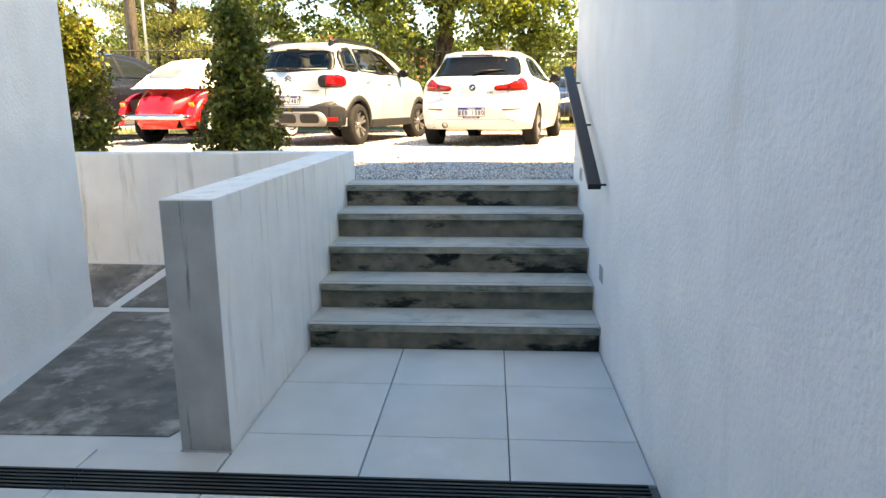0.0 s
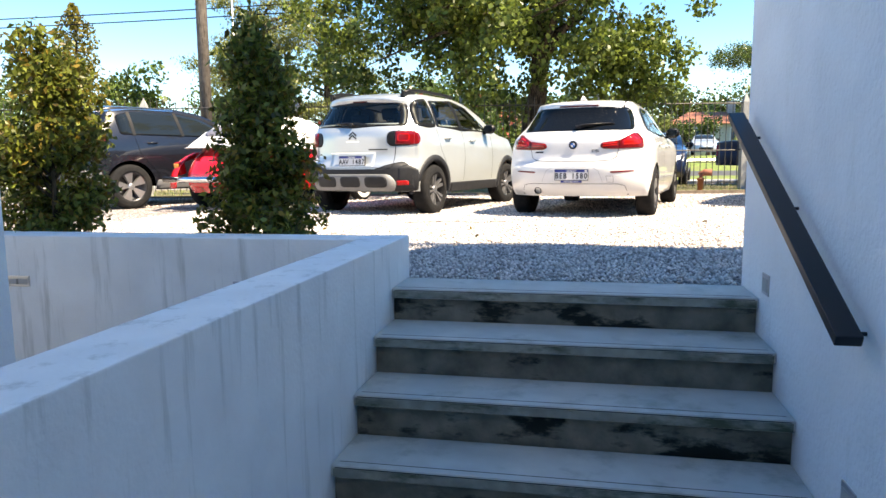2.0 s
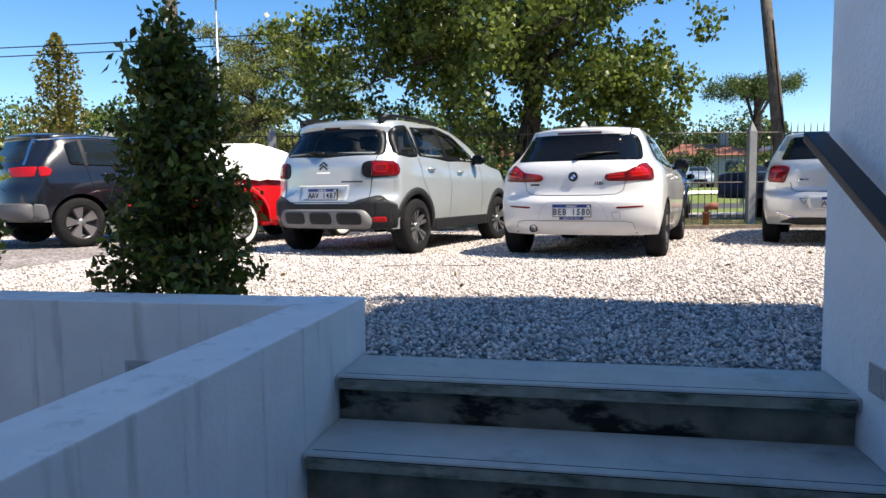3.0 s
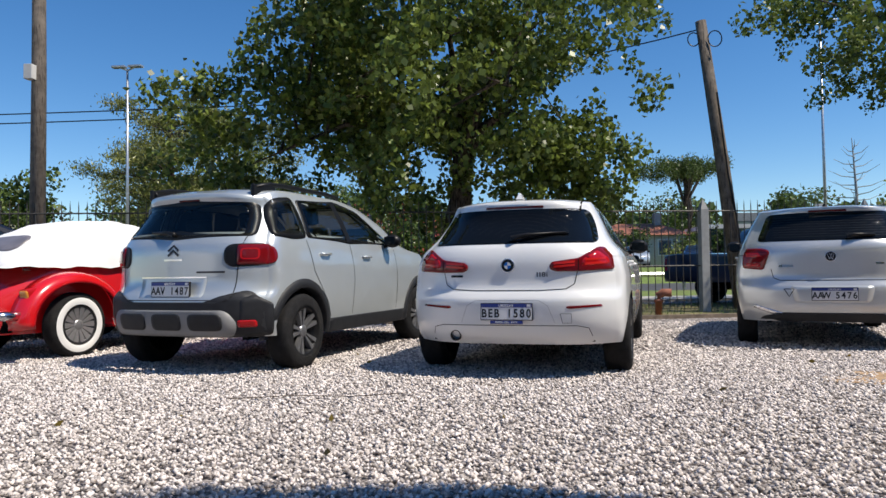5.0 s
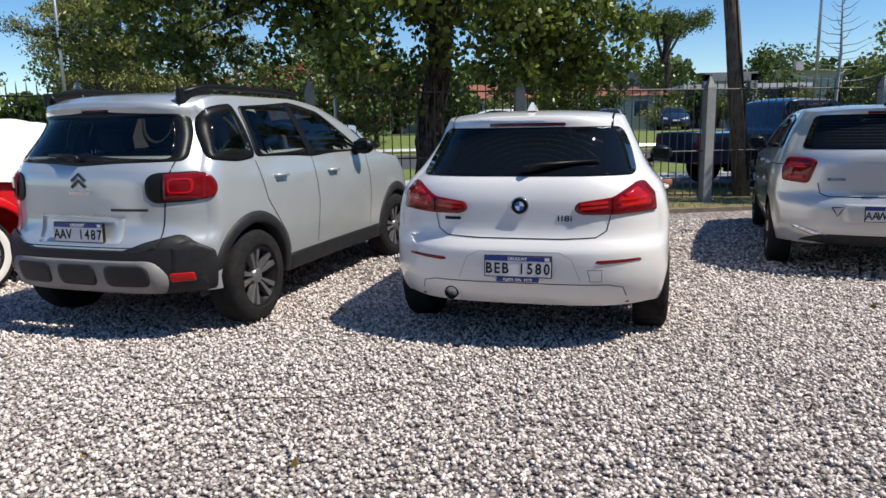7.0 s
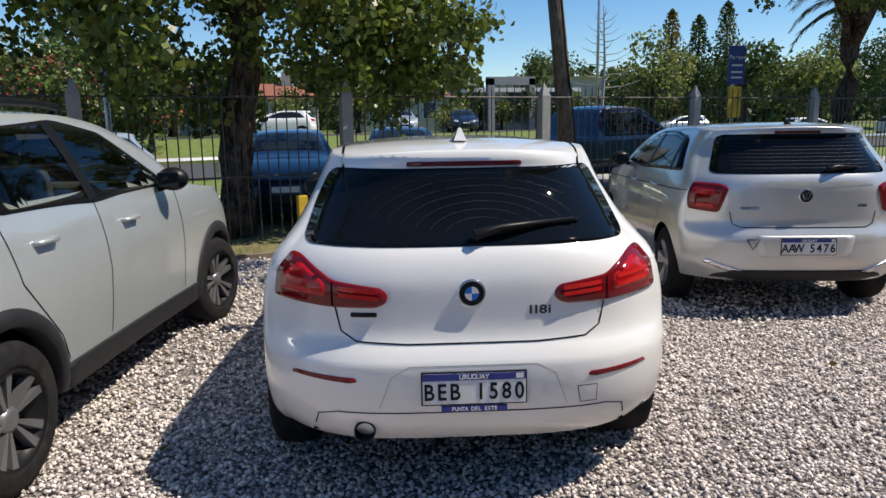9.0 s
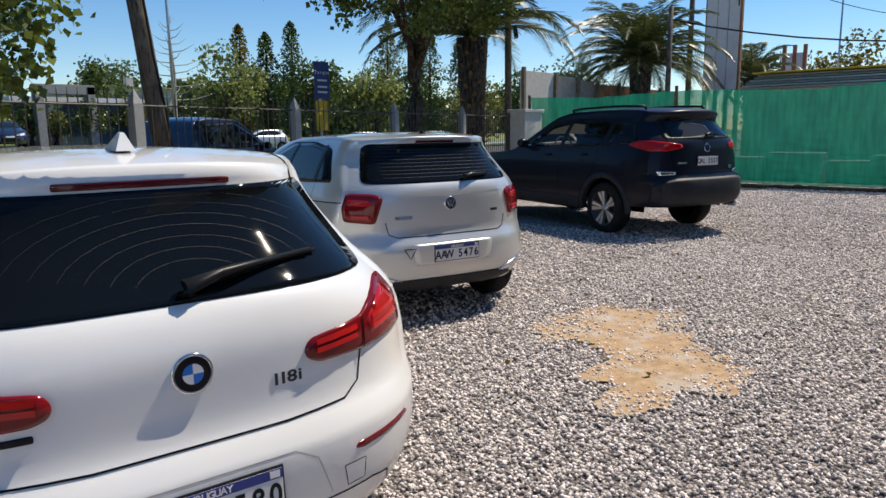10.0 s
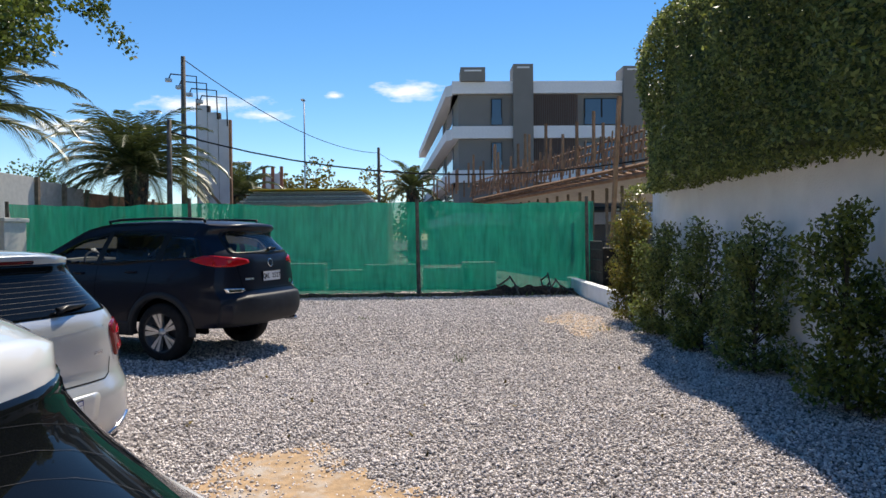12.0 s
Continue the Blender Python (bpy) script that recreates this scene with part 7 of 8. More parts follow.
# ---- apartment block ----
apt = thing("apartment_block", "grey and white four-storey apartment building", "building")
X0 = 45.0
part("wall", box((X0 + 0.3, -16, 0), (60, 2.5, 11.0)), GREYBUILD, apt)
part("wing", prism([(X0 + 0.3, 2.45), (X0 + 0.4, -5), (82, -5), (82, 4.7)], 0, 10.8), GREYBUILD, apt)
for z in (2.2, 5.0, 7.85, 10.75):
    part("band", bevelled(box((X0, -16, z), (60.1, 2.9, z + 0.8)), 0.02), WHITEBAND, apt)
    part("balcony_band", prism([(X0 + 0.1, 2.4), (X0 + 1.2, 3.3), (81, 5.6), (81, 4.4)], z, z + 0.7), WHITEBAND, apt)
    if z < 10:
        part("balcony_glass", prism([(X0 + 4, 3.4), (X0 + 4, 3.45), (80, 5.5), (80, 5.45)], z + 0.7, z + 1.5), WINDOW, apt)
for y0, y1, zt in ((-1.05, -2.35, 12.6), (-8.2, -9.6, 12.45), (2.35, 0.75, 12.4)):
    ch = part("flue_tower", bevelled(box((X0 - 0.25, y1, 0 if zt != 12.4 else 11.5), (X0 + 1.6, y0, zt)), 0.02), GREYBUILD, apt)
    part("vent", box((X0 - 0.28, y1 + 0.25, zt - 0.28), (X0 - 0.2, y0 - 0.25, zt - 0.18)), WHITEBAND, ch)
for z in (3.1, 5.9, 8.75):
    for y0, y1 in ((0.35, -0.35), (-5.75, -8.0)):
        w = part("window", box((X0 + 0.2, y1, z + 0.0), (X0 + 0.32, y0, z + 1.7)), BLACK, apt)
        n = 1 if y0 > 0 else 2
        for k in range(n):
            a = y1 + 0.06 + k * (y0 - y1) / n
            part("pane", box((X0 + 0.17, a, z + 0.06), (X0 + 0.2, a + (y0 - y1) / n - 0.12, z + 1.64)), WINDOW, w)
        part("sill_glass", box((X0 + 0.12, y1, z), (X0 + 0.14, y0, z + 0.45)), WINDOW, w)
    for k in range(26):
        part("slat", box((X0 + 0.14, -5.3 + k * 0.122, z - 0.1), (X0 + 0.24, -5.3 + k * 0.122 + 0.055, z + 1.95)), SLATWOOD, apt)
    for k in range(4):
        part("balcony_opening", prism([(X0 + 4 + k * 7 + a, 2.47 + (3.7 + k * 7 + a) * 0.0613 + o) for a, o in ((0, 0.0), (4.5, 0.0), (4.5, 0.06), (0, 0.06))], z - 0.05, z + 1.8), WINDOW, apt)

# ---- formwork on the site ----
site = thing("formwork_deck", "timber formwork deck with raw upright boards", "formwork")
A, B = Vector((40.0, 1.9, 3.7)), Vector((20.0, -2.2, 3.75))
for k in range(70):
    f = k / 69
    p = A.lerp(B, f)
    h = 1.05 + 0.5 * f + 0.16 * math.sin(k * 2.7)
    part("upright", box((-0.045, -0.03, -0.1), (0.045, 0.03, h * 0.8)), PLANK, site, at=Matrix.Translation(p) @ pose(0, 3 * math.sin(k * 1.7), 0, 0, 0, 19))
    part("strut", tube([p + Vector((0, 0, h * 0.74)), p + Vector((-0.5, 0.22, 0.02))], 0.03, 4), PLANK, site)
    if k % 2:
        part("brace", tube([p + Vector((0.02, 0, h * 0.2)), A.lerp(B, min(1, f + 0.022)) + Vector((0, 0.02, h * 0.7))], 0.026, 4), PLANK, site)
        part("bearer", tube([p + Vector((-0.6, 0.25, -0.28)), p + Vector((1.6, -1.6, -0.28))], 0.05, 4), PLANK, site)
d = B - A
for dz, th in ((-0.12, 0.07), (0.3, 0.06), (0.62, 0.05), (0.9, 0.045), (-0.42, 0.08)):
    part("beam", tube([A + Vector((0, 0, dz)), B + Vector((0, 0, dz))], th, 4), PLANK, site)
deck = bmesh.new()
v = [deck.verts.new(p) for p in (A + Vector((0, 0, -0.35)), B + Vector((0, 0, -0.35)), B + Vector((8, -9, -0.35)), A + Vector((12, -9, -0.35)))]
deck.faces.new(v)
bmesh.ops.solidify(deck, geom=list(deck.faces), thickness=0.3)
part("deck", deck, HOARD, site)
for k in range(18):
    p = A.lerp(B, k / 17)
    part("prop", tube([(p.x + 1.0, p.y - 0.9, 0), (p.x + 1.0, p.y - 0.9, p.z - 0.5)], 0.06, 6), TIMBER, site)
part("back", box((20, -16, 0), (44, -15.8, 4)), HOARD, site)
brace = part("tall_post", tube([(20.8, -0.95, 0), (20.6, -1.2, 5.6)], 0.08, 5), PLANK, site)

pipe = thing("clay_pipe", "short terracotta pipe elbow standing in the grass", "pipe")
part("riser", lathe([(0, 0.06), (0.22, 0.06), (0.22, 0.075), (0.27, 0.075)], 16, "z"), RED_TILE, pipe, smooth=True, at=pose(3.45, 11.55, 0.02))
part("elbow", tube([(3.45, 11.55, 0.27), (3.45, 11.55, 0.35), (3.52, 11.53, 0.40), (3.66, 11.5, 0.40)], 0.07, 12), RED_TILE, pipe, smooth=True)


# ---- across the street ----
def far_tree(x, y, h, r, label, mat=LEAF_FAR, kind="round", n=2600, size=0.32):
    t = thing("tree", label, "tree", group="trees across the street")
    t.location.z = rise(x, y)
    if kind == "poplar":
        part("trunk", tube([(x, y, -0.1), (x, y, h * 0.5), (x + 0.1, y, h * 0.95)], 0.15, 7, [0.2, 0.14, 0.03]), BARK, t)
        hh = rng.uniform(0.08, 1.0, n)
        a = rng.uniform(0, 2 * np.pi, n)
        rr = r * np.sin(np.pi * np.clip(hh * 0.93 + 0.07, 0, 1)) ** 0.6 * rng.uniform(0.3, 1.0, n) * (1 + 0.25 * np.sin(hh * 23 + a * 2))
        pts = np.stack([x + rr * np.cos(a), y + rr * np.sin(a), h * hh], 1)
        leaves("crown", pts, size * 0.8, mat, t, wide=0.6, droop=-0.6)
        return t
    if kind == "pine":
        part("trunk", tube([(x, y, -0.1), (x + 0.2, y, h * 0.45), (x + 0.1, y, h * 0.9)], 0.2, 8, [0.26, 0.2, 0.08]), BARK, t)
        pads = []
        for k in range(34):
            f = rng.uniform(0.34, 1.0)
            a = k * 2.4
            rr = r * (1.2 - 0.8 * f) * rng.uniform(0.35, 1.25)
            c = np.array((x + rr * math.cos(a), y + rr * math.sin(a), h * f))
            part("limb", tube([(x + 0.15, y, h * f - 0.6), (x + 0.15 + rr * 0.5 * math.cos(a), y + rr * 0.5 * math.sin(a), h * f - 0.35), tuple(c)], 0.04, 5, [0.08, 0.05, 0.02]), BARK, t)
            for j in range(4):
                q = c + rng.normal(size=3) * np.array((0.55, 0.55, 0.16))
                m = max(4, n // 136)
                pads.append(q + rng.normal(size=(m, 3)) * np.array((0.36, 0.36, 0.15)))
        leaves("crown", np.concatenate(pads), size * 0.62, mat, t, wide=0.3, droop=-0.8)
        return t
    if kind == "umbrella":
        part("trunk", tube([(x, y, -0.1), (x + 0.4, y, h * 0.5), (x, y, h * 0.8)], 0.25, 8, [0.32, 0.25, 0.15]), BARK, t)
        ends = in_ellipsoid(52, (x, y, h * 0.87), (r, r, h * 0.09), 0.2)
        for k in range(11):
            part("limb", tube([(x, y, h * 0.55), tuple(ends[k])], 0.06, 5, [0.12, 0.04]), BARK, t)
        leaves("crown", clumps([(c, 0.6) for c in ends], n / 19, 0.15), size * 0.6, mat, t, wide=0.4, droop=-0.3)
        return t
    part("trunk", tube([(x, y, -0.1), (x + 0.1, y, h * 0.35), (x, y, h * 0.6)], 0.2, 7, [0.25, 0.18, 0.1]), BARK, t)
    ends = in_ellipsoid(34, (x, y, h * 0.58), (r, r, h * 0.42), 0.35)
    for k in range(5):
        part("limb", tube([(x, y, h * 0.3), tuple(ends[k])], 0.05, 5, [0.1, 0.03]), BARK, t)
    leaves("crown", clumps([(c, r * rng.uniform(0.22, 0.42)) for c in ends], n / (34 * (r * 0.32) ** 2), 0.12), size, mat, t, wide=0.8, droop=0.1)
    return t


far_tree(-15.5, 31, 9.2, 4.0, "spreading pine tree beyond the street", LEAF_PINE, "pine", 17000)
far_tree(-13.0, 33, 8.6, 3.6, "spreading pine tree beyond the street", LEAF_PINE, "pine", 14000)
far_tree(-19.0, 36, 7.5, 2.6, "bushy pine tree beyond the street", LEAF_PINE, "pine", 9000)
far_tree(-26.0, 30, 9.0, 1.5, "slender light green conifer", LEAF_YELLOW, "poplar", 3000)
far_tree(-28.5, 38, 6.5, 2.4, "low leafy tree beyond the street", LEAF_FAR)
far_tree(14.9, 56, 9.0, 3.8, "umbrella pine with a flat dark crown", LEAF_FAR, "umbrella", 14000)
for x, y, h, r, kind, mat in (
    (-44, 40, 6, 3.5, "round", LEAF_FAR), (-37, 44, 7, 3.5, "round", LEAF_YELLOW), (-23, 46, 6.5, 3.6, "round", LEAF_FAR), (-9, 48, 6.2, 3.4, "round", LEAF_FAR), (-5, 50, 5.6, 3.0, "round", LEAF_FAR),
    (-1.5, 46, 4.6, 2.2, "round", LEAF_FAR), (4.6, 60, 6.4, 3.4, "round", LEAF_FAR), (9.5, 64, 6.6, 3.4, "round", LEAF_FAR), (24, 58, 6.2, 2.6, "round", LEAF_FAR), (30.5, 52, 7.0, 3.2, "round", LEAF_HEDGE),
    (34, 55, 9.6, 1.2, "poplar", LEAF_YELLOW), (36.6, 55, 9.2, 1.2, "poplar", LEAF_FAR), (38.6, 54, 10.2, 1.3, "poplar", LEAF_FAR), (36, 48, 6.6, 3.0, "round", LEAF_FAR), (41, 46, 6.2, 3.0, "round", LEAF_HEDGE),
    (44.5, 48, 10.4, 1.4, "poplar", LEAF_PINE), (49, 47, 10.0, 1.5, "poplar", LEAF_FAR), (52, 46, 9.6, 1.4, "poplar", LEAF_FAR), (47, 40, 5.6, 3.2, "round", LEAF_PINE), (56, 42, 7.2, 3.4, "round", LEAF_FAR),
    (63, 42, 8.0, 3.6, "round", LEAF_FAR), (72, 44, 9.0, 4.0, "round", LEAF_FAR), (30, 70, 8.0, 4.0, "round", LEAF_FAR), (44, 66, 8.0, 4.0, "round", LEAF_FAR), (58, 60, 9.0, 4.4, "round", LEAF_FAR), (18, 74, 7.5, 4.4, "round", LEAF_FAR), (-14, 58, 8.0, 4.4, "round", LEAF_FAR), (-30, 56, 8.0, 4.6, "round", LEAF_FAR), (-50, 54, 8.0, 4.6, "round", LEAF_FAR), (-58, 40, 7.0, 4.0, "round", LEAF_FAR),
    (62, 14.5, 8.2, 4.2, "round", LEAF_YELLOW), (66, 10.0, 7.6, 3.6, "round", LEAF_YELLOW), (70, 5.5, 5.6, 3.0, "round", LEAF_FAR), (78, 24, 8.5, 4.5, "round", LEAF_FAR),
):
    far_tree(x, y, h, r, "leafy green tree beyond the street" if kind == "round" else "slender upright poplar beyond the street", mat, kind, 2600 if r < 3.3 else 3600)
for x, y in ((-11.5, 33), (-7.5, 34), (-4.5, 35.5), (-9.0, 37)):
    o = far_tree(x, y, 3.9, 1.8, "flowering pink oleander bush across the street", LEAF_FAR, "round", 2200, 0.2)
    leaves("blossom", in_ellipsoid(260, (x, y, 2.5), (1.9, 1.9, 1.6), 0.8), 0.16, FLOWER, o)
hb = rng.uniform(size=(42000, 3))
tagged(leaves("far_woods", np.stack([-90 + hb[:, 0] * 200, 76 + hb[:, 1] * 8, hb[:, 2] ** 1.4 * (6.0 + 1.5 * np.sin(hb[:, 0] * 60) + 1.0 * np.sin(hb[:, 0] * 171))], 1), 1.0, LEAF_FAR, wide=0.9), "dense dark green belt of distant woods", "woods", kind="stuff")
bare = thing("tree", "bare leafless tree beyond the street", "tree", group="trees across the street")
bare.location.z = rise(23, 46)
part("trunk", tube([(23, 46, 0), (23.2, 46, 4.5), (23, 46, 8.2)], 0.1, 6, [0.14, 0.09, 0.02]), POST_CONC, bare)
for k in range(30):
    h = 2.8 + 5.0 * k / 30
    a = k * 2.4
    L = 2.6 * (1.1 - k / 34)
    part("branch", tube([(23.1, 46, h), (23.1 + 0.5 * L * math.cos(a), 46 + 0.5 * L * math.sin(a), h + 0.1), (23.1 + L * math.cos(a), 46 + L * math.sin(a), h + 0.5)], 0.02, 4, [0.035, 0.025, 0.008]), POST_CONC, bare)


def house(x, y, w, d, h, roof_h, label, wall=HOUSE_WHITE, roof=RED_TILE):
    t = thing("house", label, "house", group="houses across the street")
    t.location.z = rise(x, y)
    wl = part("wall", box((x - w / 2, y, 0), (x + w / 2, y + d, h)), wall, t)
    bm = bmesh.new()
    e = 0.5
    p = [bm.verts.new(v) for v in ((x - w / 2 - e, y - e, h), (x + w / 2 + e, y - e, h), (x + w / 2 + e, y + d + e, h), (x - w / 2 - e, y + d + e, h), (x - w / 4, y + d / 2, h + roof_h), (x + w / 4, y + d / 2, h + roof_h))]
    for f in ((0, 1, 5, 4), (1, 2, 5), (2, 3, 4, 5), (3, 0, 4), (3, 2, 1, 0)):
        bm.faces.new([p[k] for k in f])
    bmesh.ops.recalc_face_normals(bm, faces=bm.faces)
    part("roof", bm, roof, t)
    part("chimney", box((x + w * 0.2, y + d * 0.4, h), (x + w * 0.2 + 0.6, y + d * 0.4 + 0.6, h + roof_h + 0.8)), POST_CONC, t)
    n = max(2, int(w / 2.4))
    for k in range(n):
        cx = x - w / 2 + w * (k + 0.5) / n
        win = part("window", box((cx - 0.55, y - 0.06, 0.9), (cx + 0.55, y + 0.02, 2.2)), WHITEBAND, t)
        part("pane", box((cx - 0.47, y - 0.08, 0.98), (cx + 0.47, y - 0.05, 2.12)), WINDOW, win)
    return t


house(0.5, 54, 8, 6, 2.5, 1.2, "low white house with a red tiled roof")
house(-3.5, 57, 6, 6, 3.0, 1.4, "white house with a red tiled roof among trees")
house(11.2, 54, 6.5, 6, 2.5, 1.1, "low white shop with a red tiled roof")
gate = thing("portal", "white square entrance portal of a showroom", "portal")
gate.location.z = rise(18, 50)
for a, b in (((16.2, 50, 0), (16.7, 50.6, 3.7)), ((19.3, 50, 0), (19.8, 50.6, 3.7)), ((16.2, 50, 3.2), (19.8, 50.6, 3.8))):
    part("beam", bevelled(box(a, b), 0.02), POST_CONC, gate)
part("glass_wall", box((15.5, 52, 0), (24, 52.1, 2.8)), WINDOW, gate)
part("roof_slab", box((15.3, 51.6, 2.8), (24.2, 58, 3.1)), WHITEBAND, gate)
house(27.0, 62, 9, 7, 4.6, 0.2, "boxy modern white house", roof=WHITEBAND)

WHITE_FAR = PAINT_WHITE
for x, y, a, paint, label in (
    (2.5, 40, 82, WHITE_FAR, "white car on the far lane"), (21.5, 40.5, 82, WHITE_FAR, "white car on the far lane"), (27.5, 41.5, 82, PAINT_SILVER, "silver car on the far lane"), (44.0, 42.5, 262, WHITE_FAR, "white car parked across the street"), (34.0, 40.5, 262, WHITE_FAR, "white car parked across the street"),
    (13.2, 47, 170, PAINT_BLUE, "blue car parked by the shop"), (9.2, 47.5, 175, PAINT_SILVER, "grey car parked by the shop"), (24.8, 47.5, 165, PAINT_CHARCOAL, "dark car parked by the showroom"), (-9.5, 40, 80, WHITE_FAR, "white car on the far lane"),
):
    far_car(pose(x, y, rise(x, y) + 0.02, 0, 0, a), label, paint, group="cars across the street")
for k in range(26):
    x = -14 + k * 1.75 + rng.normal() * 0.4
    far_tree(x, 50.5 + rng.normal() * 1.2, rng.uniform(1.6, 3.4), rng.uniform(0.9, 1.4), "rounded garden shrub across the street", LEAF_FAR if k % 3 else LEAF_HEDGE, "round", 900, 0.2)
gr = thing("guard_rail", "long grey steel guard rail beside the street", "guard rail")
a, b = fence_xy(-60, 10.6), fence_xy(90, 10.6)
part("rail", tube([(a.x, a.y, 0.6), (b.x, b.y, 0.6)], 0.09, 6), STEEL, gr)
for k in range(38):
    p = fence_xy(-60 + 4 * k, 10.7)
    part("post", box((p.x - 0.05, p.y - 0.05, 0), (p.x + 0.05, p.y + 0.05, 0.62)), STEEL, gr)

# pickup behind the fence
S = dict(HATCH.s, w=1.85, arch=0.43, wr=0.38, sill=0.42, rear_low=0.5, ro=1.2, wb=3.2, fo=0.9, track=1.6,
         section=[(0.3, 0.95), (0.6, 1.0), (1.05, 0.99), (1.2, 0.95), (1.5, 0.82), (1.8, 0.72)],
         plan=[(-1.2, 0.97), (0, 1.0), (3.2, 1.0), (4.1, 0.85)],
         tail=[(0.4, 0.05), (0.6, 0.0), (1.8, 0.05)], round=0.05,
         nose=[(0.4, 0.05), (0.7, 0.0), (1.0, 0.1), (1.8, 0.6)],
         top=[(-1.2, 1.10), (0.55, 1.12), (0.62, 1.2), (0.75, 1.66), (1.2, 1.76), (1.9, 1.74), (2.25, 1.55), (2.75, 1.18), (3.3, 1.12), (3.9, 1.0), (4.1, 0.85)])
c = Car(S, pose(5.9, 15.6, 0, 0, 0, -74), "dark blue pickup truck parked beyond the iron fence", PAINT_BLUE, "cars beyond the fence")
c.wheels(0.38, 0.24, 0.22, (6, 0.07, 0), ALLOY)
glasshouse(c, [(0.78, 1.18), (0.85, 1.62), (1.9, 1.66), (2.35, 1.42), (2.62, 1.2)], GLASS_CLEAR, [((1.6, 1.18), (1.6, 1.68))])
for m in (1, -1):
    c.patch("rear", [(m * 0.72, 0.75), (m * 0.72, 1.05), (m * 0.86, 1.05), (m * 0.86, 0.75)], LAMP_RED, "tail_light", r=0.02, lift=0.008)
c.mirror(2.5, 1.15, BLACK)

# street sign
sg = thing("street_sign", "navy and yellow sign panels on a post beyond the fence", "sign")
part("post", tube([(10.75, 16.2, 0), (10.75, 16.2, 3.1)], 0.035, 8), STEEL, sg)
pn = part("panel", bevelled(box((10.55, 16.12, 2.25), (10.98, 16.16, 3.1)), 0.01), PLATE_BLUE, sg)
writing("Parque", 0.12, PLATE_WHITE, pn, pose(10.765, 16.115, 2.85, 90, 0, 0))
for z in (2.65, 2.5, 2.38):
    part("text_bar", box((10.62, 16.112, z), (10.9, 16.119, z + 0.04)), PLATE_WHITE, pn)
part("yellow_panel", bevelled(box((10.58, 16.12, 1.5), (10.93, 16.18, 2.2)), 0.01), YELLOW, sg)

# ---- sand patch, litter, grass, gravel ----
def blotch(name, cx, cy, rx, ry, z, mat, label, seed, category="earth"):
    bm = bmesh.new()
    c0 = bm.verts.new((cx, cy, z))
    ring = []
    for k in range(72):
        a = 2 * math.pi * k / 72
        r = 1 + 0.5 * noise.noise(Vector((1.3 * math.cos(a) + seed, 1.3 * math.sin(a), 0))) + 0.3 * noise.noise(Vector((4 * math.cos(a), 4 * math.sin(a), seed)))
        ring.append(bm.verts.new((cx + rx * r * math.cos(a), cy + ry * r * math.sin(a), z - 0.004)))
    for k in range(72):
        bm.faces.new((c0, ring[k], ring[(k + 1) % 72]))
    return tagged(part(name, bm, mat), label, category, kind="structure")


blotch("sand_patch", 4.75, 5.45, 0.68, 0.48, 0.003, SAND, "bare patch of tan sandy earth in the gravel", 3.1)
blotch("sand_patch", 3.95, 4.75, 0.70, 0.42, 0.006, SAND, "bare patch of tan sandy earth in the gravel", 5.3)
blotch("sand_patch", 4.4, 5.1, 0.42, 0.36, 0.009, SAND, "bare patch of tan sandy earth in the gravel", 9.1)
blotch("sand_patch", 12.2, 1.9, 1.5, 0.5, 0.003, SAND, "bare sandy patch beside the bed wall", 7.7)


def stones(name, x0, x1, y0, y1, per_m2, size, seed, lift=0.0):
    r = np.random.default_rng(seed)
    n = int((x1 - x0) * (y1 - y0) * per_m2)
    p = np.stack([r.uniform(x0, x1, n), r.uniform(y0, y1, n)], 1)
    d = np.minimum.reduce([np.hypot((p[:, 0] - 4.4) / 0.45, (p[:, 1] - 5.1) / 0.38), np.hypot((p[:, 0] - 4.75) / 0.6, (p[:, 1] - 5.45) / 0.42), np.hypot((p[:, 0] - 3.95) / 0.62, (p[:, 1] - 4.75) / 0.36)]) + 0.3 * np.sin(p[:, 0] * 7 + 1) * np.sin(p[:, 1] * 6) + 0.12 * np.sin(p[:, 0] * 17) * np.sin(p[:, 1] * 19)
    p = p[r.uniform(size=n) < 0.07 + 0.93 * np.clip((d - 0.4) / 0.6, 0, 1)]
    p = p[~((p[:, 1] < 0.95) & (p[:, 0] < -0.75))]
    p = p[~((p[:, 1] < 0.6) & (p[:, 0] > 1.88))]
    p = p[~((p[:, 1] < 0.43) & (p[:, 0] < 0.01))]
    n = len(p)
    base = np.array([[1, 0, 0], [0.1, 1, 0.1], [-1, 0.15, 0], [-0.1, -1, -0.1], [0.1, 0.1, 0.75], [0, 0, -0.6]])
    v = base[None] * r.uniform(0.6, 1.25, (n, 6, 1)) * (size * r.uniform(0.45, 1.15, (n, 1, 1)))
    a, t = r.uniform(0, 2 * np.pi, n), r.normal(size=n) * 0.45
    ca, sa, ct, st = np.cos(a), np.sin(a), np.cos(t), np.sin(t)
    x, y, z = v[..., 0], v[..., 1] * 0.75, v[..., 2]
    y, z = y * ct[:, None] - z * st[:, None], y * st[:, None] + z * ct[:, None]
    x, y = x * ca[:, None] - y * sa[:, None], x * sa[:, None] + y * ca[:, None]
    w = np.stack([x + p[:, 0, None], y + p[:, 1, None], z + r.uniform(-0.006, 0.008, (n, 1)) + lift], -1)
    ob = new(name, quads_mesh(name, w, [[0, 1, 4], [1, 2, 4], [2, 3, 4], [3, 0, 4], [1, 0, 5], [2, 1, 5], [3, 2, 5], [0, 3, 5]], STONE))
    return tagged(ob, "loose angular grey-pink gravel stones", "gravel", kind="stuff")


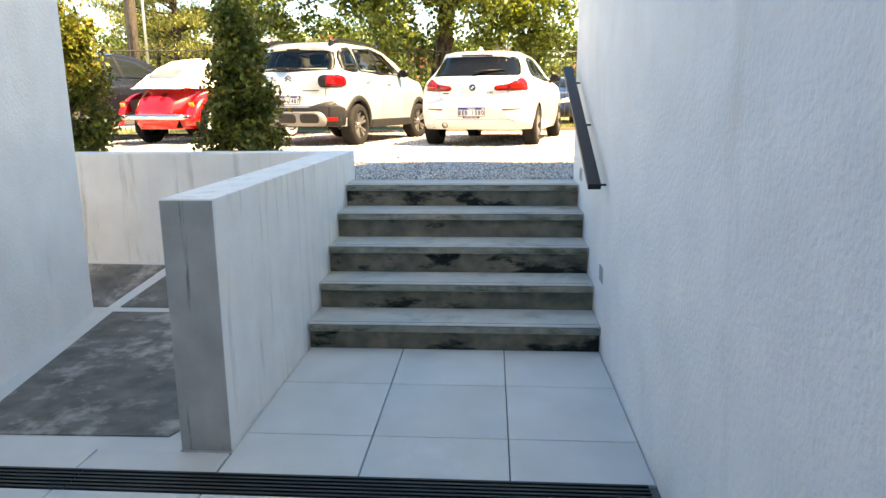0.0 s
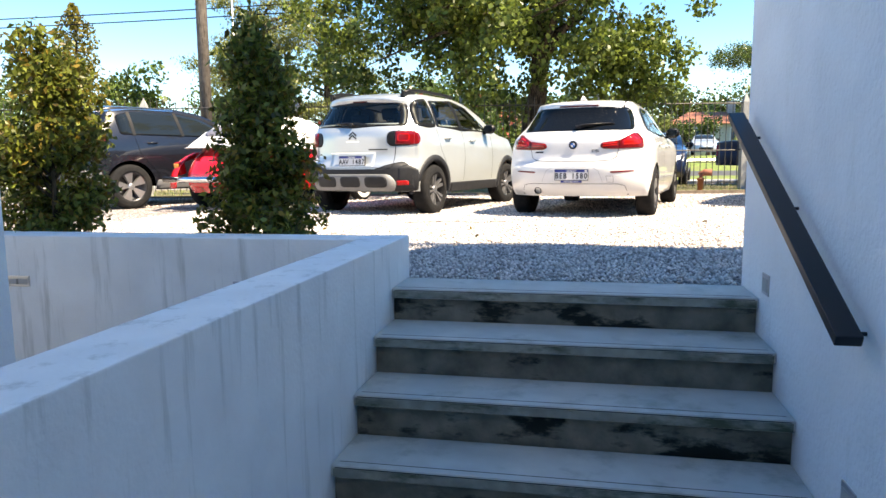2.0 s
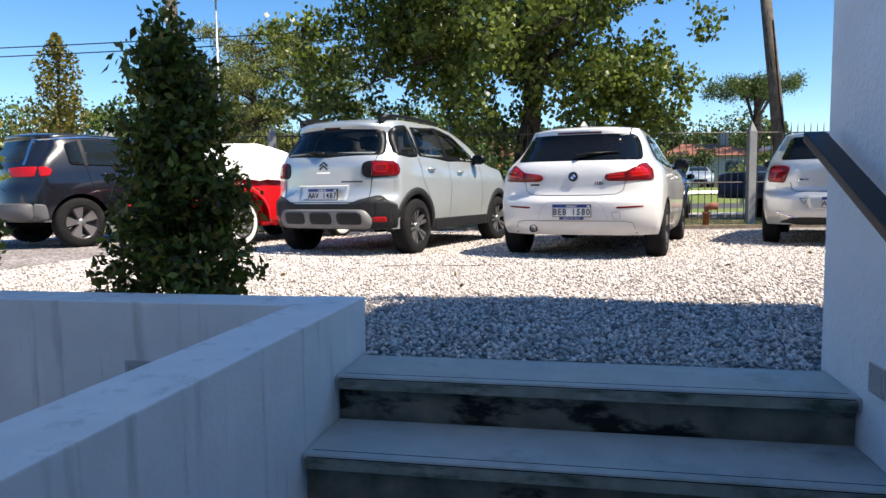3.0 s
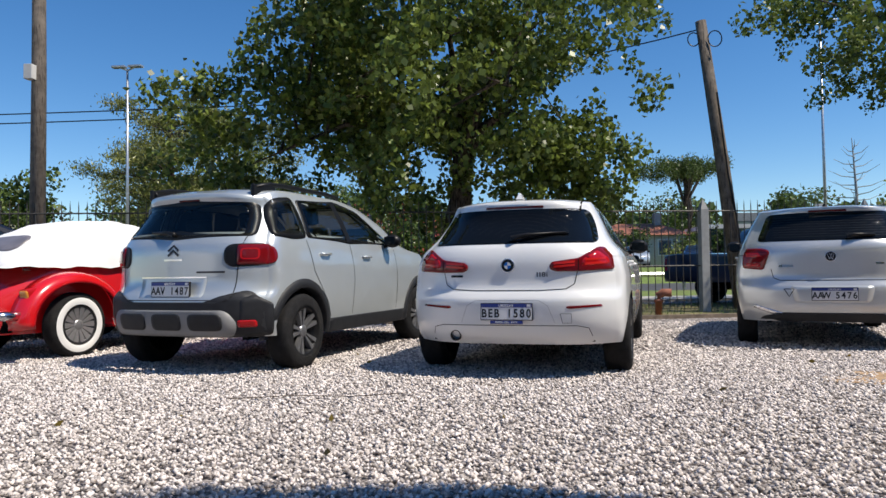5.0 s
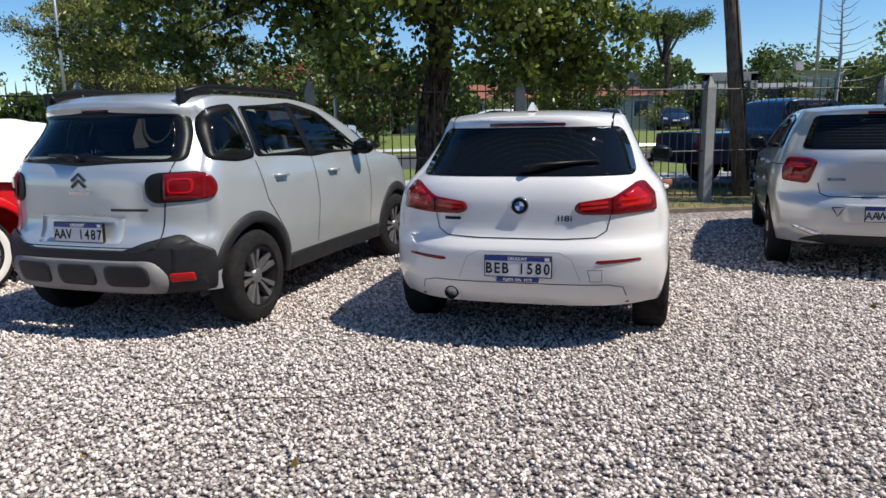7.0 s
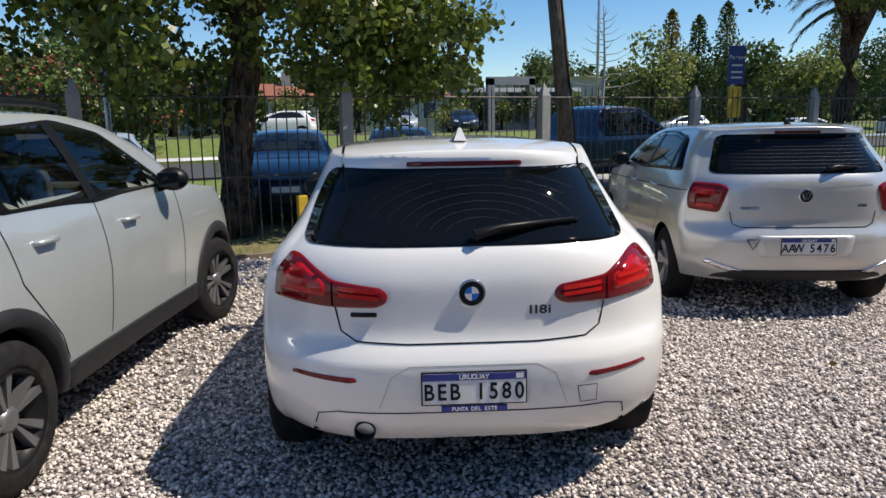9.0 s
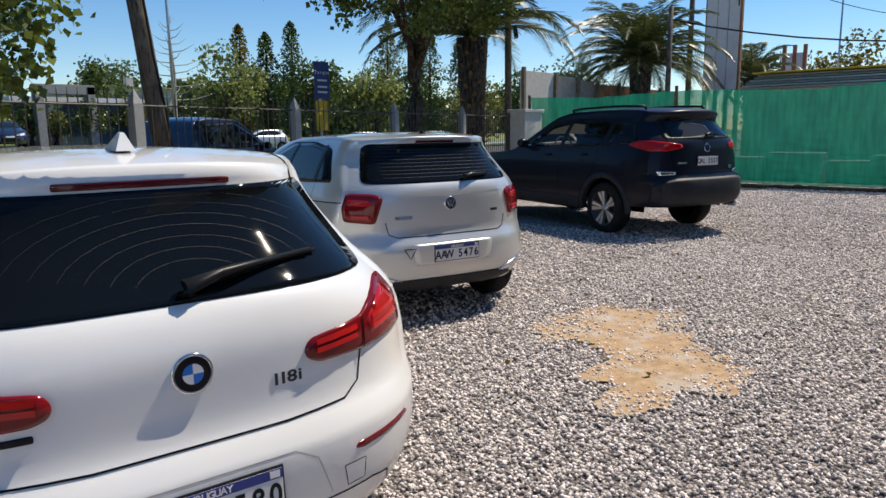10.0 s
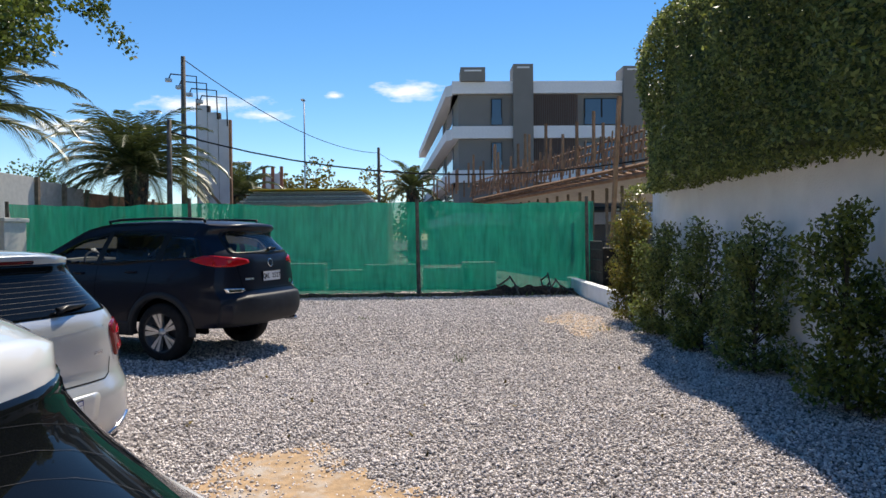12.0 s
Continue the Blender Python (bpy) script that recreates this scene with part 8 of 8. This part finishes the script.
stones("gravel", -4.5, 9.0, 0.36, 6.4, 2300, 0.0172, 11)
stones("gravel", 9.0, 17.8, 0.8, 8.0, 650, 0.022, 12)
stones("gravel", -9.0, 9.0, 6.4, 10.3, 700, 0.021, 13)

tufts = []
for k in range(9000):
    s, o = rng.uniform(-24, 16), rng.uniform(-0.93, 2.6)
    tufts.append(tuple(fence_xy(s, o)))
for k in range(900):
    tufts.append((rng.uniform(17.2, 18.3), rng.uniform(0.6, 14)))
for cx, cy in ((11.2, 1.6), (14.1, 1.1), (8.6, 4.1), (16.6, 5.2), (12.9, 5.6), (15.2, 2.7)):
    tufts += [(cx + rng.normal() * 0.08, cy + rng.normal() * 0.08) for _ in range(14)]
tufts = np.array(tufts)
n = len(tufts)
h = rng.uniform(0.03, 0.11, (n, 1))
a = rng.uniform(0, 2 * np.pi, n)
side = np.stack([np.cos(a), np.sin(a), 0 * a], 1) * 0.006
foot = np.concatenate([tufts, np.full((n, 1), 0.0)], 1)
tip = foot + np.concatenate([rng.normal(size=(n, 2)) * 0.04, h + 0.02], 1)
tagged(new("grass", quads_mesh("grass", np.stack([foot - side, foot + side, (foot + tip) / 2 + side * 0.7, tip], 1), [[0, 1, 2, 3]], BLADE)), "tufts of dry green grass", "grass", kind="stuff")
litter = []
for k in range(46):
    p = (rng.uniform(-3, 8), rng.uniform(1.2, 6.5))
    litter.append((*p, 0.022))
tagged(leaves("fallen_leaves", np.array(litter), 0.05, LEAF_RUST, droop=0), "a few dry brown leaves on the gravel", "leaves", kind="stuff")
tw = thing("twig", "thin dry fallen twig on the gravel", "twig")
part("stick", tube([(-0.9, 3.75, 0.02), (-0.5, 3.83, 0.03), (-0.1, 3.86, 0.02), (0.25, 3.97, 0.025)], 0.003, 5), BARK, tw)


# ---- wisps of cloud, far off ----
def cloud_material(seed):
    m = bpy.data.materials.new("cloud wisp")
    m.use_nodes = True
    n, l = m.node_tree.nodes, m.node_tree.links
    n.remove(n["Principled BSDF"])
    co = n.new("ShaderNodeTexCoord")
    mp = n.new("ShaderNodeMapping")
    mp.inputs["Location"].default_value = (seed, seed * 0.7, 0)
    mp.inputs["Scale"].default_value = (0.03, 0.022, 0.075)
    l.new(co.outputs["Object"], mp.inputs[0])
    nz = n.new("ShaderNodeTexNoise")
    nz.inputs["Scale"].default_value, nz.inputs["Detail"].default_value, nz.inputs["Roughness"].default_value = 1.0, 9, 0.6
    l.new(mp.outputs[0], nz.inputs["Vector"])
    fall = n.new("ShaderNodeMapping")
    fall.vector_type = "POINT"
    fall.inputs["Location"].default_value = (0, -1, -1)
    fall.inputs["Scale"].default_value = (0, 2, 2)
    l.new(co.outputs["Generated"], fall.inputs[0])
    gr = n.new("ShaderNodeTexGradient")
    gr.gradient_type = "SPHERICAL"
    l.new(fall.outputs[0], gr.inputs[0])
    add = n.new("ShaderNodeMath")
    add.operation = "MULTIPLY_ADD"
    add.inputs[1].default_value = 0.62
    l.new(gr.outputs["Fac"], add.inputs[0])
    l.new(nz.outputs["Fac"], add.inputs[2])
    rp = n.new("ShaderNodeMapRange")
    rp.inputs[1].default_value, rp.inputs[2].default_value = 0.72, 1.12
    l.new(add.outputs[0], rp.inputs[0])
    # the sheet glows in place of sunlight falling on the cloud
    em = n.new("ShaderNodeEmission")
    em.inputs["Strength"].default_value = 1.05
    em.inputs["Color"].default_value = (0.95, 0.97, 1.0, 1)
    tr = n.new("ShaderNodeBsdfTransparent")
    mx = n.new("ShaderNodeMixShader")
    l.new(rp.outputs[0], mx.inputs[0])
    l.new(tr.outputs[0], mx.inputs[1])
    l.new(em.outputs[0], mx.inputs[2])
    l.new(mx.outputs[0], n["Material Output"].inputs["Surface"])
    return m


for i, (y, z, w, h) in enumerate(((30, 192, 150, 44), (300, 176, 240, 40), (215, 160, 120, 26), (125, 186, 46, 18), (480, 145, 190, 40))):
    bm = bmesh.new()
    bm.faces.new([bm.verts.new((900, y + sy * w / 2, z + sz * h / 2)) for sy, sz in ((1, -1), (-1, -1), (-1, 1), (1, 1))])
    ob = tagged(part("backdrop_cloud", bm, cloud_material(3.1 * i + 1)), "thin white wisp of cloud in blue sky", "cloud", kind="structure")
    ob.visible_shadow = False
